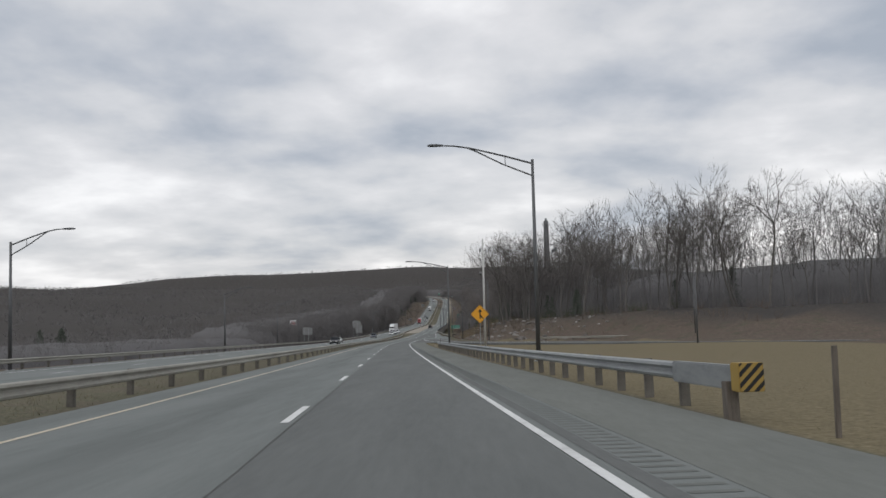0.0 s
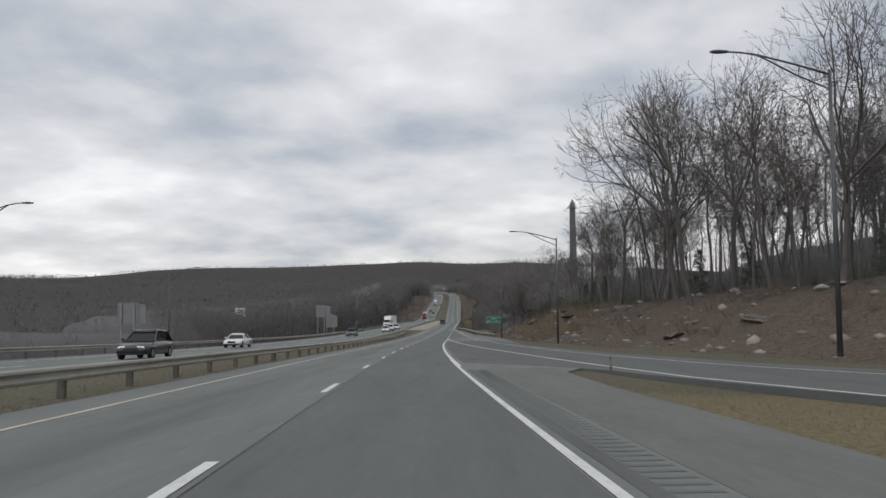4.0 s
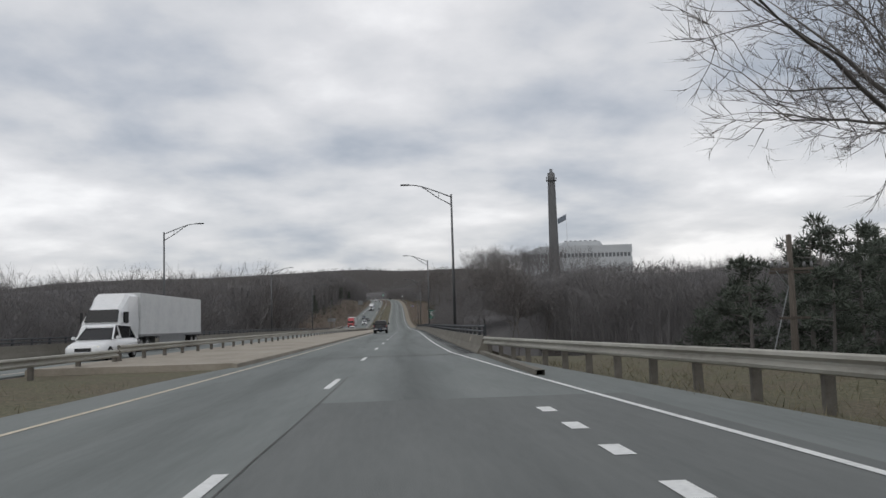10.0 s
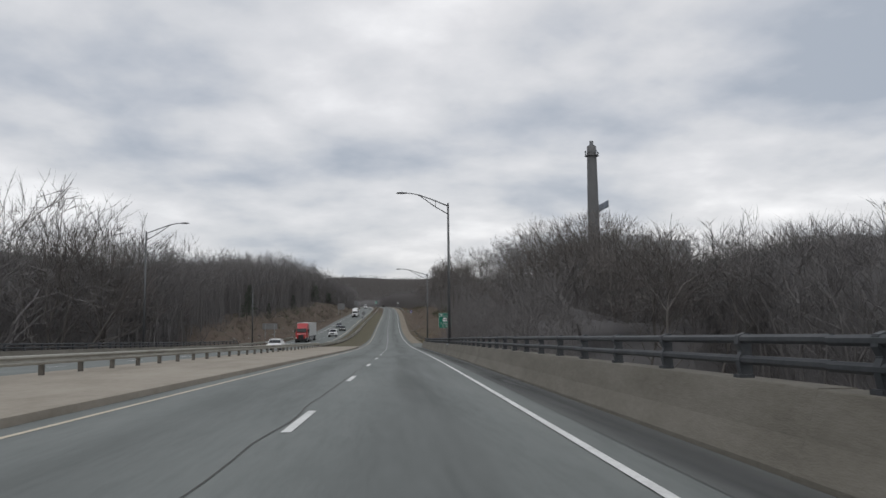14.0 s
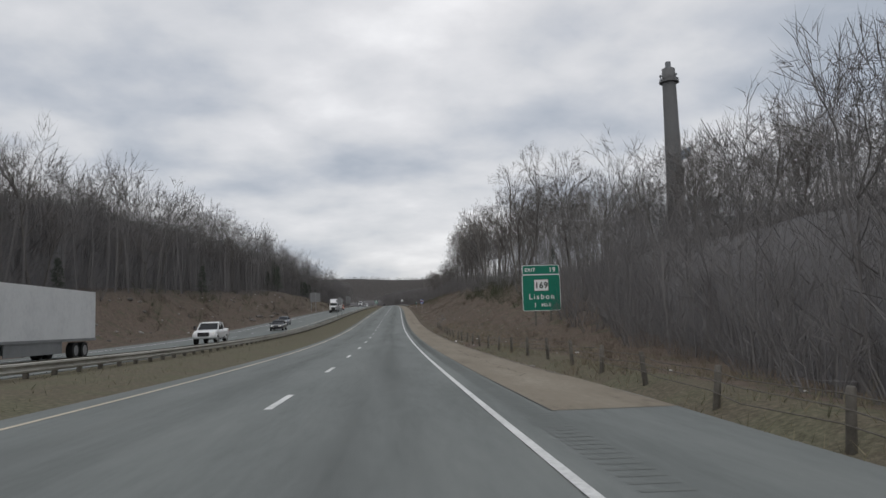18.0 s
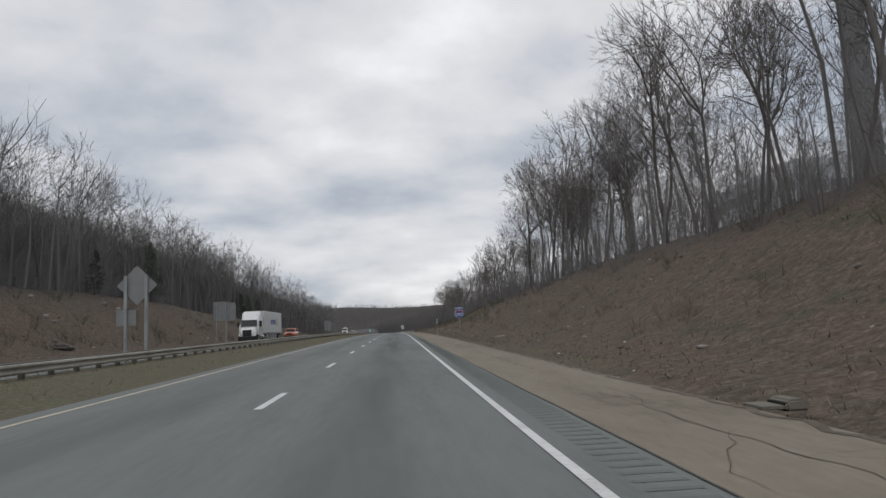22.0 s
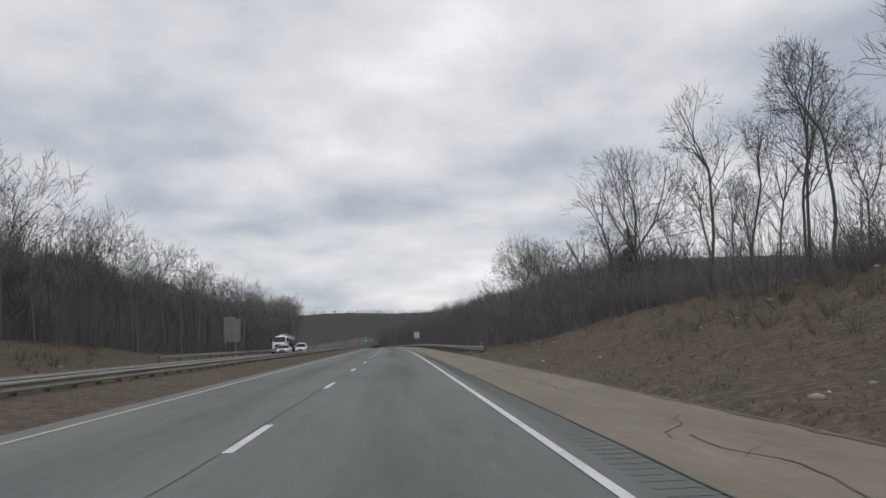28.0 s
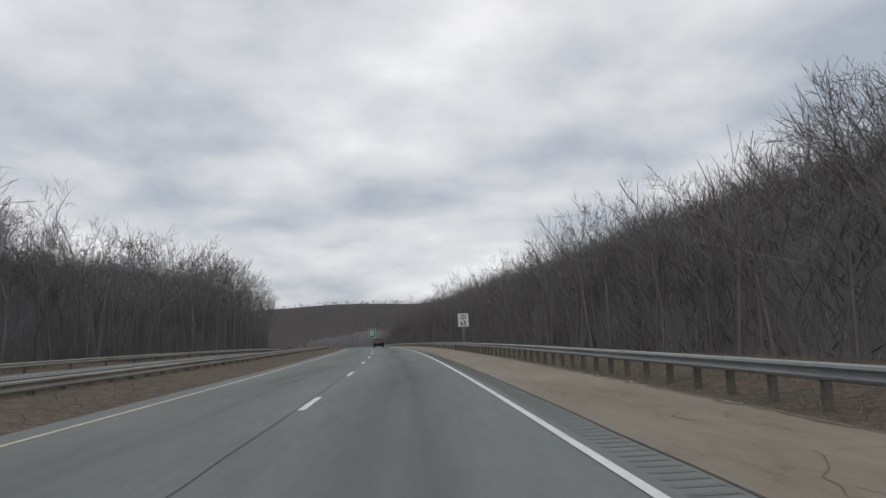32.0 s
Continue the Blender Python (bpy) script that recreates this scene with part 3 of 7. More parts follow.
def tilted(rng, d, low, high):
    """A direction that leaves d at an angle between low and high degrees."""
    a = math.radians(rng.uniform(low, high))
    return d * math.cos(a) + unit(np.cross(d, rng.normal(0, 1, 3))) * math.sin(a)


def grow(rng, fork, limbs, depth, spread, lead, side, wob, up, lean=0.0, wide=0.3, tall=0.42):
    """A bare tree, as shoots: (points, first radius, last radius, level); its crown fills an uneven egg of half-width wide."""
    rows = []
    mid = np.array([lean * (fork + tall), 0, fork + tall * 0.82])
    bumps = rng.uniform(0, 6.283, 4)

    def outside(p):
        q = p - mid
        a = math.atan2(q[1], q[0])
        swell = 1 + 0.13 * math.sin(2 * a + bumps[0]) + 0.1 * math.sin(3 * a + bumps[1] + 5 * q[2]) + 0.08 * math.sin(9 * q[2] + bumps[2] + a)
        return (q[0] ** 2 + q[1] ** 2) / (wide * swell) ** 2 + (q[2] / (tall * (0.5 + 0.5 * swell))) ** 2 > 1.0

    def shoot(p, d, length, r, level):
        n = 3 if level < 3 else 2 if level < depth else 1
        pts, ways = [p], []
        for _ in range(n):
            d = unit(d + rng.normal(0, wob, 3) + np.array([0, 0, up]))
            p = p + d * (length / n)
            pts.append(p)
            ways.append(d)
            if level > 1 and outside(p):
                break
        if len(pts) == 2 and n > 1:
            pts.append(p + 0.2 * (p - pts[0]))
        rows.append((pts, r, r * 0.68, level))
        if level >= depth or len(ways) < n or outside(p):
            return
        for i in range(1, n):
            if rng.random() < side:
                shoot(pts[i], tilted(rng, ways[i - 1], 35, 65), length * rng.uniform(0.5, 0.75), r * 0.45, level + 1)
        shoot(p, tilted(rng, d, 6, 18), length * rng.uniform(0.7, 0.88), r * 0.68, level + 1)
        shoot(p, tilted(rng, d, 24, 46), length * rng.uniform(0.62, 0.84), r * 0.56, level + 1)

    p, d, trunk, r = np.zeros(3), unit(np.array([lean, 0, 1.0])), [np.zeros(3)], 0.0125
    starts = []
    rise = fork + (0.3 if lead else 0.06)
    steps = 9 if lead else 5
    for k in range(steps):
        d = unit(d + rng.normal(0, 0.055, 3) * np.array([1, 1, 0]) + np.array([0, 0, 0.06]))
        p = p + d * rise / steps
        trunk.append(p)
        if p[2] > fork * 0.92 and k < steps - 1:
            starts += [(p, d)] * (1 if rng.random() < 0.75 else 2)
    rows.append((trunk, r, r * 0.62, -1))
    for q, w in starts:
        shoot(q, tilted(rng, w, spread * 0.8, spread * 1.35), rng.uniform(0.12, 0.17), r * 0.36, 1)
    for _ in range(limbs):
        shoot(p, tilted(rng, d, spread * 0.25, spread), rng.uniform(0.15, 0.2), r * rng.uniform(0.42, 0.58), 0)
    return rows


def sized(rows, height):
    """The shoots brought to the tree's height."""
    every = np.array([q for pts, _, _, _ in rows for q in pts])
    k = height / np.percentile(every[:, 2], 99.7)
    return [([q * k for q in pts], r0 * height, r1 * height, level) for pts, r0, r1, level in rows]


def ribbons(rows, rng):
    """Thin shoots as flat tapering strips, turned at random."""
    cos, tris, k = [], [], 0
    for pts, r0, r1 in rows:
        sd = unit(np.cross(pts[-1] - pts[0], rng.normal(0, 1, 3)))
        n = len(pts)
        for i, q in enumerate(pts):
            w = sd * (r0 + (r1 - r0) * i / (n - 1))
            cos += [q - w, q + w]
        for i in range(n - 1):
            tris += [(k + 2 * i, k + 2 * i + 1, k + 2 * i + 3), (k + 2 * i, k + 2 * i + 3, k + 2 * i + 2)]
        k += 2 * n
    return np.array(cos), np.array(tris)


def twiglets(rng, rows, level, each, length, r):
    """The finest twigs, along the last shoots."""
    ends = [(pts[0], pts[-1]) for pts, _, _, lv in rows if lv >= level]
    a = np.array([e[0] for e in ends])
    c = np.array([e[1] for e in ends])
    i = np.repeat(np.arange(len(ends)), each)
    way = c[i] - a[i]
    size = np.linalg.norm(way, axis=1, keepdims=True) + 1e-9
    base = a[i] + way * rng.uniform(0.15, 1.0, (len(i), 1))
    d = way / size + rng.normal(0, 0.42, way.shape) + np.array([0, 0, 0.15])
    d /= np.linalg.norm(d, axis=1, keepdims=True)
    return blades(base, base + d * length * rng.uniform(0.5, 1.2, (len(i), 1)), np.full(len(i), r), rng)


def joined(parts):
    cos, tris, k = [], [], 0
    for co, tr in parts:
        cos.append(co)
        tris.append(tr + k)
        k += len(co)
    return np.concatenate(cos), np.concatenate(tris)


def tree_meshes(seed, height, fork, wide, limbs=3, depth=5, spread=40, lead=True, side=0.5, wob=0.1, up=0.05, lean=0.0, each=3, twig=0.011, twig_len=0.75, stout=1.0):
    rng = np.random.default_rng(seed)
    rows = sized(grow(rng, fork, limbs, depth, spread, lead, side, wob, up, lean, wide, 0.4 if lead else 0.32), height)
    wood, fine = Shape(), []
    for pts, r0, r1, level in rows:
        if level < 2:
            k = stout
            pts = [tuple(q) for q in pts]
            radii = [k * (r0 + (r1 - r0) * i / (len(pts) - 1)) for i in range(len(pts))]
            if level < 0:
                radii[0] *= 1.35
            wood.tube(pts, radii, 8 if level < 0 else 4, caps=False)
        elif level == 2:
            wood.tube([tuple(q) for q in pts], [max(stout * r0, 0.02), max(stout * r0 * 0.85, 0.018), max(stout * r1, 0.016), max(stout * r1 * 0.9, 0.016)][:len(pts)], 3, caps=False)
        else:
            fine.append((pts, max(stout * r0, twig * (1.35 if level < depth else 1.1)), twig * (1.05 if level < depth else 0.35)))
    co, tr = joined([ribbons(fine, rng), twiglets(rng, rows, depth, each, twig_len, twig)])
    return mesh_of("trunk", wood.v, wood.f, M_BARK, True), mesh_from_arrays("crown", co, tr, M_TWIG)


# slender trees of the woods, and broad ones that stand in the open
FOREST_SIZES = (18, 16, 20, 15, 17, 13, 19, 17)
FOREST_TREES = [tree_meshes(11 + k, h, f, w, stout=0.72, **m) for k, (h, f, w, m) in enumerate(zip(FOREST_SIZES, (0.42, 0.34, 0.48, 0.3, 0.4, 0.32, 0.4, 0.38), (0.28, 0.27, 0.25, 0.33, 0.28, 0.28, 0.28, 0.28), ({}, dict(wob=0.14, lead=False, limbs=4), dict(spread=34), dict(wob=0.14), dict(lean=0.12), dict(lead=False, limbs=4), dict(lean=-0.1), dict(up=0.1, spread=34))))]
BROAD_TREES = [tree_meshes(41 + k, h, f, w, depth=6, stout=1.0, twig_len=0.6, **dict(each=2) | m) for k, (h, f, w, m) in enumerate(((17, 0.38, 0.44, dict(limbs=9, spread=76, lead=False, up=0.05, wob=0.09, twig=0.008, each=4)), (19, 0.32, 0.3, dict(limbs=3, spread=40, twig=0.01, side=0.4)), (17, 0.24, 0.33, dict(limbs=6, spread=50, lead=False, wob=0.1, up=0.05, twig=0.01, side=0.45)), (15, 0.18, 0.42, dict(limbs=7, spread=60, lead=False, wob=0.12, up=0.04, twig=0.0095, side=0.45))))]
rnd = random.Random(5)


def plant(kind_meshes, s, l, size=1.0, label="leafless grey-barked tree with bare twigs", group="bare roadside trees", lean=0.0):
    z = land(s, l)
    p = on_road(s, l, z - 0.15)
    trunk, crown = kind_meshes
    m = Matrix.LocRotScale(p, Euler((rnd.gauss(0, 0.075), rnd.gauss(0, 0.075) + lean, rnd.uniform(0, 6.28))), (size * rnd.uniform(0.92, 1.08), size * rnd.uniform(0.92, 1.08), size))
    e = thing("tree", label, "tree", group, m)
    part("trunk", trunk, e)
    part("crown", crown, e)
    return e


def wood_edge(s0, s1, gap, near, depth, sizes=(0.8, 1.15), side=1, label="leafless grey-barked tree at the wood's edge", group="bare roadside trees"):
    s = s0
    while s < s1:
        l = (lerp(near, s) if isinstance(near, list) else near) + rnd.uniform(0, depth)
        plant(rnd.choice(FOREST_TREES), s + rnd.uniform(-1.5, 1.5), side * l, rnd.uniform(*sizes), label, group)
        s += gap * rnd.uniform(0.6, 1.4)


# small trees for the deep woods, of unit height
def small_tree(rng, depth=3):
    rows = sized(grow(rng, rng.uniform(0.28, 0.45), 2, depth, rng.uniform(34, 46), rng.random() < 0.6, 0.4, 0.12, 0.06, rng.normal(0, 0.07), rng.uniform(0.27, 0.36)), 1.0)
    wood, fine = Shape(), []
    for pts, r0, r1, level in rows:
        if level < 0:
            wood.tube([tuple(pts[0]), tuple(pts[len(pts) // 2]), tuple(pts[-1])], [0.6 * r0, 0.5 * r0, 0.5 * r1], 3, caps=False)
        else:
            fine.append(([pts[0], pts[-1]] if level > 1 else pts, max(0.5 * r0, 0.0011), max(0.45 * r1, 0.0007)))
    quads = np.array([f[:4] for f in wood.f])
    tube = np.array([tuple(v) for v in wood.v]), np.concatenate([quads[:, :3], quads[:, [0, 2, 3]]])
    return joined([tube, ribbons(fine, rng), twiglets(rng, rows, depth, 3, 0.078, 0.0011)])


SMALL = [small_tree(np.random.default_rng(70 + k)) for k in range(12)]


def bush(rng, stems=26):
    """Brush of unit height: stems that fan from the foot."""
    a = rng.uniform(0, 6.283, stems)
    w = rng.uniform(0.1, 0.55, stems)
    b = np.stack([0.12 * np.cos(a), 0.12 * np.sin(a), np.full(stems, -0.1)], 1)
    t = b + np.stack([w * np.cos(a), w * np.sin(a), rng.uniform(0.55, 1.1, stems)], 1)
    u = rng.uniform(0.3, 0.9, (stems * 3, 1))
    i = rng.integers(0, stems, stems * 3)
    b2 = b[i] + (t[i] - b[i]) * u
    t2 = b2 + (t[i] - b[i]) * 0.3 + rng.normal(0, 0.13, (stems * 3, 3))
    c1, f1 = blades(b, t, np.full(stems, 0.0075), rng)
    c2, f2 = blades(b2, t2, np.full(stems * 3, 0.0045), rng)
    return np.concatenate([c1, c2]), np.concatenate([f1, f2 + len(c1)])


BUSHES = [bush(np.random.default_rng(500 + k)) for k in range(8)]


def gather(items):
    """Joins (mesh arrays, place, turn, width, height) into one pair of arrays."""
    cos, tris, k = [], [], 0
    for (co, tr), p, a, w, h in items:
        ca, sa = math.cos(a) * w, math.sin(a) * w
        cos.append(co @ np.array([[ca, sa, 0], [-sa, ca, 0], [0, 0, h]]) + np.array(p))
        tris.append(tr + k)
        k += len(co)
    return np.concatenate(cos), np.concatenate(tris)


def scatter(n, s0, s1, l0, l1):
    f = lambda q, s: lerp(q, s) if isinstance(q, list) else q
    out = []
    for _ in range(n):
        s = rnd.uniform(s0, s1)
        out.append((s, rnd.uniform(f(l0, s), f(l1, s))))
    return out


def brush(name, n, s0, s1, l0, l1, label, tall=(0.5, 1.4), mat=None):
    """Low brush on a bank."""
    items = []
    for s, l in scatter(n, s0, s1, l0, l1):
        if noise.noise((s * 0.09, l * 0.2, 3.0)) < -0.12:
            continue
        h = rnd.uniform(*tall)
        items.append((rnd.choice(BUSHES), on_road(s, l, land(s, l)), rnd.uniform(0, 6.28), h * rnd.uniform(0.8, 1.5), h))
    return tagged(new(name, mesh_from_arrays(name, *gather(items), mat or M_SHRUB)), label, "brush", kind="stuff")


def thicket(name, s0, s1, near, top, depth, label, trees, side=1, step=3.0, hull=0.5, deep=24.0, shrubs=0, vary=(0.85, 1.14), slim=1.0, stems=0, back=6.0, fuzz=26, shag=1.0):
    """Close-grown bare woodland: many small trees before a rough understorey hull, coloured dark as inner shade. top:
    height of the crowns above the carriageway.
    """
    f = lambda q, s: lerp(q, s) if isinstance(q, list) else q
    cross = ((0, 0.0), (0.8, 0.35), (2.0, 0.6), (5, 0.9), (10, 1.0), (0.4 * depth, 1.05), (0.85 * depth, 1.0), (depth, 0.0))

    def skin(s, k):
        off, up = cross[k]
        q = noise.noise((s * 0.13, k * 0.9, side * 3.0)) + 0.7 * noise.noise((s * 0.41, k * 1.7, side * 7.0))
        l = side * (f(near, s) + back + off + (1.4 * q if k else 0.4 * q))
        g = land(s, l)
        ends = ease(min(s - s0, s1 - s) / 12.0)
        h = max(f(top, s) - g, 2.0) * hull * up * ends * min(1.05, 0.9 + 0.16 * noise.noise((s * 0.06, k * 0.35, 9.0 + side)) + 0.1 * q)
        return on_road(s, l, g - 0.3 + max(h, 0))

    ss = stations(s0, s1, step)
    n = len(cross)
    V = np.array([tuple(skin(s, k)) for s in ss for k in range(n)])
    tri = []
    for i in range(len(ss) - 1):
        for k in range(n - 1):
            a, b, c, d = i * n + k, i * n + k + 1, (i + 1) * n + k + 1, (i + 1) * n + k
            tri += [(a, b, c), (a, c, d)]
    items = []
    count = fuzz * (len(ss) - 1) * (n - 4)
    rng = np.random.default_rng(trees + len(ss))
    i, k = rng.integers(0, len(ss) - 1, count), rng.integers(0, n - 3, count)
    u, w = rng.random((2, count, 1))
    q = lambda a, b: V[(i + a) * n + k + b]
    foot = (q(0, 0) * (1 - u) + q(1, 0) * u) * (1 - w) + (q(0, 1) * (1 - u) + q(1, 1) * u) * w
    way = rng.normal(0, 0.45, (count, 3))
    way[:, 2] = rng.uniform(0.5, 1.1, count)
    items.append((blades(foot - 0.3 * way, foot + shag * way * rng.uniform(0.7, 2.4, (count, 1)), shag * rng.uniform(0.012, 0.03, count), rng), (0, 0, 0), 0.0, 1.0, 1.0))
    for _ in range(trees):
        s = rnd.uniform(s0, s1)
        l = side * (f(near, s) + deep * rnd.random() ** 1.4)
        g = land(s, l)
        h = max(f(top, s) - g, 4.0) * rnd.uniform(*vary) * (1 + 0.06 * noise.noise((s * 0.05, 2.0, side)))
        items.append((rnd.choice(SMALL), on_road(s, l, g - 0.3), rnd.uniform(0, 6.28), h * slim * rnd.uniform(0.85, 1.25), h))
    for _ in range(shrubs):
        s = rnd.uniform(s0, s1)
        l = side * (f(near, s) + rnd.uniform(-2.0, 3.5))
        h = rnd.uniform(1.5, 4.0)
        items.append((rnd.choice(BUSHES), on_road(s, l, land(s, l) - 0.1), rnd.uniform(0, 6.28), h * 0.9, h))
    if stems:
        b, t = [], []
        for _ in range(stems):
            s = rnd.uniform(s0 + 2, s1 - 2)
            l = side * (f(near, s) + 9.0 * rnd.random())
            g = land(s, l)
            h = max(f(top, s) - g, 3.0) * rnd.uniform(0.25, 0.92)
            p = np.array(on_road(s, l, g - 0.2))
            b.append(p)
            t.append(p + np.array([rnd.gauss(0, 0.1) * h, rnd.gauss(0, 0.1) * h, h]))
        rng = np.random.default_rng(stems)
        stem = blades(np.array(b), np.array(t), rng.uniform(0.005, 0.013, stems), rng)
        items.append((stem, (0, 0, 0), 0.0, 1.0, 1.0))
    co, tr = gather(items)
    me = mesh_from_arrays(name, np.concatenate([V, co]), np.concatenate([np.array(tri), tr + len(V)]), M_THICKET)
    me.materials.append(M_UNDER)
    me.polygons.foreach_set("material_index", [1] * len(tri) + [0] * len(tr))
    me.polygons.foreach_set("use_smooth", [True] * len(tri) + [False] * len(tr))
    return tagged(new(name, me), label, "woods", kind="stuff")


def far_woods(name, n, s0, s1, l0, l1, label, tall=(6, 10), r=0.3):
    """Crowns of distant woods, each a rounded cloud of twigs over a stem."""
    rng = np.random.default_rng(n)
    b, t, rr = [], [], []
    for s, l in scatter(n, s0, s1, l0, l1):
        p = np.array(on_road(s, l, land(s, l) - 0.5))
        h = rng.uniform(*tall)
        k = 12
        d = rng.normal(0, 1, (k, 3))
        d *= rng.uniform(0.5, 1.0, (k, 1)) / np.linalg.norm(d, axis=1, keepdims=True)
        q = p + np.array([0, 0, 0.42 * h]) + d * np.array([0.45, 0.45, 0.46]) * h
        way = d * 0.6 + rng.normal(0, 0.4, (k, 3)) + np.array([0, 0, 0.5])
        b.append(q - way * 0.16 * h)
        t.append(q + way * 0.1 * h)
        rr.append(r * rng.uniform(0.6, 1.3, k))
    co, tr = blades(np.concatenate(b), np.concatenate(t), np.concatenate(rr), rng)
    return tagged(new(name, mesh_from_arrays(name, co, tr, M_FARTWIG)), label, "woods", kind="stuff")


# ---- woods on the right: the rocky hill
wood_edge(278, 300, 5.5, [(270, 29), (300, 30)], 8, (0.6, 0.75))
wood_edge(96, 266, 2.5, [(90, 66), (115, 46), (150, 33), (220, 29), (296, 27)], 14, (0.85, 1.06))
thicket("thicket_right_hill", 92, 306, [(92, 70), (120, 50), (160, 39), (306, 35)], [(92, 20), (120, 25), (160, 28), (255, 27), (280, 17), (306, 12)], 34, "dense grey leafless woodland on the rocky hill", 430, hull=0.36, deep=50, shrubs=200, stems=3000, back=10, vary=(0.5, 1.1))
thicket("thicket_ledge", 262, 350, [(262, 37), (300, 35), (322, 37), (350, 40)], [(262, 13), (300, 12.5), (322, 13), (350, 12)], 30, "dense dark brush and small trees above the bank", 120, hull=0.72, deep=14, shrubs=120, stems=5000, back=1.5, fuzz=50)
thicket("thicket_hill_far", 40, 120, [(40, 120), (120, 80)], [(40, 12), (120, 20)], 60, "distant grey leafless woodland on the rocky hill", 60, hull=0.5, deep=40, fuzz=70)
# the river's far bank
thicket("thicket_river_right", 366, 585, [(366, 78), (420, 76), (500, 58), (540, 48), (585, 38)], [(366, 9.6), (440, 10.5), (500, 12.3), (535, 14.5), (585, 18.5)], 55, "dense leafless woodland on the river bank", 620, hull=0.92, deep=60, stems=9000, back=3, vary=(0.8, 1.06), fuzz=130, shag=2.2)
# past the bridge
wood_edge(585, 700, 6.0, [(585, 22), (615, 21), (655, 20), (700, 20)], 8, (0.6, 0.78))
thicket("thicket_after_bridge", 546, 660, [(546, 16), (560, 13.5), (600, 12.5), (630, 15), (660, 20)], [(556, 6), (566, 7.5), (600, 7.8), (640, 8.5), (660, 10.5)], 26, "dense grey leafless brush and woodland beside the road", 150, hull=0.85, deep=9, shrubs=120, slim=0.85, stems=10000, back=1.5, fuzz=80)
thicket("thicket_after_bridge_back", 556, 660, [(556, 25), (660, 26)], [(560, 11), (575, 12), (600, 13.5), (640, 16), (660, 17.5)], 34, "taller grey leafless woodland behind the roadside brush", 210, hull=0.6, stems=5000, fuzz=50)
wood_edge(852, 985, 2.8, [(850, 21), (985, 20)], 9, (0.5, 0.7))
wood_edge(796, 838, 5.0, 20.5, 8, (0.98, 1.18))
thicket("thicket_ridge_scrub", 846, 990, [(846, 21), (990, 22)], [(846, 10.5), (900, 9.5), (950, 8), (990, 7)], 26, "low grey leafless scrub along the bank's crest", 130, hull=0.62, deep=12, shrubs=140, stems=5000, back=2.5)
wood_edge(690, 842, 3.4, [(648, 18), (690, 20), (860, 21), (985, 19)], 9, (0.86, 1.05))
thicket("thicket_ridge_right", 650, 990, [(650, 20), (720, 21), (940, 20), (990, 24)], [(650, 19), (800, 22), (850, 20), (900, 16), (940, 13.5), (990, 10)], 34, "dense grey leafless woodland above the bank", 330, hull=0.14, deep=40, shrubs=260, stems=2500, back=16, vary=(0.5, 1.1), fuzz=14)
thicket("thicket_end_right", 980, 1330, [(980, 21), (1000, 15.5), (1200, 15), (1330, 14)], [(980, 8.5), (1010, 9.6), (1045, 10), (1075, 10), (1110, 11.6), (1200, 12.5), (1330, 14)], 26, "dense grey leafless woodland behind the guardrail", 520, hull=0.92, fuzz=130, shag=1.5, deep=14, shrubs=80, slim=0.95, stems=12000, back=1.5, vary=(0.72, 0.99))
thicket("thicket_end_right_far", 1325, 1700, [(1325, 14), (1700, 14)], [(1325, 12), (1700, 14)], 40, "dense grey leafless woodland along the bend", 110, hull=0.8, deep=40, step=5)
thicket("thicket_plant_hill", 660, 1000, [(660, 58), (1000, 62)], [(660, 27), (750, 34), (850, 38), (1000, 40)], 26, "dense leafless woodland below the plant", 200, hull=0.22, deep=50, back=20, fuzz=10)
wood_edge(1000, 1230, 5.0, [(1000, 22), (1040, 21), (1080, 17), (1230, 16)], 8, (0.42, 0.58))
# ---- woods on the left
thicket("thicket_left_cut", 568, 1010, [(568, 33), (640, 34.5), (780, 35), (830, 38), (900, 38), (1010, 32)], [(568, 16), (600, 16.2), (632, 19), (660, 21.5), (708, 23.5), (760, 24.5), (840, 24.5), (906, 23.5), (935, 24.5), (960, 21), (1010, 17)], 34, "dense grey leafless woodland above the far bank", 700, side=-1, hull=0.8, deep=24, shrubs=160, stems=6000, back=4, fuzz=90, shag=1.9)
thicket("thicket_left_end", 1000, 1330, [(1000, 31), (1060, 28), (1330, 26)], [(1000, 18), (1050, 16), (1100, 14.5), (1140, 15), (1190, 18), (1230, 20), (1330, 19)], 26, "dense grey leafless woodland beyond the far carriageway", 450, side=-1, hull=0.84, deep=22, shrubs=120, stems=6000, back=3, fuzz=90, shag=1.8)
thicket("thicket_left_end_far", 1325, 1700, [(1325, 26), (1700, 26)], [(1325, 16), (1700, 18)], 40, "dense grey leafless woodland along the bend", 140, side=-1, hull=0.8, deep=40, step=5)
wood_edge(575, 1240, 9.0, [(575, 33), (640, 34), (780, 35), (850, 38), (1000, 34), (1240, 29)], 7, (0.52, 0.78), side=-1)
thicket("thicket_river_left", 330, 585, [(330, 62), (480, 50), (540, 40), (585, 32)], [(330, 7), (420, 10), (480, 12.6), (530, 16.2), (560, 19.0), (585, 17.0)], 45, "dense leafless woodland on the river bank", 640, side=-1, hull=0.88, deep=50, stems=8000, back=3, vary=(0.8, 1.06), fuzz=110, shag=1.8)
thicket("thicket_valley_left", -150, 345, [(-150, 74), (345, 64)], [(-150, 3), (345, 3.5)], 55, "dense leafless woodland in the valley", 170, side=-1, step=5, hull=0.8, deep=110, stems=6000, back=4, fuzz=50)
far_woods("woods_far_left", 6500, 100, 2000, -140, -900, "distant leafless woodland on the ridge")
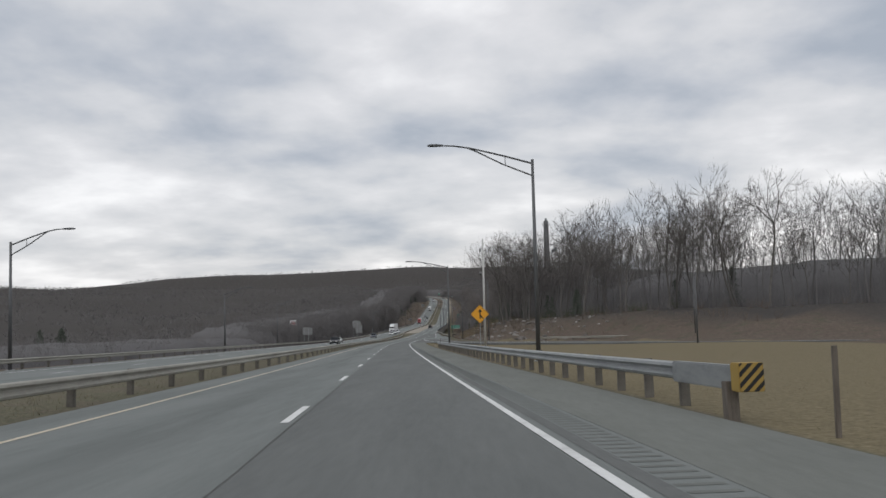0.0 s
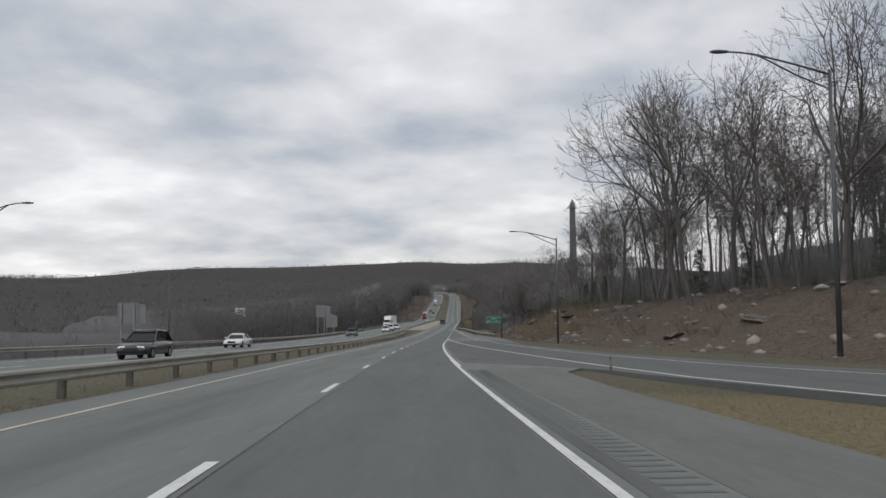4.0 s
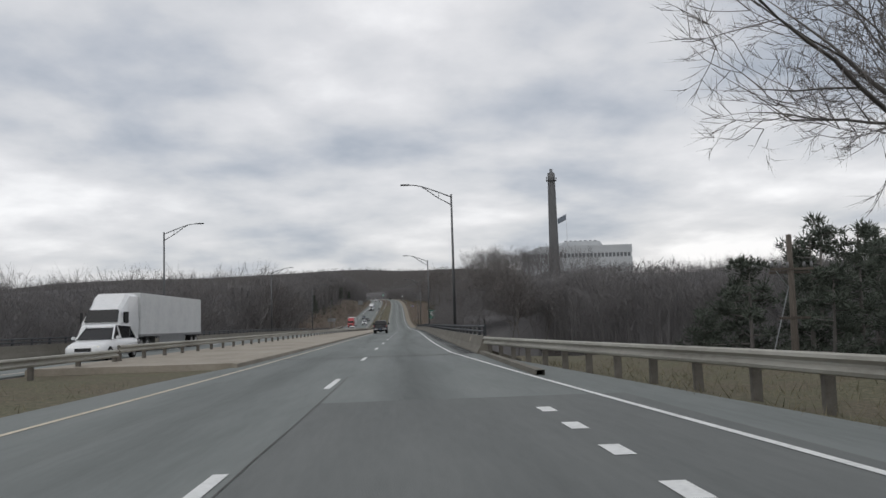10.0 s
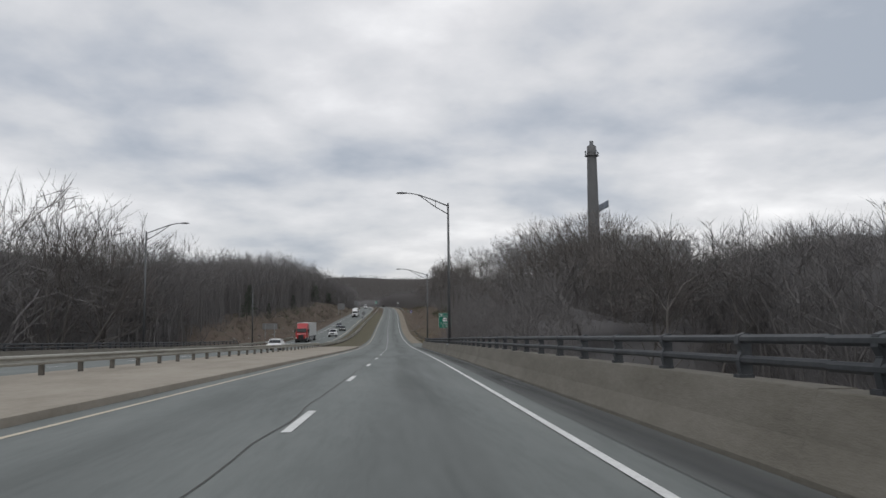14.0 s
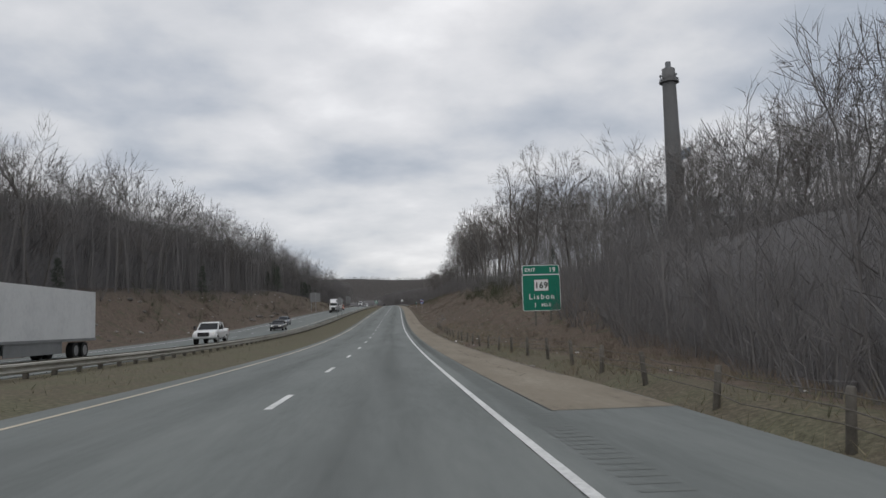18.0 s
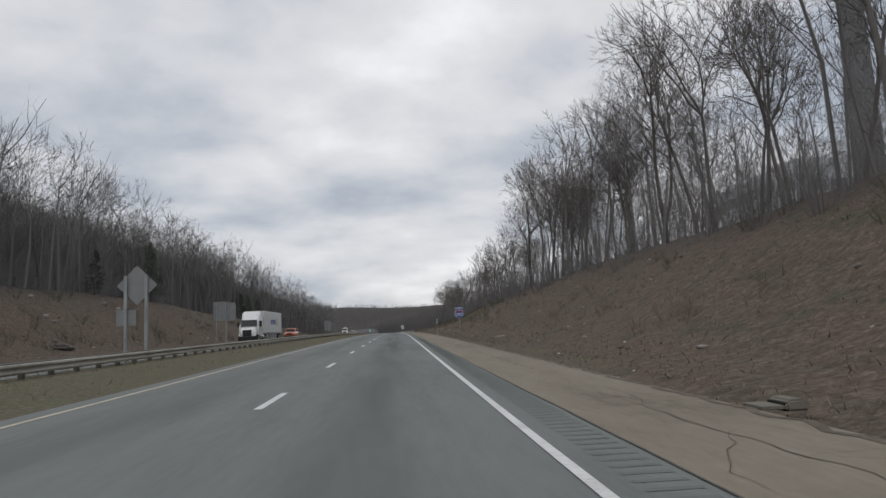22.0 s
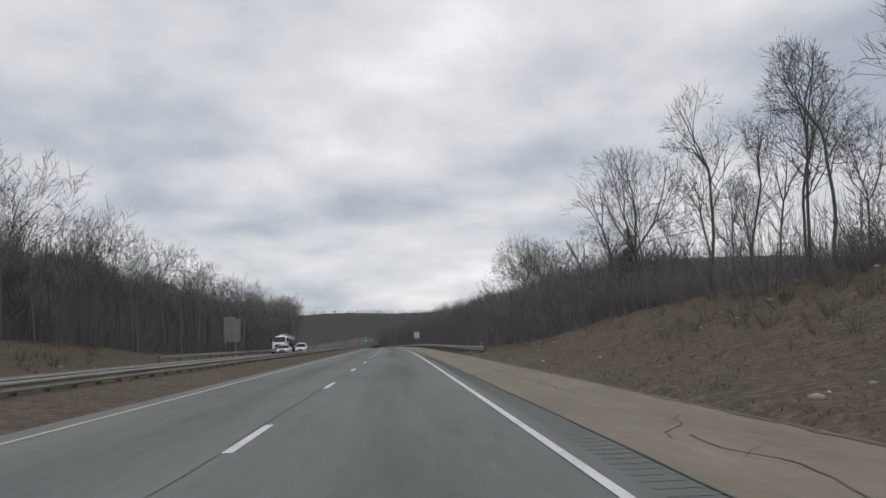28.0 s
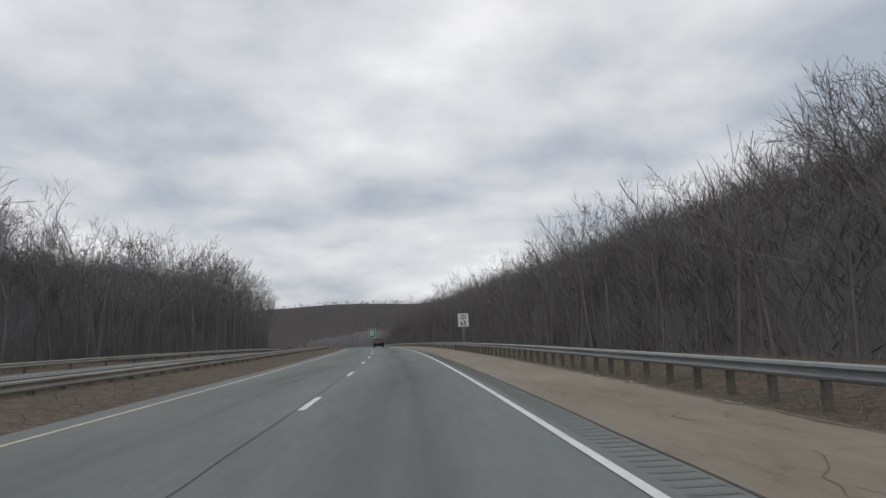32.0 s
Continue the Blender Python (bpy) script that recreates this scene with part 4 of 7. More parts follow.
far_woods("woods_far_right", 3200, 380, 2000, 110, 700, "distant leafless woodland on the ridge")
far_woods("woods_near_right", 3200, 60, 1650, [(60, 120), (200, 75), (420, 105), (600, 60), (1000, 45), (1650, 36)], 150, "leafless woodland behind the roadside trees", tall=(8, 13), r=0.14)
far_woods("woods_near_left", 3600, -150, 1650, [(-150, -100), (400, -90), (600, -60), (1000, -56), (1650, -46)], -150, "leafless woodland behind the roadside trees", tall=(6, 12), r=0.14)
far_woods("woods_far_ahead", 4200, 1500, 3200, -600, 500, "distant leafless woodland on the ridge")

# ---- single trees that stand out
BROAD = "broad leafless tree with a wide fan of boughs"
for k, s, l, top in ((0, 348.5, 24.1, 19.0), (2, 324, 30, 21.5), (1, 310, 30, 19.5), (2, 301, 31, 18.5), (1, 290, 33, 19), (1, 271, 30, 22.5), (2, 266, 32, 22), (2, 333, 44, 19), (1, 328, 37, 19), (0, 1066, 29.5, 21), (2, 1052, 29, 18.5), (1, 1040, 28, 13.5), (1, 1088, 23, 11.8), (2, 1075, 22.5, 11.8), (1, 1007, 24.5, 13), (1, 997, 24.5, 12.5), (2, 982, 23, 17), (1, 626, 33, 21.5), (2, 594, 32, 23), (2, 587, 37, 24), (2, 577, 34, 21), (2, 582, 30, 21.5), (1, 566, 34, 18), (1, 203, 27, 25), (2, 183, 31, 24), (1, 238, 28, 24), (2, 222, 30, 29), (2, 214, 29, 29.5), (2, 208, 33, 29), (1, 606, 29, 19), (2, 505, -49, 13), (2, 543, -37, 15.0), (2, 556, -36, 16.5), (1, 675, -38, 23), (2, 1116, -33, 15)):
    plant(BROAD_TREES[k], s, l, (top - land(s, l)) / (17, 19, 17, 15)[k], BROAD)


for k in range(13):
    s, l = 548 + 3.4 * k, 30 + 14 * rnd.random()
    j = rnd.randrange(8)
    plant(FOREST_TREES[j], s, l, (rnd.uniform(11, 15) + 0.1 * (s - 548) - land(s, l)) / FOREST_SIZES[j], "tall leafless tree on the river bank")


# ---- pines
def pine(seed, tiers):
    """A ragged conifer of unit height: a stem and drooping sprays of needles."""
    rng = np.random.default_rng(seed)
    b, t, r = [], [], []
    for i in range(tiers):
        z = 0.14 + 0.84 * i / tiers
        w = 0.27 * (1 - z) ** 0.8 * rng.uniform(0.6, 1.25) + 0.015
        for _ in range(5):
            a = rng.uniform(0, 6.283)
            d = np.array([math.cos(a), math.sin(a), rng.uniform(-0.35, 0.25)]) * w
            for _ in range(36):
                p = np.array([0, 0, z]) + d * rng.uniform(0.15, 1.0) + rng.normal(0, 0.008, 3)
                b.append(p)
                t.append(p + d * 0.15 + rng.normal(0, 0.022, 3))
                r.append(0.003)
    co, tr = blades(np.array(b), np.array(t), np.array(r), rng)
    stem = Shape().tube([(0, 0, -0.02), (0, 0, 0.6), (0, 0, 0.98)], [0.014, 0.008, 0.002], 6)
    return mesh_of("trunk", stem.v, stem.f, M_BARK, True), mesh_from_arrays("needles", co, tr, M_PINE)


PINES = [pine(90 + k, 22) for k in range(4)]
for s, l, h in ((301, 19.5, 2.6), (304, 26, 4), (313, 26, 3.6), (341, 31, 14), (308, 44, 11), (316, 40, 9), (324, 46, 10), (270, 30, 5), (276, 33, 6), (283, 35, 6), (298, 33, 5), (150, 36, 5), (158, 38, 6), (172, 35, 5), (186, 36, 6), (204, 33, 5), (222, 34, 6), (120, 55, 7), (133, 50, 6), (640, -33, 7), (655, -35, 8), (668, -32, 5), (735, -34, 6), (820, -36, 6), (846, -37, 9), (853, -39, 11), (300, -140, 12), (318, -150, 14), (330, -165, 13), (1180, 24, 12), (916, -36, 6.5), (923, -38, 7.5), (931, -37, 6.5), (938, -39, 8), (947, -37.5, 7), (956, -38, 7.5), (964, -36, 6), (690, 24, 4), (992, 25, 9.5), (1000, 27, 8), (284, 22, 3.5), (292, 24, 3)):
    z = land(s, l)
    e = thing("pine_tree", "dark green conifer among the bare trees", "tree", "scattered conifers", Matrix.LocRotScale(on_road(s, l, z - 0.1), Euler((rnd.gauss(0, 0.03), rnd.gauss(0, 0.03), rnd.uniform(0, 6.28))), (h * rnd.uniform(0.85, 1.2), h * rnd.uniform(0.85, 1.2), h)))
    k = rnd.randrange(4)
    part("trunk", PINES[k][0], e)
    part("needles", PINES[k][1], e, "dark green needles")



def white_pine(seed):
    """A ragged broad conifer of unit height: level boughs with clumps of needles."""
    rng = np.random.default_rng(seed)
    stem = Shape().tube([(0, 0, -0.02), (0.004, 0, 0.5), (0, 0.004, 0.96)], [0.016, 0.01, 0.003], 7)
    b, t = [], []
    for i in range(40):
        z = 0.2 + 0.77 * (i + rng.random()) / 40
        far = (0.05 + 0.19 * (1 - z) ** 0.55) * rng.uniform(0.45, 1.2)
        a = rng.uniform(0, 6.283)
        d = np.array([math.cos(a), math.sin(a), rng.uniform(-0.1, 0.25)]) * far
        stem.tube([(0, 0, z), tuple(np.array([0, 0, z]) + 0.95 * d)], [0.004, 0.0012], 3, caps=False)
        for u in rng.uniform(0.35, 1.05, 4):
            c = np.array([0, 0, z]) + d * u + rng.normal(0, 0.01, 3)
            for _ in range(44):
                n = rng.normal(0, 1, 3) * np.array([1, 1, 0.55])
                n /= np.linalg.norm(n)
                p = c + n * rng.uniform(0.004, 0.03)
                b.append(p)
                t.append(p + n * 0.018 + np.array([0, 0, 0.006]))
    co, tr = blades(np.array(b), np.array(t), np.full(len(b), 0.003), rng)
    return mesh_of("trunk", stem.v, stem.f, M_BARK, True), mesh_from_arrays("needles", co, tr, M_PINE)


WHITE_PINES = [white_pine(130 + k) for k in range(3)]
for i, (s, l, top) in enumerate(((394, 39, 10.1), (394, 43.5, 9.6), (386.5, 29.5, 6.6), (388, 35, 8.3), (402, 49, 10.4), (381, 33, 5.2), (377, 38, 7.5), (391, 31, 4.2), (397, 30, 2.5), (384, 41, 8.0), (389, 27, 1.5))):
    z = land(s, l)
    h = top - z
    e = thing("white_pine", "ragged dark green pine with clumped needles below the bridge's end", "tree", "scattered conifers", Matrix.LocRotScale(on_road(s, l, z - 0.1), Euler((rnd.gauss(0, 0.02), rnd.gauss(0, 0.02), rnd.uniform(0, 6.28))), (h, h, h)))
    part("trunk", WHITE_PINES[i % 3][0], e)
    part("needles", WHITE_PINES[i % 3][1], e, "dark green clumped needles")

# ---- brush and dry grass on the banks
FOOT = lambda d: [(q, f + d) for q, f in R_FOOT]
brush("brush_right_bank", 750, 610, 985, [(610, 9.5), (660, 11), (700, 10.5), (985, 11)], [(610, 15), (660, 20), (985, 19)], "sparse brown brush on the cut bank", (0.25, 0.9))
brush("brush_left_bank", 350, 590, 1000, -25, -33, "sparse brown brush on the far bank", (0.5, 1.5))
brush("brush_ledge", 130, 282, 316, 13.5, 27, "brown brush on the ledge above the guardrail", (0.5, 1.6))
brush("brush_hill", 380, 90, 300, [(90, 44), (110, 33), (150, 22), (300, 19)], [(90, 66), (120, 46), (160, 34), (300, 29)], "brown brush on the rocky slope", (0.4, 1.5))
brush("dry_grass", 420, 236, 292, [(236, 16.5), (292, 16)], [(236, 23), (292, 22)], "pale dry grass on the bank", (0.4, 1.0), M_STRAW)
brush("dry_grass_slope", 900, 240, 314, FOOT(4), FOOT(17), "pale golden dry grass on the bank", (0.3, 0.8), M_STRAW)
brush("dry_grass_rail", 260, 975, 1090, 9.6, 13.0, "dry grass and weeds behind the guardrail", (0.2, 0.5), M_STRAW)
brush("dry_grass_fence", 110, 572, 690, 7.2, 11.0, "dry grass and weeds behind the cable fence", (0.2, 0.6), M_STRAW)


def tufts(name, n, s0, s1, l0, l1, tall, r, mat, label, category, flat=0.5, patchy=-0.3):
    """Dead leaves, stalks or grass: short upright blades in patches."""
    rng = np.random.default_rng(n)
    b, t = [], []
    for s, l in scatter(n, s0, s1, l0, l1):
        if noise.noise((s * 0.2, l * 0.45, 5.0)) < patchy:
            continue
        z = land(s, l)
        for _ in range(3):
            q = np.array(on_road(s + rnd.gauss(0, 0.2), l + rnd.gauss(0, 0.2), z - 0.03))
            h = rnd.uniform(*tall)
            b.append(q)
            t.append(q + np.array([rnd.gauss(0, flat) * h, rnd.gauss(0, flat) * h, h]))
    co, tr = blades(np.array(b), np.array(t), rng.uniform(0.2, 0.7, len(b)) * r, rng)
    return tagged(new(name, mesh_from_arrays(name, co, tr, mat)), label, category, kind="stuff")


M_GREENBRUSH = material("low_evergreen_brush", [(0.05, 0.06, 0.036), (0.085, 0.095, 0.06), (0.12, 0.125, 0.085)], scale=1.0, rough=0.95, vary=0.2)
brush("green_brush_bank", 300, 820, 965, 13.5, 20, "low dull green brush on the upper bank", (0.3, 0.9), M_GREENBRUSH)
brush("green_brush_crest", 160, 672, 760, 16, 21, "low dull green brush along the bank's crest", (0.6, 1.8), M_GREENBRUSH)
brush("green_brush_far_bank", 70, 620, 820, -26, -35, "low dull green brush on the far bank", (0.7, 2.0), M_GREENBRUSH)
brush("green_brush_hill", 120, 120, 300, [(120, 42), (160, 31), (300, 24)], [(120, 50), (160, 38), (300, 31)], "low dull green brush on the rocky slope", (0.8, 2.2), M_GREENBRUSH)
tufts("leaf_litter", 32000, 605, 985, wide_edge(0.5), FOOT(12), (0.04, 0.17), 0.028, M_LITTER, "dead leaves and dry stalks on the cut bank", "leaf litter")
tufts("leaf_litter_far_bank", 5000, 590, 1000, -24, -36, (0.1, 0.4), 0.05, M_LITTER, "dead leaves and dry stalks on the far bank", "leaf litter")
tufts("leaf_litter_hill", 6000, 100, 306, FOOT(0), FOOT(18), (0.08, 0.35), 0.035, M_LITTER, "dead leaves and dry stalks on the rocky slope", "leaf litter")
tufts("dry_grass_bank", 14000, 236, 314, FOOT(2.5), FOOT(17), (0.15, 0.5), 0.02, M_STRAW, "golden dry grass on the rocky bank", "grass", patchy=-0.15)
tufts("leaf_litter_bank", 9000, 236, 314, FOOT(0), FOOT(12), (0.04, 0.2), 0.04, M_LITTER, "reddish dead leaves along the foot of the bank", "leaf litter", patchy=-0.6)
tufts("lawn_grass", 26000, 2, 150, [(2, 6.7), (110, 6.6), (150, 6.7)], [(2, 30), (60, 30), (110, 19), (140, 11), (150, 9.1)], (0.03, 0.1), 0.011, M_LAWN, "short golden winter grass beside the slip road", "grass")
tufts("median_grass", 12000, -10, 345, -5.0, -11.0, (0.05, 0.2), 0.015, M_BLADE, "short winter grass in the median", "grass")
tufts("median_grass_end", 8000, 572, 1120, -4.9, -10.9, (0.05, 0.2), 0.018, M_BLADE, "short winter grass in the median", "grass")
tufts("verge_grass", 6000, 568, 690, wide_edge(0.2), 13, (0.06, 0.3), 0.018, M_BLADE, "rough winter grass behind the cable fence", "grass")
tufts("verge_grass_end", 8000, 980, 1130, wide_edge(0.3), 15, (0.06, 0.28), 0.018, M_BLADE, "rough winter grass behind the guardrail", "grass")
tufts("verge_grass_bridge", 3000, 285, 356, [(285, 9.2), (356, 5.6)], [(285, 14), (356, 12)], (0.06, 0.3), 0.018, M_BLADE, "rough winter grass behind the guardrail", "grass")


def boulder(seed, levels=1):
    """A lump of rock of unit size."""
    bm = bmesh.new()
    bmesh.ops.create_icosphere(bm, subdivisions=levels, radius=1.0)
    for v in bm.verts:
        d = v.co.normalized()
        f = 1 + 0.45 * noise.noise(d * 1.3 + Vector((seed, 0, 0))) + 0.2 * noise.noise(d * 3.1 + Vector((0, seed, 0)))
        q = d * f
        v.co = Vector((round(q.x * 2.5) / 2.5 * 0.4 + q.x * 0.6, q.y, round(q.z * 3) / 3 * 0.6 + q.z * 0.4))
    return bm


PEBBLES = []
for k in range(6):
    bm = boulder(k * 3.7)
    bmesh.ops.triangulate(bm, faces=bm.faces)
    PEBBLES.append((np.array([tuple(v.co) for v in bm.verts]), np.array([[v.index for v in f.verts] for f in bm.faces])))
    bm.free()


def stones(name, n, s0, s1, l0, l1, size, mat, label, category="stones"):
    items = []
    for s, l in scatter(n, s0, s1, l0, l1):
        w = rnd.uniform(*size) * rnd.uniform(0.4, 1.0)
        items.append((rnd.choice(PEBBLES), on_road(s, l, land(s, l) + 0.15 * w), rnd.uniform(0, 6.28), w, w * rnd.uniform(0.35, 0.7)))
    return tagged(new(name, mesh_from_arrays(name, *gather(items), mat)), label, category, kind="stuff")


stones("stones_cut_bank", 450, 640, 985, wide_edge(1.0), FOOT(13), (0.06, 0.22), M_PEBBLE, "loose grey stones on the cut bank")
stones("stones_far_bank", 300, 600, 990, -24, -34, (0.12, 0.5), M_PEBBLE, "loose grey stones on the far bank")
stones("stones_hill", 350, 120, 306, FOOT(1), FOOT(14), (0.15, 0.6), M_PEBBLE, "loose grey stones on the rocky slope")
stones("gravel_edge", 700, 570, 1120, wide_edge(0.05), wide_edge(0.7), (0.03, 0.09), M_PEBBLE, "loose stones along the pavement's edge")
stones("roadside_trash", 90, 570, 1010, wide_edge(0.2), wide_edge(5), (0.05, 0.14), M_TRASH, "scraps of pale litter on the verge", "litter")
ROCKS = []
for k in range(6):
    bm = boulder(40 + k * 2.3, 3)
    me = bpy.data.meshes.new("rock")
    bm.to_mesh(me)
    bm.free()
    me.materials.append(M_ROCK)
    ROCKS.append(me)
for k in range(24):
    s = rnd.uniform(128, 306)
    l = lerp(R_FOOT, s) + rnd.uniform(3, 13)
    if k < 10:
        s, l = rnd.uniform(294, 313), rnd.uniform(13.2, 18)
    w = rnd.uniform(0.5, 1.1) if k < 10 else rnd.uniform(0.5, 1.4)
    m = Matrix.LocRotScale(on_road(s, l, land(s, l) - 0.05), Euler((rnd.gauss(0, 0.15), rnd.gauss(0, 0.15), heading(s) + rnd.gauss(1.57, 0.5))), (w * rnd.uniform(1.2, 2.4), w * 0.8, w * rnd.uniform(0.22, 0.45)))
    ob = new("rock", rnd.choice(ROCKS))
    ob.matrix_world = m
    tagged(ob, "grey ledge rock breaking through the brushy slope", "rock", "ledge rocks on the slope")
for s, l, w in ((706, 9.6, 0.5), (712, 10.4, 0.7), (719, 9.9, 0.5), (724, 11.0, 0.6), (741, -26, 1.0), (752, -26.5, 1.2), (763, -25.8, 0.9), (775, -26.6, 1.1), (787, -26.2, 1.0)):
    ob = new("rock", rnd.choice(ROCKS))
    ob.matrix_world = Matrix.LocRotScale(on_road(s, l, land(s, l) - 0.03), Euler((0, 0, heading(s) + 1.57)), (w * 1.8, w * 0.7, w * 0.4))
    tagged(ob, "pale ledge rock at the foot of the bank", "rock", "ledge rocks on the slope")

# ---------------------------------------------------------------- lane dashes, gore dots, cracks
road = bpy.data.objects["road"]


def strip_mesh(name, length, width, mat, z=0.0):
    return Shape().add([(-width / 2, 0, z), (width / 2, 0, z), (width / 2, length, z), (-width / 2, length, z)], [(0, 1, 2, 3)]).mesh(name, mat)


def at_road(s, l, z=0.0, turn=0.0):
    """A pose on the carriageway that looks along it."""
    a, b = on_road(s, l, z), on_road(s + 1, l, z)
    pitch = math.asin(max(-1, min(1, (b.z - a.z))))
    return Matrix.LocRotScale(a, Euler((pitch, 0, heading(s) + turn)), None)


def upright(s, l, z=0.0, turn=0.0):
    return Matrix.LocRotScale(on_road(s, l, z), Euler((0, 0, heading(s) + turn)), None)


dash_mesh = strip_mesh("lane_dash", 3.0, 0.14, M_WHITE, 0.008)
k = -2
DASH_SHIFT = [(-20, -0.9), (13, -0.9), (74, 0.2), (148, 0.2), (244, -0.8), (305, -1.6), (350, -1.0), (358, 0.5), (441, 1.3), (530, 1.2), (577, 3.0), (620, 0.0), (634, -0.4), (768, -0.4), (830, -0.2), (868, 0.5), (1000, -0.4), (1062, -1.0)]
while PHASE - 3.05 + k * DASH < 1350:
    s = PHASE - 3.05 + k * DASH
    s += lerp(DASH_SHIFT, s)
    part("lane_dash", dash_mesh, road, m=at_road(s, 0.05 + rnd.uniform(-0.02, 0.02)))
    part("lane_dash", dash_mesh, road, m=at_road(s + 4, -15.9))
    k += 1
dot_mesh = strip_mesh("lane_dot", 0.62, 0.21, M_WHITE, 0.012)
for k in range(44):
    s = 258.06 + 1.82 * k
    part("lane_dot", dot_mesh, road, m=at_road(s - 0.75 * ease((s - 300) / 25.0), 3.67))


def wander(s0, s1, l, w, amp, seed, step=0.9, mat=None, z=0.009, rate=0.35):
    """A wavering band along the road: a crack, a seam or a tyre mark."""
    ss = stations(s0, s1, step)
    vs = []
    for s in ss:
        c = (lerp(l, s) if isinstance(l, list) else l) + amp * noise.noise((s * rate, seed, 0.0))
        ww = w * (0.6 + 0.8 * abs(noise.noise((s * 1.3, seed, 4.0))))
        vs += [on_road(s, c - ww / 2, z), on_road(s, c + ww / 2, z)]
    return vs, [(2 * i, 2 * i + 1, 2 * i + 3, 2 * i + 2) for i in range(len(ss) - 1)]


structure("lane_seam", wander(-60, 345, 0.22, 0.024, 0.04, 1.0, 2.5), M_CRACK, "dark seam between the paved lanes", "road seam")
structure("lane_seam_bridge", wander(395, 560, -0.12, 0.03, 0.12, 2.0, 1.2), M_CRACK, "dark crack beside the lane line", "road crack")
structure("lane_seam_end", wander(818, 1300, -0.06, 0.022, 0.08, 3.0, 1.5), M_CRACK, "dark seam between the paved lanes", "road seam")


def crack_net(s0, s1, l0, l1, n):
    """Short branching cracks in the paved shoulder."""
    vs, fs = [], []
    for k in range(n):
        s, l = rnd.uniform(s0, s1), rnd.uniform(l0, l1)
        turn, w = rnd.choice((rnd.gauss(0, 0.2), rnd.gauss(0, 0.2), rnd.gauss(1.2, 0.3), rnd.gauss(-1.2, 0.3))), rnd.uniform(0.006, 0.018)
        steps = rnd.randint(3, 9)
        for i in range(steps + 1):
            u = w * (0.35 + 0.65 * math.sin(math.pi * i / steps))
            q = -math.sin(turn) * u, math.cos(turn) * u
            a = len(vs)
            vs += [on_road(s - q[0] * 0.5, l - q[1] * 0.5, 0.014), on_road(s + q[0] * 0.5, l + q[1] * 0.5, 0.014)]
            if i:
                fs.append((a - 2, a - 1, a + 1, a))
            s, l = s + 0.35 * math.cos(turn), l + 0.35 * math.sin(turn)
            turn += rnd.gauss(0, 0.5)
            if not l0 < l < l1:
                turn = -turn * 0.8
                l = min(max(l, l0), l1)
    return vs, fs


tagged(structure("shoulder_cracks", crack_net(606, 1120, 4.75, 6.75, 330), M_TANCRACK, "dark branching cracks in the tan shoulder", "road crack"), kind="stuff")


def cross_band(name, s, l0, l1, w, mat, label, z=0.009, seed=0.0):
    n = 14
    vs = []
    for i in range(n + 1):
        l = l0 + (l1 - l0) * i / n
        d = 0.12 * noise.noise((l * 0.7, seed, 2.0))
        vs += [on_road(s + d - w / 2, l, z), on_road(s + d + w / 2, l, z)]
    structure(name, (vs, [(2 * i, 2 * i + 1, 2 * i + 3, 2 * i + 2) for i in range(n)]), mat, label, "road joint")


for s in (357.5, 407.0, 457.0, 508.0, 565.5):
    cross_band("deck_joint", s, -4.0, 4.8, 0.22, M_CRACK, "dark expansion joint across the bridge deck", seed=s)
for j in range(9):
    s = 655 + 41 * j + 7 * math.sin(j * 2.3)
    cross_band("shoulder_crack", s, 4.6, 6.8, 0.02, M_TANCRACK, "dark crack across the tan shoulder", 0.014, s)
structure("patch", ribbon(-200, 338, 0.24, [(-200, 3.5), (160, 3.5), (262, 3.6), (270, 7.2), (338, 5.4)], 0.005, 4), M_ASPHALT_LANE, "darker repaved right-hand lane", "road")
structure("tyre_mark", wander(296, 312, [(296, -3.0), (312, -1.9)], 0.24, 0.03, 6.0, z=0.004), M_ASPHALT_DARK, "dark skid mark on the asphalt lane", "tyre mark")
structure("shoulder_gutter", ribbon(358, 565, 4.05, [(358, 4.65), (400, 4.7), (450, 4.78), (566, 5.0)], 0.006, 5), M_ASPHALT_DARK, "dark damp gutter along the bridge parapet", "gutter")
M_RUMBLE = material("rumble_groove", [(0.132, 0.141, 0.131), (0.165, 0.174, 0.163)], scale=2, rough=0.95, coords="Place")
M_RUMBLE_FAINT = material("worn_rumble_groove", [(0.14, 0.153, 0.147), (0.172, 0.186, 0.18)], scale=2, rough=0.95, coords="Place")


def rumble(name, s0, s1, l0, l1, mat=M_RUMBLE):
    vs, fs = [], []
    s = s0
    while s < s1:
        k = len(vs)
        vs += [on_road(s, l0, 0.004), on_road(s, l1, 0.004), on_road(s + 0.1, l1, 0.004), on_road(s + 0.1, l0, 0.004)]
        fs.append((k, k + 1, k + 2, k + 3))
        s += 0.3
    tagged(structure(name, (vs, fs), mat, "rumble strip milled into the paved shoulder", "rumble strip"), kind="stuff")


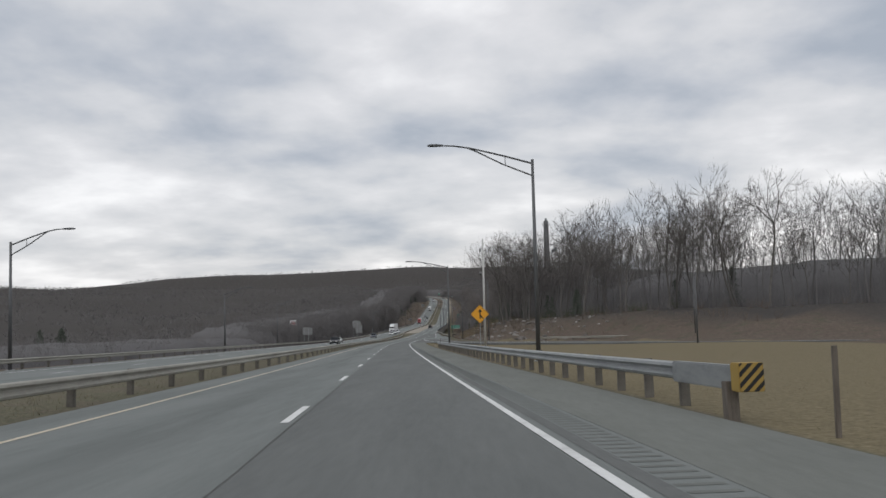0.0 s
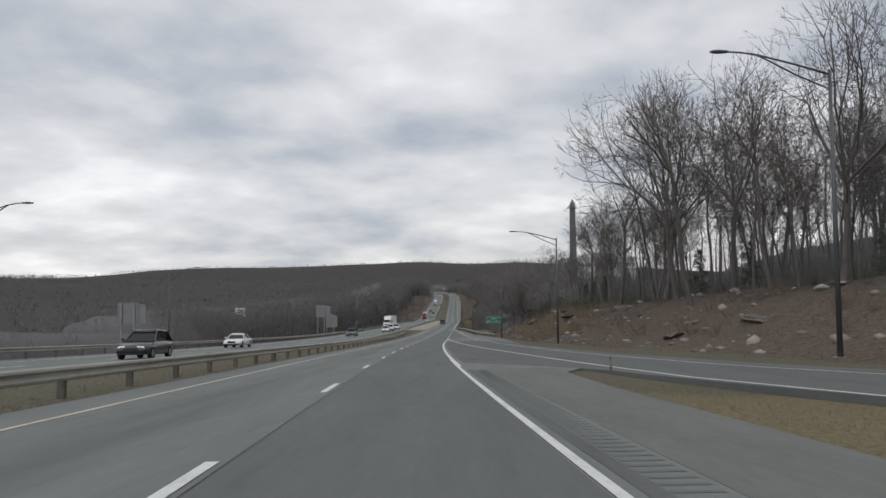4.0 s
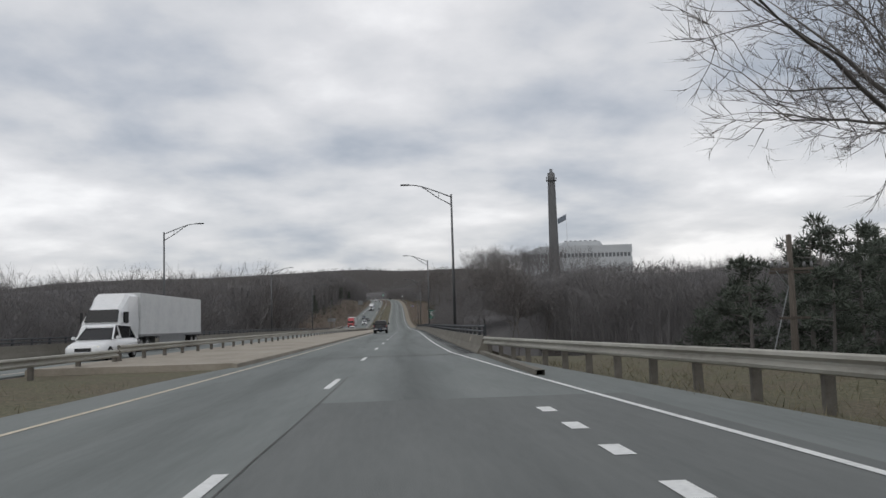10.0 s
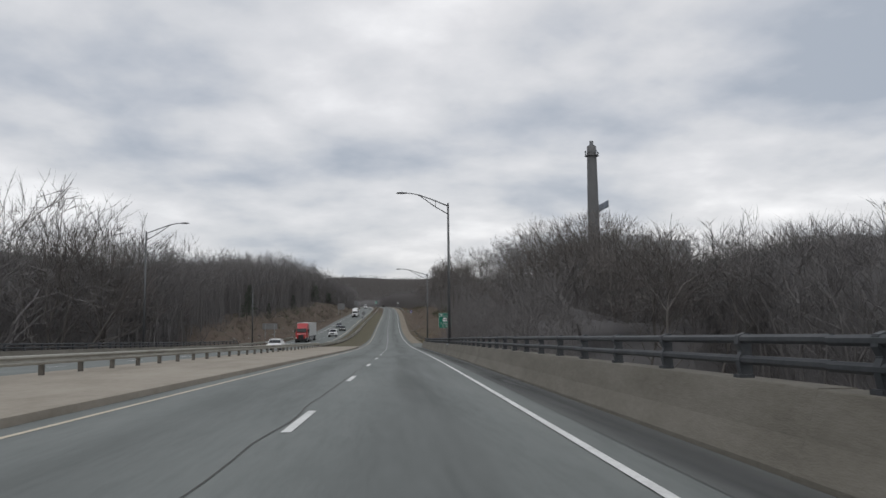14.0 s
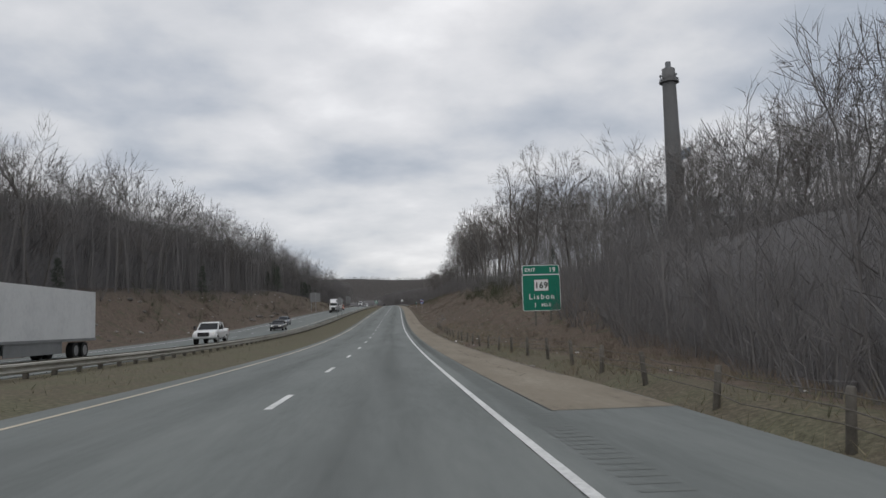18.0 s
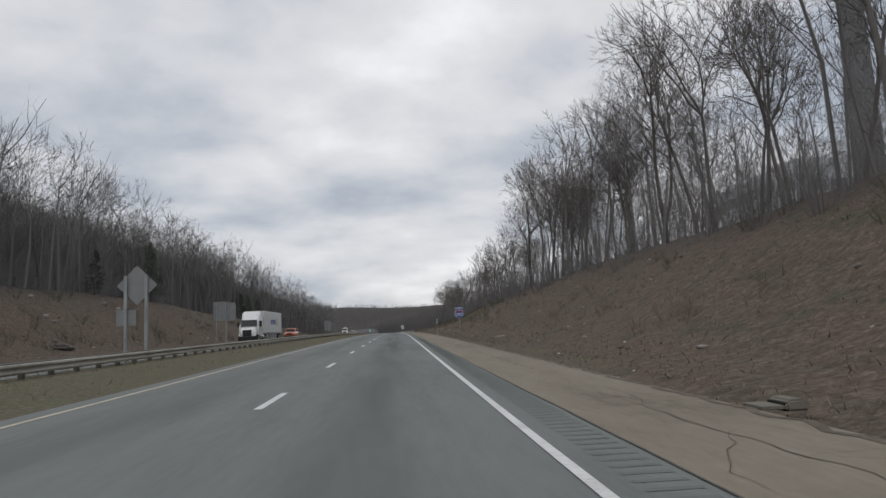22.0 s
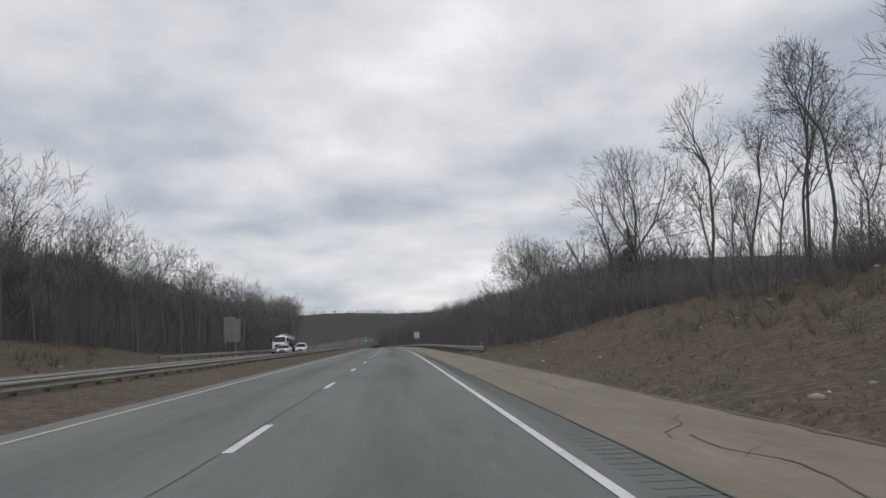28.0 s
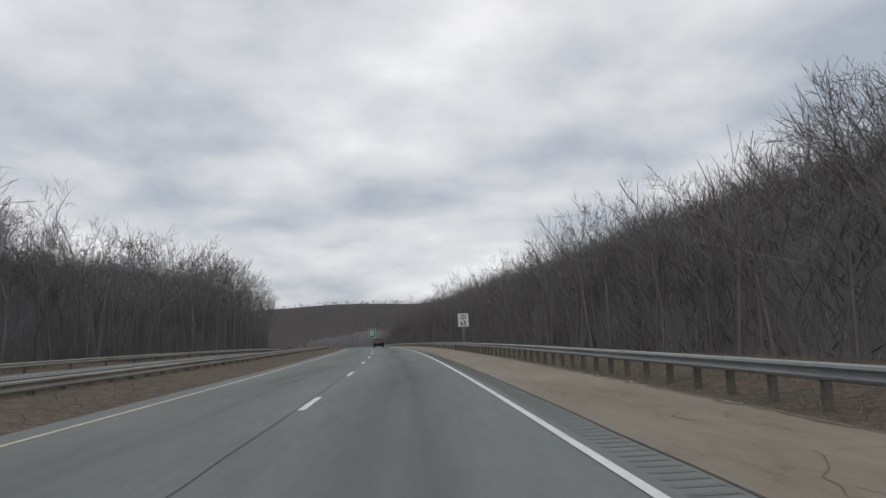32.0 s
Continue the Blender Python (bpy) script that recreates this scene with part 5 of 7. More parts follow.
rumble("rumble_strip", -20, 157, 4.0, 4.42)
structure("paving_strip", ribbon(-200, 157, 3.78, 3.97, 0.004, 6), M_ASPHALT_DARK, "dark strip of newer asphalt beside the edge line", "road")
rumble("rumble_strip", 582, 1000, 3.98, 4.4, M_RUMBLE_FAINT)
rumble("rumble_strip", 1000.2, 1250, 3.9, 4.3, M_RUMBLE_FAINT)
def long_cracks(s0, s1, l, seed):
    """A crack that runs along the shoulder, broken here and there."""
    rng = random.Random(seed)
    vs, fs, s = [], [], s0
    while s < s1:
        e = s + rng.uniform(6, 26)
        v, f = wander(s, e, l + rng.uniform(-0.12, 0.12), rng.uniform(0.02, 0.06), 0.3, seed + s, 0.35, z=0.013, rate=0.9)
        fs += [tuple(q + len(vs) for q in face) for face in f]
        vs += v
        s = e + rng.uniform(-2, 7)
    return vs, fs


structure("shoulder_crack", long_cracks(606, 965, 5.5, 21), M_TANCRACK, "long dark crack along the middle of the tan shoulder", "road crack")
structure("shoulder_edge", wander(606, 1120, [(q, e - 0.08) for q, e in EDGE_R], 0.16, 0.2, 31.0, 0.4, z=0.012, rate=1.4), M_TANCRACK, "ragged dirt-stained edge of the tan shoulder", "road edge")
structure("shoulder_seam", wander(598, 1250, TAN_LEFT, 0.035, 0.03, 8.0, 1.2, z=0.012), M_CRACK, "dark seam between the asphalt and the tan shoulder", "road seam")
structure("shoulder_near", slab(-200, 158, 4.5, wide(EDGE_R, 0.0), 0.005, 5), material("grey_brown_shoulder", [(0.128, 0.136, 0.124), (0.162, 0.171, 0.157), (0.19, 0.2, 0.185)], scale=0.5, rough=0.95, bump=0.3, coords="Place", stretch=(1.6, 0.3, 1)), "grey-brown paved road shoulder", "shoulder")
structure("kerb", sweep(343, 356.8, [(4.75, -0.2), (4.75, 0.13), (4.95, 0.13), (4.95, -0.2)], 3), M_CONCRETE, "low concrete kerb by the bridge end", "kerb")

# ---------------------------------------------------------------- guardrails
FACE = [(0.0, 0.40), (-0.07, 0.425), (-0.085, 0.475), (-0.01, 0.535), (-0.01, 0.575), (-0.085, 0.635), (-0.07, 0.685), (0.0, 0.71)]
BEAM = FACE + [(l + 0.014, z) for l, z in FACE[::-1]]
post_mesh = Shape().box(0.0, 0.16, -0.06, 0.06, -0.7, 0.70).mesh("post", M_POST, bevel=0.008)


def guardrail(s0, s1, shift, label, gap=1.905, side=1, double=0.0, lift=None, mat=None, post=None, z_end=False):
    """Corrugated steel rail on posts; side: 1 faces left, as on the right of the road."""
    e = thing("guardrail", label, "guardrail", "roadside guardrails", upright(s0, shift(s0)))
    inv = e.matrix_world.inverted()
    prof = [(side * l, z) for l, z in BEAM]

    def beam(extra, sgn):
        vs, fs = sweep(s0, s1, [(sgn * l + extra, z) for l, z in prof], 3.81, True, shift, lift)
        part("beam", mesh_of("beam", [inv @ v for v in vs], fs, mat or M_STEEL_RUST), e)
    beam(0.0, 1)
    if double:
        beam(-side * -double, -1)
    n = int((s1 - s0) / gap)
    for i in range(n + 1):
        s = s0 + 0.3 + i * gap
        if s > s1:
            break
        m = at_road(s, shift(s) + (0.0 if side > 0 else 0.0), (lift(s) if lift else 0.0) + rnd.uniform(-0.02, 0.02)) @ pose(0.02 * side, 0, 0, 0, rnd.uniform(-1.5, 1.5), 0 if side > 0 else 180)
        part("post", post or post_mesh, e, m=inv @ m)
    return e


def tabf(table):
    return lambda s: lerp(table, s)


LEFT_RAIL = [(-100, -5.15), (240, -5.3), (280, -5.75), (310, -7.0), (340, -9.4), (357, -10.0), (566, -9.6), (590, -8.8), (620, -8.5), (900, -8.2), (1000, -7.7), (1600, -7.6)]
LL = tabf(LEFT_RAIL)
island_lift = lambda s: 0.12
guardrail(-40, 170, LL, "weathered steel guardrail along the grass median", 3.81, -1, lift=lambda s: -0.05)
guardrail(170, 357, LL, "weathered steel guardrail along the grass median", 3.81, -1, lift=lambda s: -0.05)
guardrail(357.2, 566, LL, "weathered steel guardrail on the concrete median of the bridge", 3.0, -1, lift=island_lift)
for a, b in ((566.2, 700), (700.2, 840), (840.2, 985), (985.2, 1130), (1130.2, 1400)):
    guardrail(a, b, LL, "weathered double-faced steel guardrail in the median", 1.905 if b < 1131 else 3.81, -1, double=0.55, lift=lambda s: -0.07 - 0.07 * ease((s - 850) / 100.0))
guardrail(13.0, 92.0, lambda s: 6.72, "galvanised steel guardrail on steel posts beside the shoulder", 1.905, 1, mat=M_STEEL)
RIGHT2 = tabf([(268, 13.4), (283, 11.6), (300, 9.5), (311, 9.1), (337, 7.3), (352, 5.5), (357, 4.95)])
guardrail(276, 356.8, RIGHT2, "weathered steel guardrail leading to the bridge parapet", 1.905, 1)
guardrail(981, 1130, lambda s: 8.9 + 0.2 * ease((990 - s) / 9.0), "galvanised steel guardrail beyond the tan shoulder", 1.905, 1, mat=M_STEEL, lift=lambda s: -0.23)
guardrail(1130.2, 1420, lambda s: 8.9, "galvanised steel guardrail beyond the tan shoulder", 3.81, 1, mat=M_STEEL, lift=lambda s: -0.23)
for a, b in ((-40, 140), (140.2, 355)):
    guardrail(a, b, lambda s: -22.2, "weathered steel guardrail beyond the far carriageway", 3.81, -1, lift=lambda s: 0.0)
guardrail(567, 640, lambda s: -22.2, "weathered steel guardrail beyond the far carriageway", 3.81, -1)
guardrail(1000, 1400, lambda s: -22.3, "weathered steel guardrail beyond the far carriageway", 7.62, -1)
SLIP_RAIL = tabf([(80, 46), (100, 33), (125, 22.5), (150, 17.2)])
guardrail(84, 128, lambda s: SLIP_RAIL(s) + 3.5, "grey steel guardrail beside the slip road", 3.81, 1)

# striped end of the near rail
m0 = at_road(10.7, 6.45)
e = thing("rail_terminal", "striped yellow and black end panel of the guardrail", "guardrail end", at=m0)
part("panel", Shape().box(0.06, 0.42, -0.3, -0.02, 0.37, 0.77).mesh("panel", plain("terminal_yellow", (0.34, 0.23, 0.06), 0.7), bevel=0.015), e)
for i in range(6):
    # slanting stripes clipped to the panel's face
    outline = []
    for x, z in ((-0.3 + 0.15 * i, 0.375), (-0.225 + 0.15 * i, 0.375), (0.17 + 0.15 * i, 0.765), (0.095 + 0.15 * i, 0.765)):
        outline.append((x - 0.05, z))
    bm = bmesh.new()
    face = bm.faces.new([bm.verts.new((x, -0.304, z)) for x, z in outline])
    for co, no in (((0.065, 0, 0), (-1, 0, 0)), ((0.415, 0, 0), (1, 0, 0))):
        bmesh.ops.bisect_plane(bm, geom=bm.verts[:] + bm.edges[:] + bm.faces[:], plane_co=co, plane_no=no, clear_outer=True)
    if bm.faces:
        me = bpy.data.meshes.new("stripe")
        bm.to_mesh(me)
        me.materials.append(M_SIGNBLACK)
        part("stripe", me, e)
    bm.free()
part("end_sleeve", Shape().box(0.1, 0.24, 0.0, 2.4, 0.38, 0.73).mesh("end_sleeve", M_STEEL, bevel=0.02), e, "bolted galvanised end sleeve")
part("post", Shape().box(0.02, 0.2, 0.05, 0.22, -0.6, 0.5).mesh("post", M_WOOD, bevel=0.01), e)

# ---------------------------------------------------------------- the bridge
structure("bridge_median", sweep(352, 570, [(-4.1, -0.5), (-4.12, 0.14), (-4.3, 0.16), (-10.9, 0.18), (-11.25, 0.16), (-11.3, -0.5)], 4, True), M_CONCRETE_LIGHT, "pale tan concrete median of the bridge", "median")
structure("bridge_deck", sweep(352, 571, [(5.75, -0.03), (5.75, -1.6), (-23.0, -1.6), (-23.0, -0.02)], 6), M_CONCRETE, "concrete edge of the bridge deck", "bridge")


def parapet(name, s0, s1, foot, tall, side, label):
    """Concrete blocks with two rails on posts; foot: distance of the toe, tall: height of the concrete."""
    e = thing(name, label, "parapet", at=upright(s0, foot(s0)))
    inv = e.matrix_world.inverted()
    s = s0
    while s < s1 - 0.1:
        b = min(s + 9.5, s1)
        base, h = foot((s + b) / 2), tall((s + b) / 2)
        prof = [(0.0, -0.3), (0.0, 0.06), (0.15, 0.44 * h), (0.28, h - 0.01), (0.29, h), (0.62, h), (0.63, h - 0.01), (0.63, -0.3)]
        vs, fs = sweep(s + 0.015, b - 0.015, [(base + side * l, z) for l, z in prof], 4.75, True)
        part("wall_block", mesh_of("wall_block", [inv @ v for v in vs], fs, M_CONCRETE), e)
        for z in (0.19, 0.41):
            c = base + side * 0.42
            octagon = [(c + 0.055 * math.cos(a), h + z + 0.05 * math.sin(a)) for a in [math.pi / 8 + i * math.pi / 4 for i in range(8)]]
            vs, fs = sweep(s + (0.6 if s == s0 else 0.0), b - (0.6 if b == s1 else 0.0), octagon, 4.75, True)
            part("rail", mesh_of("rail", [inv @ v for v in vs], fs, M_RAIL_DARK), e, "dark painted metal rail")
        s = b
    post = Shape()
    post.box(-0.07, 0.09, -0.09, 0.09, 0.0, 0.06)
    post.prism([(-0.03, 0.05), (0.09, 0.05), (0.09, 0.49), (0.03, 0.5), (-0.05, 0.47), (-0.06, 0.38), (-0.02, 0.3), (-0.06, 0.22)], -0.055, 0.055)
    pm = post.mesh("rail_post", M_RAIL_DARK, bevel=0.008)
    n = int((s1 - s0 - 1.4) / 2.45)
    for i in range(n + 1):
        s = s0 + 0.9 + i * 2.45
        part("rail_post", pm, e, m=inv @ (at_road(s, foot(s) + side * 0.42, tall(s) - 0.02) @ pose(0, 0, 0, 0, 0, 0 if side > 0 else 180)))
    return e


PARA_FOOT, PARA_TALL = tabf([(357, 4.65), (400, 4.7), (450, 4.78), (566, 5.0)]), tabf([(357, 0.72), (440, 0.73), (566, 0.84)])
parapet("parapet", 357.0, 565.6, PARA_FOOT, PARA_TALL, 1, "sloped concrete bridge parapet with two dark metal rails")
parapet("parapet", 350.0, 572.0, lambda s: -21.6, lambda s: 0.74, -1, "concrete bridge parapet with two dark metal rails beyond the far carriageway")
for s in (362.5, 432.0, 563.2):
    vs, fs = sweep(s, s + 0.42, [(PARA_FOOT(s) + l, PARA_TALL(s) + z) for l, z in ((0.192, -0.3), (0.272, -0.07), (0.256, -0.07), (0.176, -0.3))], 0.42, True)
    structure("plaque", (vs, fs), M_CONCRETE_LIGHT, "pale square plate on the parapet face", "plaque", kind="")

# ---------------------------------------------------------------- street lamps


def lamp_arm(reach, rise):
    top, low = Shape(), Shape()
    pts = [(0, 0, -0.1), (0.3 * reach, 0, 0.38 * rise), (0.62 * reach, 0, 0.84 * rise), (0.78 * reach, 0, 0.97 * rise), (0.9 * reach, 0, rise)]
    top.tube(pts, [0.05, 0.047, 0.043, 0.04, 0.036], 7)
    low.tube([(0, 0, -0.75), (0.3 * reach, 0, -0.12 * rise), (0.55 * reach, 0, 0.62 * rise), (0.64 * reach, 0, 0.84 * rise)], 0.038, 6)
    low.tube([(0.27 * reach, 0, -0.18 * rise), (0.27 * reach, 0, 0.34 * rise)], 0.02, 5)
    return top, low


def street_lamp(s, l, height, reach, rise, toward=-1, z=None, label="tall grey highway lamp with a two-bar arm", lean=0.0):
    base = land(s, l) if z is None else z
    h = height - base
    e = thing("street_lamp", label, "street lamp", "highway lamps", upright(s, l, base) @ pose(0, 0, 0, 0, lean, 0))
    pole = Shape().tube([(0, 0, -0.3), (0, 0, 0.02)], 0.2, 10).tube([(0, 0, 0), (0, 0, h * 0.5), (0, 0, h)], [0.125, 0.1, 0.075], 10)
    part("pole", pole.mesh("pole", M_POLE, True), e)
    part("base_flange", Shape().box(-0.22, 0.22, -0.22, 0.22, -0.05, 0.05).mesh("base_flange", M_STEEL, bevel=0.01), e)
    top, low = lamp_arm(toward * reach, rise)
    part("upper_arm", top.mesh("upper_arm", M_POLE, True), e, m=pose(0, 0, h - 0.12))
    part("lower_arm", low.mesh("lower_arm", M_POLE, True), e, m=pose(0, 0, h - 0.12))
    head = Shape()
    x0 = toward * reach * 0.88
    for i, (u, w, t) in enumerate(((0, 0.05, 0.05), (0.18, 0.11, 0.06), (0.42, 0.15, 0.075), (0.68, 0.13, 0.065), (0.82, 0.06, 0.03))):
        head.v += [Vector((x0 + toward * u, y * w, rise + dz * t)) for y, dz in ((-1, 0), (-0.6, 1), (0.6, 1), (1, 0), (0.6, -0.8), (-0.6, -0.8))]
    for i in range(4):
        head.f += [(6 * i + k, 6 * i + (k + 1) % 6, 6 * i + 6 + (k + 1) % 6, 6 * i + 6 + k) for k in range(6)]
    head.f += [tuple(range(6)), tuple(range(24, 30))]
    part("lamp_head", head.mesh("lamp_head", M_POLE, True), e, m=pose(0, 0, h - 0.12))
    return e


for s, l, h, reach, rise in ((39.6, 9.15, 10.4, 5.3, 0.9), (98.5, 8.5, 10.25, 5.2, 0.75), (163, 20.0, 12.5, 5.0, 0.9), (216, 16.3, 11.7, 5.0, 0.85), (270.4, 13.4, 11.5, 5.0, 0.85), (327.4, 9.05, 10.65, 4.1, 0.85), (387.4, 5.7, 11.8, 3.8, 0.95), (448.4, 5.3, 11.4, 3.6, 0.9), (514.0, 5.3, 11.6, 3.6, 0.9), (572.0, 6.15, 10.95, 4.4, 0.85)):
    on_bridge = BRIDGE0 < s < BRIDGE1
    street_lamp(s, l, h, reach, rise, -1, z=0.76 if on_bridge else None)
for s, l, h in ((-8, -22.9, 9.5), (51.4, -22.9, 8.2), (112.5, -22.9, 8.3), (182.9, -28.3, 9.6), (231.8, -32.5, 9.3), (286.4, -28.1, 8.9), (345.0, -22.9, 10.0), (405.0, -22.9, 11.5), (467.5, -22.9, 11.5), (531, -22.9, 11.9), (589, -22.9, 10.2)):
    street_lamp(s, l, h, 3.7, 0.9, 1, z=0.0 if BRIDGE0 < s < BRIDGE1 else None, label="grey highway lamp with a two-bar arm beyond the far carriageway")

# tall pole with a traffic camera
s, l = 84.0, 11.5
e = thing("camera_pole", "tall pale tapered pole with a traffic camera", "pole", at=upright(s, l, land(s, l)))
part("pole", Shape().tube([(0, 0, -0.3), (0, 0, 6), (0, 0, 12.0)], [0.15, 0.12, 0.08], 12).mesh("pole", material("pale_pole", [(0.42, 0.42, 0.41), (0.54, 0.54, 0.53)], scale=2, rough=0.6, metal=0.3), True), e)
cm = Shape().box(-0.42, -0.05, -0.03, 0.03, -0.03, 0.03).box(-0.42, -0.2, -0.1, 0.1, -0.2, 0.0)
for z in (8.35, 10.9):
    housing = part("camera_housing", cm.mesh("camera_housing", M_ALU, bevel=0.02), e, "pale camera housing on a bracket", m=pose(0, 0, z))
    part("camera_dome", Shape().tube([(-0.31, 0, -0.34), (-0.31, 0, -0.28), (-0.31, 0, -0.2)], [0.04, 0.085, 0.09], 10).mesh("camera_dome", M_SIGNBLACK, True), housing)

# ---------------------------------------------------------------- signs


def words(text, size, mat, depth=0.004, spacing=1.05):
    """Lettering as a mesh, centred, facing -y, its foot at z = 0."""
    cu = bpy.data.curves.new("legend", "FONT")
    cu.body, cu.size, cu.align_x, cu.extrude, cu.offset = text, size / 0.72, "CENTER", depth, size * 0.022
    cu.space_character = spacing
    cu.resolution_u = 3
    ob = new("legend", cu)
    bpy.context.view_layer.update()
    me = bpy.data.meshes.new_from_object(ob.evaluated_get(bpy.context.evaluated_depsgraph_get()))
    bpy.data.objects.remove(ob)
    me.materials.clear()
    me.materials.append(mat)
    me.transform(Matrix.Rotation(math.radians(90), 4, "X"))
    return me


def rounded(w, h, r, n=5):
    pts = []
    for cx, cz, a0 in ((w / 2 - r, h / 2 - r, 0), (-w / 2 + r, h / 2 - r, 90), (-w / 2 + r, -h / 2 + r, 180), (w / 2 - r, -h / 2 + r, 270)):
        for i in range(n + 1):
            a = math.radians(a0 + 90 * i / n)
            pts.append((cx + r * math.cos(a), cz + r * math.sin(a)))
    return pts


def plate(name, w, h, r, y0, y1, mat, parent, x=0.0, z=0.0, label=""):
    return part(name, Shape().prism(rounded(w, h, r), y0, y1).mesh(name, mat), parent, label, pose(x, 0, z))


def sign_posts(e, xs, z_top, ground, r=0.06, mat=None):
    for x in xs:
        part("post", Shape().box(x - r, x + r, 0.03, 0.03 + 1.6 * r, -ground - 0.4, z_top).mesh("post", mat or M_STEEL, bevel=0.006), e)


s, l = 320.1, 13.95
g = land(s, l)
e = thing("guide_sign", "green guide sign reading Lisbon next 2 exits", "road sign", at=upright(s, l, 3.08))
plate("border", 3.62, 1.42, 0.17, -0.012, 0.02, M_SIGNWHITE, e)
plate("panel", 3.53, 1.33, 0.14, -0.018, -0.008, M_GREEN, e)
part("legend", words("Lisbon", 0.36, M_SIGNWHITE, spacing=1.4), e, m=pose(0, -0.022, 0.12))
part("legend", words("NEXT  2  EXITS", 0.25, M_SIGNWHITE, spacing=1.25), e, m=pose(0, -0.022, -0.43))
sign_posts(e, (-1.05, 1.15), 0.6, 3.08 - g, 0.06, M_POST)

s, l = 649.6, 14.55
g = land(s, l)
e = thing("exit_sign", "green exit 19 sign for route 169 Lisbon", "road sign", at=upright(s, l, 3.56))
plate("border", 3.2, 3.0, 0.2, -0.012, 0.02, M_SIGNWHITE, e)
plate("panel", 3.1, 2.9, 0.17, -0.018, -0.008, M_GREEN, e)
plate("tab_border", 3.1, 0.78, 0.1, -0.012, 0.02, M_SIGNWHITE, e, z=1.89)
plate("tab", 3.01, 0.7, 0.08, -0.018, -0.008, M_GREEN, e, z=1.89)
part("legend", words("EXIT", 0.3, M_SIGNWHITE), e, m=pose(-0.9, -0.022, 1.75))
part("legend", words("19", 0.4, M_SIGNWHITE), e, m=pose(0.95, -0.022, 1.7))
plate("shield_edge", 1.22, 0.98, 0.04, -0.024, -0.016, M_SIGNBLACK, e, z=0.62)
plate("shield", 1.16, 0.92, 0.03, -0.03, -0.022, M_SIGNWHITE, e, z=0.62)
part("legend", words("169", 0.52, M_SIGNBLACK), e, m=pose(0, -0.034, 0.37))
part("legend", words("Lisbon", 0.45, M_SIGNWHITE, spacing=1.32), e, m=pose(0, -0.022, -0.53))
part("legend", words("1", 0.4, M_SIGNWHITE), e, m=pose(-0.55, -0.022, -1.2))
part("legend", words("MILE", 0.28, M_SIGNWHITE), e, m=pose(0.35, -0.022, -1.14))
sign_posts(e, (-0.55, 0.75), -1.3, 3.56 - g, 0.075, M_POST)

s, l = 69.0, 9.4
e = thing("merge_sign", "orange-yellow diamond warning sign with a merge arrow", "road sign", at=upright(s, l, 3.2))
part("panel", Shape().prism([(x * 0.82, z * 0.82) for x, z in ((0.96, 0.05), (0.05, 0.96), (-0.05, 0.96), (-0.96, 0.05), (-0.96, -0.05), (-0.05, -0.96), (0.05, -0.96), (0.96, -0.05))], -0.01, 0.01).mesh("panel", M_SIGNYELLOW), e)
arrow = Shape().prism([(-0.05, -0.42), (0.05, -0.42), (0.05, 0.2), (0.2, 0.14), (0.0, 0.48), (-0.2, 0.14), (-0.05, 0.2)], -0.016, -0.01)
arrow.prism([(0.04, -0.02), (0.3, -0.38), (0.2, -0.42), (0.03, -0.18)], -0.016, -0.01)
part("arrow", arrow.mesh("arrow", M_SIGNBLACK), e)
part("border", Shape().tube([(0, -0.012, 0.74), (0.74, -0.012, 0), (0, -0.012, -0.74), (-0.74, -0.012, 0), (0, -0.012, 0.74)], 0.012, 4).mesh("border", M_SIGNBLACK), e)
sign_posts(e, (0.0,), 0.7, 3.2 - land(s, l), 0.03)

s, l = 813.0, 9.9
e = thing("route_marker", "blue interstate 395 shield with a north plate", "road sign", at=upright(s, l, 2.28))
shield = [(0, -0.46), (0.2, -0.36), (0.4, -0.2), (0.5, 0.02), (0.47, 0.22), (0.4, 0.38), (0.44, 0.46), (0.22, 0.43), (0, 0.48), (-0.22, 0.43), (-0.44, 0.46), (-0.4, 0.38), (-0.47, 0.22), (-0.5, 0.02), (-0.4, -0.2), (-0.2, -0.36)]
part("shield_edge", Shape().prism([(x * 1.08, z * 1.08) for x, z in shield], -0.008, 0.008).mesh("shield_edge", M_SIGNWHITE), e)
part("shield", Shape().prism([(x, z) for x, z in shield], -0.014, -0.006).mesh("shield", M_SIGNBLUE), e)
part("shield_band", Shape().prism([(-0.42, 0.26), (0.42, 0.26), (0.38, 0.4), (-0.38, 0.4)], -0.018, -0.012).mesh("shield_band", M_SIGNRED), e)
part("legend", words("395", 0.36, M_SIGNWHITE), e, m=pose(0, -0.02, -0.2))
plate("north_plate", 0.78, 0.32, 0.03, -0.01, 0.008, M_SIGNBLUE, e, z=0.74)
part("legend", words("NORTH", 0.19, M_SIGNWHITE), e, m=pose(0, -0.016, 0.65))
sign_posts(e, (0.0,), 0.8, 2.28 - land(s, l), 0.028)

s, l = 850.5, 9.2
e = thing("mile_marker", "narrow green mile marker on a steel post", "road sign", at=upright(s, l, 1.9))
plate("panel", 0.3, 0.9, 0.03, -0.008, 0.008, M_GREEN, e)
for z in (0.24, -0.02, -0.28):
    plate("numeral_bar", 0.15, 0.16, 0.02, -0.014, -0.006, M_SIGNWHITE, e, z=z)
sign_posts(e, (0.0,), 0.3, 1.9 - land(s, l), 0.025)

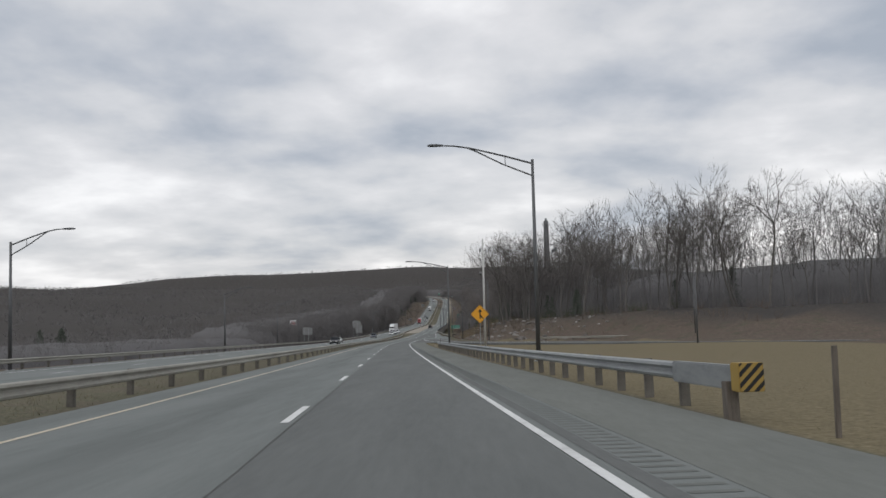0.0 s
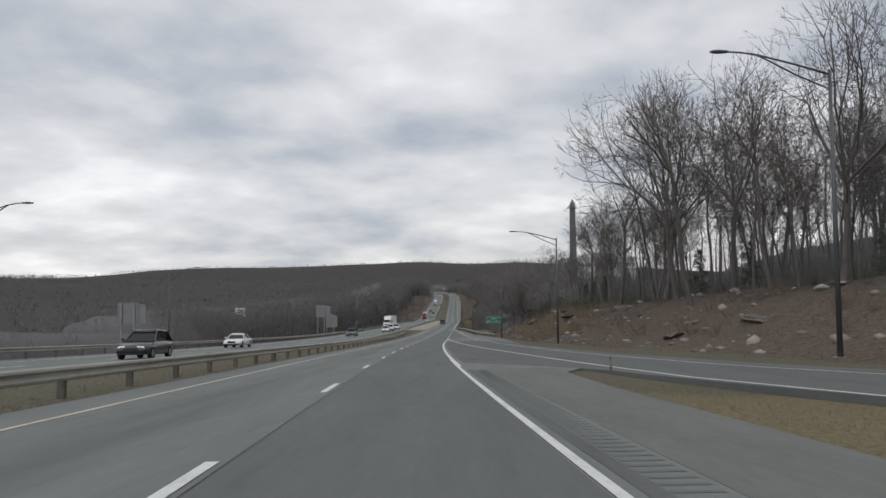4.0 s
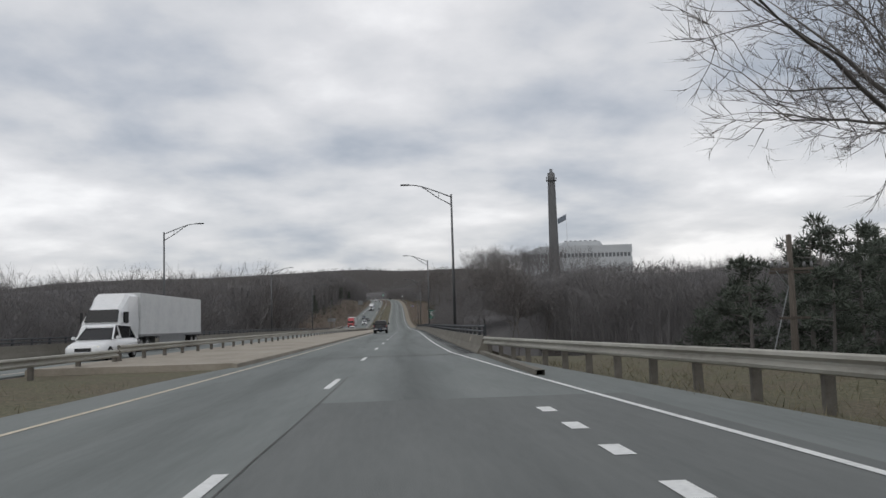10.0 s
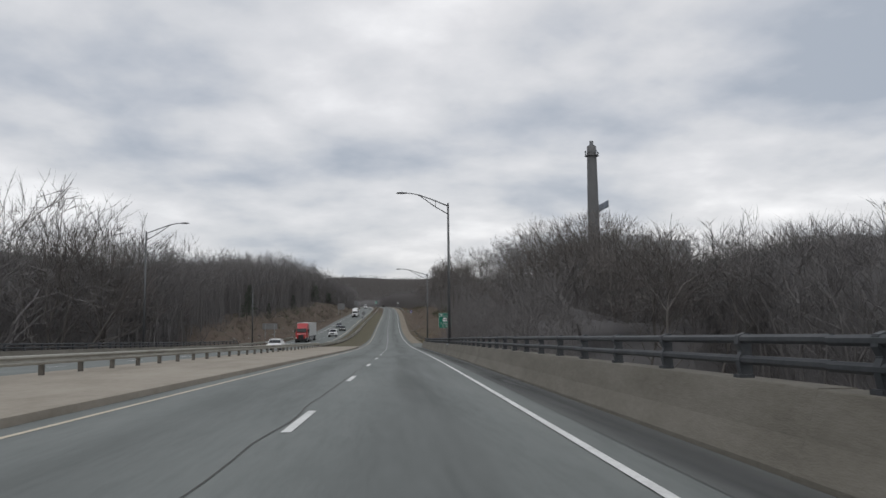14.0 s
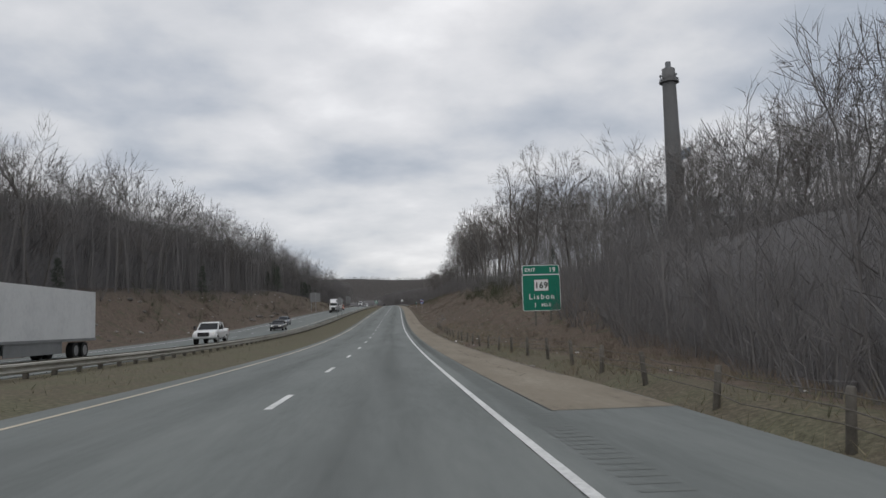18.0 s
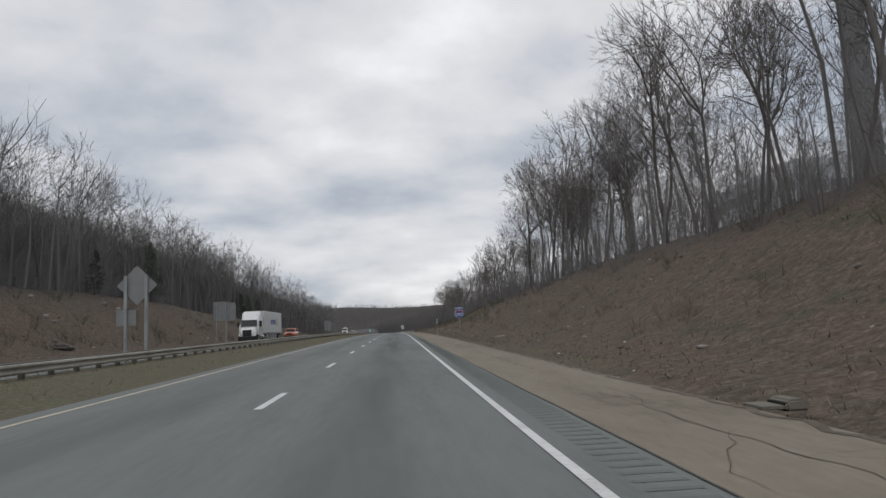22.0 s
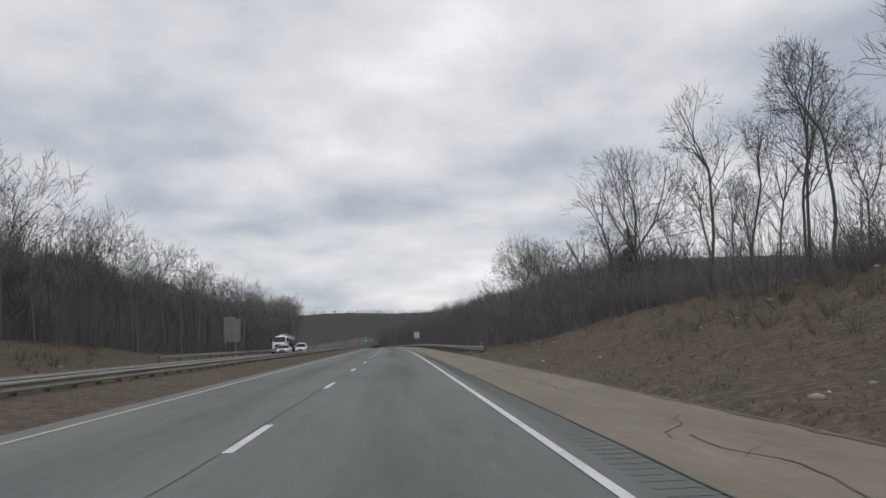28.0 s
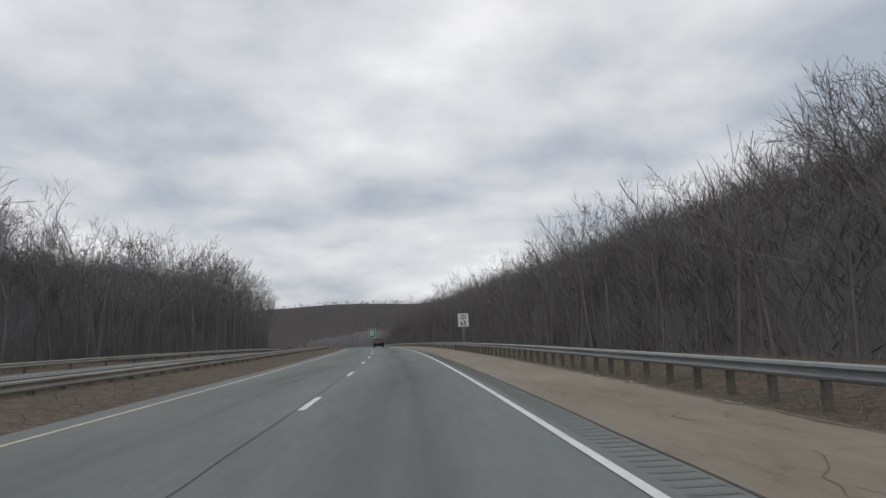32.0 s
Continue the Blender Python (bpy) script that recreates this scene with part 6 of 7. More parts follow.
s, l = 1155.0, 13.1
e = thing("speed_sign", "white speed limit 65 sign behind the guardrail", "road sign", at=upright(s, l, 3.45))
plate("panel", 1.5, 1.85, 0.08, -0.01, 0.01, M_SIGNWHITE, e)
part("legend", words("SPEED", 0.26, M_SIGNBLACK), e, m=pose(0, -0.016, 0.5))
part("legend", words("LIMIT", 0.26, M_SIGNBLACK), e, m=pose(0, -0.016, 0.12))
part("legend", words("65", 0.66, M_SIGNBLACK), e, m=pose(0, -0.016, -0.75))
sign_posts(e, (0.0,), 0.7, 3.45 - land(s, l), 0.04)

s, l = 1322.0, 9.8
e = thing("guide_sign", "small distant green guide sign at the bend", "road sign", at=upright(s, l, 5.0))
plate("border", 2.6, 3.0, 0.15, -0.012, 0.02, M_SIGNWHITE, e)
plate("panel", 2.45, 2.85, 0.12, -0.018, -0.008, M_GREEN, e)
for z, w in ((0.7, 1.3), (0.0, 1.8), (-0.7, 1.5)):
    plate("text_bar", w, 0.3, 0.03, -0.024, -0.014, M_SIGNWHITE, e, z=z)
sign_posts(e, (-0.8, 0.8), 1.0, 5.0 - land(s, l), 0.07)


def sign_back(s, l, z, w, h, label, diamond=False, step=0.0, posts=(-0.3, 0.3)):
    e = thing("sign_back", label, "road sign", "signs for oncoming traffic", upright(s, l, z))
    if diamond:
        part("panel", Shape().prism([(w * x, w * q) for x, q in ((0.7, 0), (0, 0.7), (-0.7, 0), (0, -0.7))], -0.01, 0.01).mesh("panel", M_ALU), e)
        part("lower_panel", Shape().box(-0.95, -0.05, -0.01, 0.01, -0.7 * w - 0.95, -0.7 * w - 0.2).mesh("lower_panel", M_ALU), e)
    else:
        part("panel", Shape().box(-w / 2, w / 2, -0.02, 0.02, -h / 2, h / 2).mesh("panel", M_ALU, bevel=0.02), e)
        if step:
            part("side_panel", Shape().box(w / 2 + 0.02, w / 2 + step, -0.02, 0.02, -h / 2, h * 0.42).mesh("side_panel", M_ALU, bevel=0.02), e)
    for x in posts:
        part("post", Shape().box(x * w - 0.07, x * w + 0.07, -0.16, -0.03, -(z - land(s, l)) - 0.3, h * 0.45).mesh("post", M_STEEL, bevel=0.01), e)
    return e


sign_back(1049.0, -25.0, 4.35, 2.0, 4.2, "grey unpainted back of a tall double road sign", step=0.8, posts=(-0.32, 0.5))
sign_back(756.0, -9.7, 3.65, 1.32, 1.0, "grey back of a diamond warning sign", diamond=True, posts=(-0.37, 0.34))
sign_back(326.3, -27.4, 3.2, 1.9, 3.4, "grey unpainted back of a road sign", step=1.0, posts=(-0.35, 0.5))
sign_back(626.0, -25.5, 3.3, 3.2, 1.3, "grey unpainted back of a wide road sign")
sign_back(199.0, -24.2, 3.3, 1.9, 1.9, "grey unpainted back of a road sign", step=0.6)
sign_back(299.0, -24.5, 5.4, 2.3, 2.6, "grey unpainted back of a road sign", step=0.9)
sign_back(840.0, -24.5, 4.8, 2.4, 3.0, "grey unpainted back of a road sign", step=1.0)
sign_back(352.0, -24.0, 2.4, 0.8, 0.5, "small pale sign back on posts")

for s, l, z, w, mat, text in ((391.0, -69.4, 5.4, 3.4, M_SIGNWHITE, "square white roadside board on two posts"), (396.0, -80.0, 0.6, 2.8, M_SIGNRED, "square red roadside board on two posts")):
    e = thing("roadside_board", text, "sign board", "boards across the valley", upright(s, l, z))
    plate("panel", w, w, 0.06, -0.05, 0.05, mat, e)
    for q, k in ((0.8, 0.6), (0.1, 0.75), (-0.6, 0.5)):
        plate("text_bar", w * k, 0.35, 0.03, -0.07, -0.045, M_SIGNRED if mat is M_SIGNWHITE else M_SIGNWHITE, e, z=q)
    sign_posts(e, (-0.9, 0.9), w / 2, z - land(s, l), 0.1, M_WOOD)

# ---------------------------------------------------------------- cable fence, drains, delineators
FENCE = tabf([(572, 6.3), (590, 7.2), (602, 7.9), (615, 8.4), (640, 8.1), (690, 8.1)])
e = thing("cable_fence", "low cable fence on leaning weathered wooden posts", "fence", at=upright(595, FENCE(595), 0))
inv = e.matrix_world.inverted()
fence_post = Shape().tube([(0, 0, -0.5), (0, 0, 0.4), (0, 0, 0.78), (0, 0, 0.8)], [0.068, 0.064, 0.06, 0.04], 9).mesh("post", M_POST, True)
fence_s = [573.4 + 4.4 * i for i in range(27)]
tops = []
for s in fence_s:
    g = land(s, FENCE(s))
    tops.append(g)
    part("post", fence_post, e, m=inv @ upright(s, FENCE(s), g) @ pose(0, 0, 0, rnd.gauss(0, 4), rnd.gauss(0, 4), 0))
for h in (0.36, 0.55, 0.72):
    pts = []
    for i, s in enumerate(fence_s):
        pts.append(inv @ on_road(s, FENCE(s) - 0.09, tops[i] + h))
        if i + 1 < len(fence_s):
            u = s + 3.05
            pts.append(inv @ on_road(u, FENCE(u) - 0.09, (tops[i] + tops[i + 1]) / 2 + h - rnd.uniform(0.02, 0.09)))
    part("cable", Shape().tube(pts, 0.01, 5, caps=False).mesh("cable", M_POST), e)


def drain(s, l, label, k=1.0, hood=M_CONCRETE_LIGHT):
    e = thing("drain_inlet", label, "drain", "roadside drains", at_road(s, l, 0.0) @ Matrix.Diagonal((k, k, k, 1)))
    part("hood", Shape().prism([(-0.16, -0.1), (-0.18, 0.03), (-0.12, 0.1), (0.16, 0.11), (0.25, 0.03), (0.25, -0.1)], -0.36, 0.36).mesh("hood", hood, bevel=0.04), e, "chipped pale concrete hood")
    part("mouth", Shape().box(-0.19, -0.12, -0.28, 0.28, -0.09, 0.05).mesh("mouth", M_SIGNBLACK), e, "dark open mouth")
    part("apron", Shape().box(-0.6, -0.2, -0.36, 0.36, -0.05, 0.012).mesh("apron", M_CONCRETE, bevel=0.01), e)


drain(105.8, 6.9, "broken concrete drain inlet at the shoulder's edge")
drain(729.2, 7.25, "concrete drain inlet half buried in leaves", 0.75, M_CONCRETE)
grate = thing("drain_grate", "worn steel drain grate in the joining lane", "drain", "roadside drains", at_road(233.5, 4.45, 0.0))
part("frame", Shape().box(-0.52, 0.52, -0.4, 0.4, -0.05, 0.014).mesh("frame", M_ASPHALT_DARK, bevel=0.005), grate)
bar = Shape().box(-0.44, 0.44, -0.025, 0.025, 0.0, 0.02).mesh("bar", M_STEEL)
for i in range(7):
    part("bar", bar, grate, m=pose(0, -0.3 + 0.1 * i, 0))
for s, l, h, mat, text in ((9.0, 7.05, 1.1, M_WOOD, "brown weathered roadside marker post"), (155.5, 8.35, 0.55, M_POST, "short bent dark marker post"), (91.0, 7.0, 1.1, M_WOOD, "brown weathered roadside marker post"), (112, 22.5, 1.9, M_POST, "thin dark marker post with a small plate"), (985.5, 9.4, 0.9, M_SIGNWHITE, "white plastic delineator post")):
    e = thing("marker_post", text, "post", at=upright(s, l, land(s, l)))
    part("post", Shape().box(-0.03, 0.03, -0.025, 0.025, -0.3, h).mesh("post", mat, bevel=0.006), e)
    if mat is M_WOOD:
        continue
    part("plate", Shape().box(-0.05, 0.05, -0.042, -0.03, h - 0.3, h - 0.06).mesh("plate", M_ALU, bevel=0.004), e)

# pole beside the hill
s, l = 360.5, 20.0
h = 5.0 - land(s, l)
e = thing("utility_pole", "weathered wooden utility pole with two crossarms", "pole", at=upright(s, l, land(s, l)))
part("pole", Shape().tube([(0, 0, -0.4), (0, 0, h / 2), (0, 0, h)], [0.19, 0.16, 0.12], 10).mesh("pole", M_WOOD, True), e)
for z, w in ((h - 1.7, 1.05), (h - 1.85, 1.0), (h - 4.0, 0.75)):
    part("crossarm", Shape().box(-w, w, 0.1 if w == 1.0 else -0.16, 0.16 if w == 1.0 else -0.1, z, z + 0.12).mesh("crossarm", M_WOOD, bevel=0.01), e)
for x in (-0.95, -0.55, -0.2, 0.6, 0.95):
    part("insulator", Shape().tube([(x, -0.13, h - 1.58), (x, -0.13, h - 1.48), (x, -0.13, h - 1.3)], [0.04, 0.075, 0.05], 8).mesh("insulator", M_ALU, True), e)
part("brace", Shape().tube([(-0.7, 0, h - 1.75), (-0.1, 0, h - 2.6)], 0.025, 6).mesh("brace", M_STEEL), e)
part("guy_wire", Shape().tube([(0, 0, h - 2.0), (-1.6, 0, h - 7.5)], 0.03, 5).mesh("guy_wire", M_STEEL), e)
part("marker_sleeve", Shape().tube([(-0.3, -0.25, h - 8.2), (-0.3, -0.25, h - 6.0)], 0.05, 6).mesh("marker_sleeve", M_SIGNWHITE), e)
for s, l, h in ((76, 32, 6.5), (92, 38, 6.5)):
    e = thing("lamp_post", "slim grey pole beside the slip road", "pole", "poles by the slip road", upright(s, l, land(s, l)))
    part("pole", Shape().tube([(0, 0, -0.3), (0, 0, h)], [0.09, 0.06], 8).mesh("pole", M_POLE, True), e)
    part("base_plate", Shape().box(-0.16, 0.16, -0.16, 0.16, -0.1, 0.06).mesh("base_plate", M_CONCRETE, bevel=0.01), e)

# ---------------------------------------------------------------- the plant on the hill
M_STACK = material("stack_concrete", [(0.115, 0.117, 0.12), (0.155, 0.157, 0.16)], scale=0.15, rough=0.85, stretch=(1, 1, 0.4))
M_PLANT = material("pale_plant_cladding", [(0.42, 0.44, 0.46), (0.52, 0.54, 0.55)], scale=0.1, rough=0.6)
M_PLANT_DARK = material("dark_plant_louvres", [(0.14, 0.15, 0.16), (0.2, 0.21, 0.22)], scale=0.3, rough=0.7)
s, l = 895.5, 119.1
e = thing("chimney", "tall grey concrete chimney with a gallery near its top", "chimney", at=upright(s, l, -5.7))
g = land(s, l) + 5.7
part("shaft", Shape().tube([(0, 0, g - 1), (0, 0, 50), (0, 0, 98.5), (0, 0, 102.5)], [4.2, 3.5, 2.75, 2.7], 20).mesh("shaft", M_STACK, True), e)
part("cap", Shape().tube([(0, 0, 102.4), (0, 0, 103.0)], 1.9, 16).tube([(0, 0, 103), (0, 0, 105.6)], 1.15, 12).mesh("cap", M_PLANT_DARK), e)
ring = Shape()
for z0, z1, r0, r1 in ((96.6, 97.0, 2.6, 4.1), (98.0, 98.12, 3.95, 4.1)):
    n = 24
    vs = [(r * math.cos(a), r * math.sin(a), z) for z in (z0, z1) for r in (r0, r1) for a in [2 * math.pi * i / n for i in range(n)]]
    fs = []
    for i in range(n):
        j = (i + 1) % n
        fs += [(i, j, n + j, n + i), (2 * n + i, 3 * n + i, 3 * n + j, 2 * n + j), (n + i, n + j, 3 * n + j, 3 * n + i), (i, 2 * n + i, 2 * n + j, j)]
    ring.add(vs, fs)
part("gallery", ring.mesh("gallery", M_STACK), e)
for a in range(0, 360, 90):
    x, y = 4.3 * math.cos(math.radians(a + 20)), 4.3 * math.sin(math.radians(a + 20))
    part("beacon", Shape().tube([(x, y, 97.0), (x, y, 99.6)], 0.16, 6).box(x - 0.4, x + 0.4, y - 0.4, y + 0.4, 98.6, 99.4).mesh("beacon", M_PLANT_DARK), e)

e = thing("plant_building", "long pale industrial building with a dark louvred band", "building", at=upright(918.0, 146.0, -4.0))
part("wall", Shape().box(-40, 40, 0, 46, 22, 37.2).mesh("wall", M_PLANT), e)
part("upper_wall", Shape().prism([(-40, 40.4), (-40, 43.5), (-33, 46.3), (40, 46.6), (40, 40.4)], 0, 46).mesh("upper_wall", M_PLANT), e)
part("louvre_band", Shape().box(-39.6, 39.6, 0.4, 45.6, 37.2, 40.4).mesh("louvre_band", M_PLANT_DARK), e)
pier = Shape().box(-0.45, 0.45, -0.12, 0.42, 37.2, 40.4).mesh("pier", M_PLANT)
for i in range(27):
    part("pier", pier, e, m=pose(-39 + 3 * i, 0, 0))
part("roof_house", Shape().prism([(-16, 46.3), (-11, 50.6), (17, 50.6), (20, 46.3)], 10, 36).mesh("roof_house", M_PLANT), e)
for i in range(7):
    part("roof_fan", Shape().tube([(-9 + 4 * i, 16, 50.5), (-9 + 4 * i, 16, 51.6)], 1.1, 10).mesh("roof_fan", M_PLANT_DARK), e)

e = thing("flagpole", "pale flagpole with a drooping flag", "flagpole", at=upright(911.0, 133.0, -4.0))
part("pole", Shape().tube([(0, 0, 45), (0, 0, 71.5)], [0.2, 0.1], 8).mesh("pole", M_SIGNWHITE, True), e)
flag = Shape()
for i in range(9):
    for k in range(5):
        flag.v.append(Vector((-0.85 * i, 0.5 * math.sin(i * 0.9), 71.0 - 0.45 * i - 1.1 * k)))
for i in range(8):
    for k in range(4):
        flag.f.append((5 * i + k, 5 * i + k + 1, 5 * i + k + 6, 5 * i + k + 5))
fm = mesh_of("flag", flag.v, flag.f, plain("flag_cloth", (0.2, 0.23, 0.27), 0.8), True)
fl = part("flag", fm, e, "dark drooping cloth flag")
sol = fl.modifiers.new("cloth", "SOLIDIFY")
sol.thickness = 0.04

# ---------------------------------------------------------------- vehicles
M_TYRE = material("tyre_rubber", [(0.012, 0.012, 0.012), (0.022, 0.022, 0.022)], scale=8, rough=0.85)
M_RIM = plain("alloy_rim", (0.32, 0.32, 0.33), 0.35, 0.7)
M_GLASS = plain("tinted_glass", (0.01, 0.011, 0.013), 0.14, 0.0, 0.35)
M_TRIM = plain("black_trim", (0.018, 0.018, 0.02), 0.6)
M_CHROME = plain("dull_chrome", (0.42, 0.42, 0.43), 0.25, 0.9)
M_TAIL = plain("tail_lamp_red", (0.2, 0.012, 0.018), 0.3, emit=0.04)
M_TAILCLEAR = plain("tail_lamp_clear", (0.4, 0.28, 0.27), 0.3)
M_HEADLAMP = plain("headlamp", (0.85, 0.85, 0.8), 0.2, emit=0.15)
M_PLATE = plain("number_plate", (0.17, 0.22, 0.3), 0.5)


def paint(name, col, rough=0.3):
    m = plain(name, col, rough, 0.0, 0.5)
    b = m.node_tree.nodes["Principled BSDF"]
    b.inputs["Coat Weight"].default_value = 0.6
    b.inputs["Coat Roughness"].default_value = 0.08
    return m


P_CHARCOAL, P_WHITE, P_BLACK = paint("charcoal_paint", (0.022, 0.023, 0.027), 0.4), paint("white_paint", (0.72, 0.73, 0.74)), paint("black_paint", (0.012, 0.013, 0.016))
P_SILVER, P_RED, P_BLUE, P_ORANGE = paint("silver_paint", (0.42, 0.43, 0.44)), paint("red_paint", (0.4, 0.03, 0.03)), paint("blue_grey_paint", (0.06, 0.075, 0.1)), paint("orange_paint", (0.5, 0.12, 0.05))


def loft(rings):
    """A skin over rings of equal numbers of points, closed at both ends."""
    sh = Shape()
    n = len(rings[0])
    fs = [(i * n + k, i * n + (k + 1) % n, (i + 1) * n + (k + 1) % n, (i + 1) * n + k) for i in range(len(rings) - 1) for k in range(n)]
    fs += [tuple(range(n)), tuple((len(rings) - 1) * n + k for k in range(n))]
    return sh.add([p for r in rings for p in r], fs)


def ring_at(y, w_low, z_low, w_mid, z_mid, w_top, z_top):
    """A car's cross-section: sill, waist and top, with rounded shoulders."""
    half = [(w_low * 0.9, z_low), (w_low, z_low + 0.08), (w_mid, (z_low + z_mid) / 2), (w_mid * 0.985, z_mid), (w_top, z_top - 0.05), (w_top * 0.86, z_top)]
    return [(x, y, z) for x, z in half] + [(-x, y, z) for x, z in half[::-1]]


def wheels(e, axles, track, radius, width, m_rim=None):
    for y in axles:
        for side in (-1, 1):
            x = side * track
            w = part("wheel", Shape().tube([(x - side * 0.5 * width, y, radius), (x - side * 0.44 * width, y, radius), (x + side * 0.44 * width, y, radius), (x + side * 0.5 * width, y, radius)], [radius * 0.93, radius, radius, radius * 0.93], 20).mesh("wheel", M_TYRE, False), e, "black rubber tyre")
            rim = Shape().tube([(x + side * 0.42 * width, y, radius), (x + side * 0.52 * width, y, radius)], [radius * 0.64, radius * 0.6], 16)
            part("rim", rim.mesh("rim", m_rim or M_RIM), w, "pale wheel rim")


def car(m, body_paint, label, kind="suv", front_lights=True, category="car"):
    """A parked-still car that faces +y of its pose."""
    e = thing("car", label, category, "vehicles on the far carriageway", m)
    L, W, H, waist = {"suv": (4.6, 0.93, 1.68, 1.02), "sedan": (4.8, 0.92, 1.45, 0.95), "van": (5.1, 0.99, 1.78, 1.05)}[kind]
    f, r = L / 2, -L / 2
    hood = waist - 0.02
    rings = [ring_at(r, W * 0.86, 0.42, W * 0.9, 0.75, W * 0.86, waist - 0.02), ring_at(r + 0.25, W * 0.97, 0.3, W, 0.8, W * 0.93, waist + 0.02), ring_at(r + 1.2, W, 0.26, W, 0.8, W * 0.94, waist + 0.02), ring_at(f - 1.6, W, 0.26, W, 0.8, W * 0.93, waist), ring_at(f - 0.9, W, 0.26, W, 0.78, W * 0.88, hood - 0.06), ring_at(f - 0.25, W * 0.96, 0.28, W * 0.96, 0.66, W * 0.82, hood - 0.2), ring_at(f, W * 0.78, 0.36, W * 0.82, 0.58, W * 0.7, hood - 0.34)]
    part("body", loft(rings).mesh("body", body_paint, True), e)
    back = r + (0.25 if kind != "sedan" else 0.85)
    c = [(back, waist), (back + (0.35 if kind != "sedan" else 0.75), H - 0.08), (0.0, H - 0.02), (f - 2.15, H - 0.12), (f - 1.35, waist)]
    gl = []
    for y, z in c:
        wt = W * (0.9 if z <= waist + 0.01 else 0.74)
        gl.append([(wt, y, waist - 0.02), (wt, y, z - 0.02), (wt * 0.9, y, z), (-wt * 0.9, y, z), (-wt, y, z - 0.02), (-wt, y, waist - 0.02)])
    part("cabin_glass", loft(gl).mesh("cabin_glass", M_GLASS), e, "dark tinted windows")
    part("roof", loft([[(W * 0.7, y, H - 0.07 - d), (W * 0.62, y, H + 0.02 - d), (-W * 0.62, y, H + 0.02 - d), (-W * 0.7, y, H - 0.07 - d)] for y, d in ((c[1][0], 0.06), (0.0, 0.0), (c[3][0] + 0.1, 0.1))]).mesh("roof", body_paint, True), e)
    for side in (-1, 1):
        for y0, y1 in ((c[1][0] + 0.1, c[0][0]), (0.1, 0.0), (c[3][0], c[4][0])):
            part("pillar", Shape().tube([(side * W * 0.92, y1, waist - 0.02), (side * W * 0.73, y0, H - 0.07)], 0.045, 6).mesh("pillar", body_paint), e)
        part("headlamp", Shape().box(side * W * 0.56 - 0.2, side * W * 0.56 + 0.2, f - 0.22, f - 0.04, 0.6, 0.74).mesh("headlamp", M_HEADLAMP if front_lights else M_RIM, bevel=0.03), e)
        part("tail_lamp", Shape().box(side * W * 0.78 - 0.1, side * W * 0.78 + 0.1, r - 0.02, r + 0.2, 0.75, 1.0).mesh("tail_lamp", M_TAIL, bevel=0.02), e)
        part("mirror", Shape().box(side * (W + 0.02), side * (W + 0.02) + side * 0.2, f - 1.62, f - 1.5, waist, waist + 0.16).mesh("mirror", body_paint, bevel=0.03), e)
    part("grille", Shape().box(-0.42, 0.42, f - 0.1, f + 0.012, 0.45, 0.66).mesh("grille", M_TRIM, bevel=0.02), e)
    part("bumper", Shape().box(-W * 0.8, W * 0.8, f - 0.2, f + 0.02, 0.26, 0.42).mesh("bumper", M_TRIM, bevel=0.03), e)
    wheels(e, (r + 0.85, f - 0.9), W - 0.1, 0.35, 0.22)
    return e


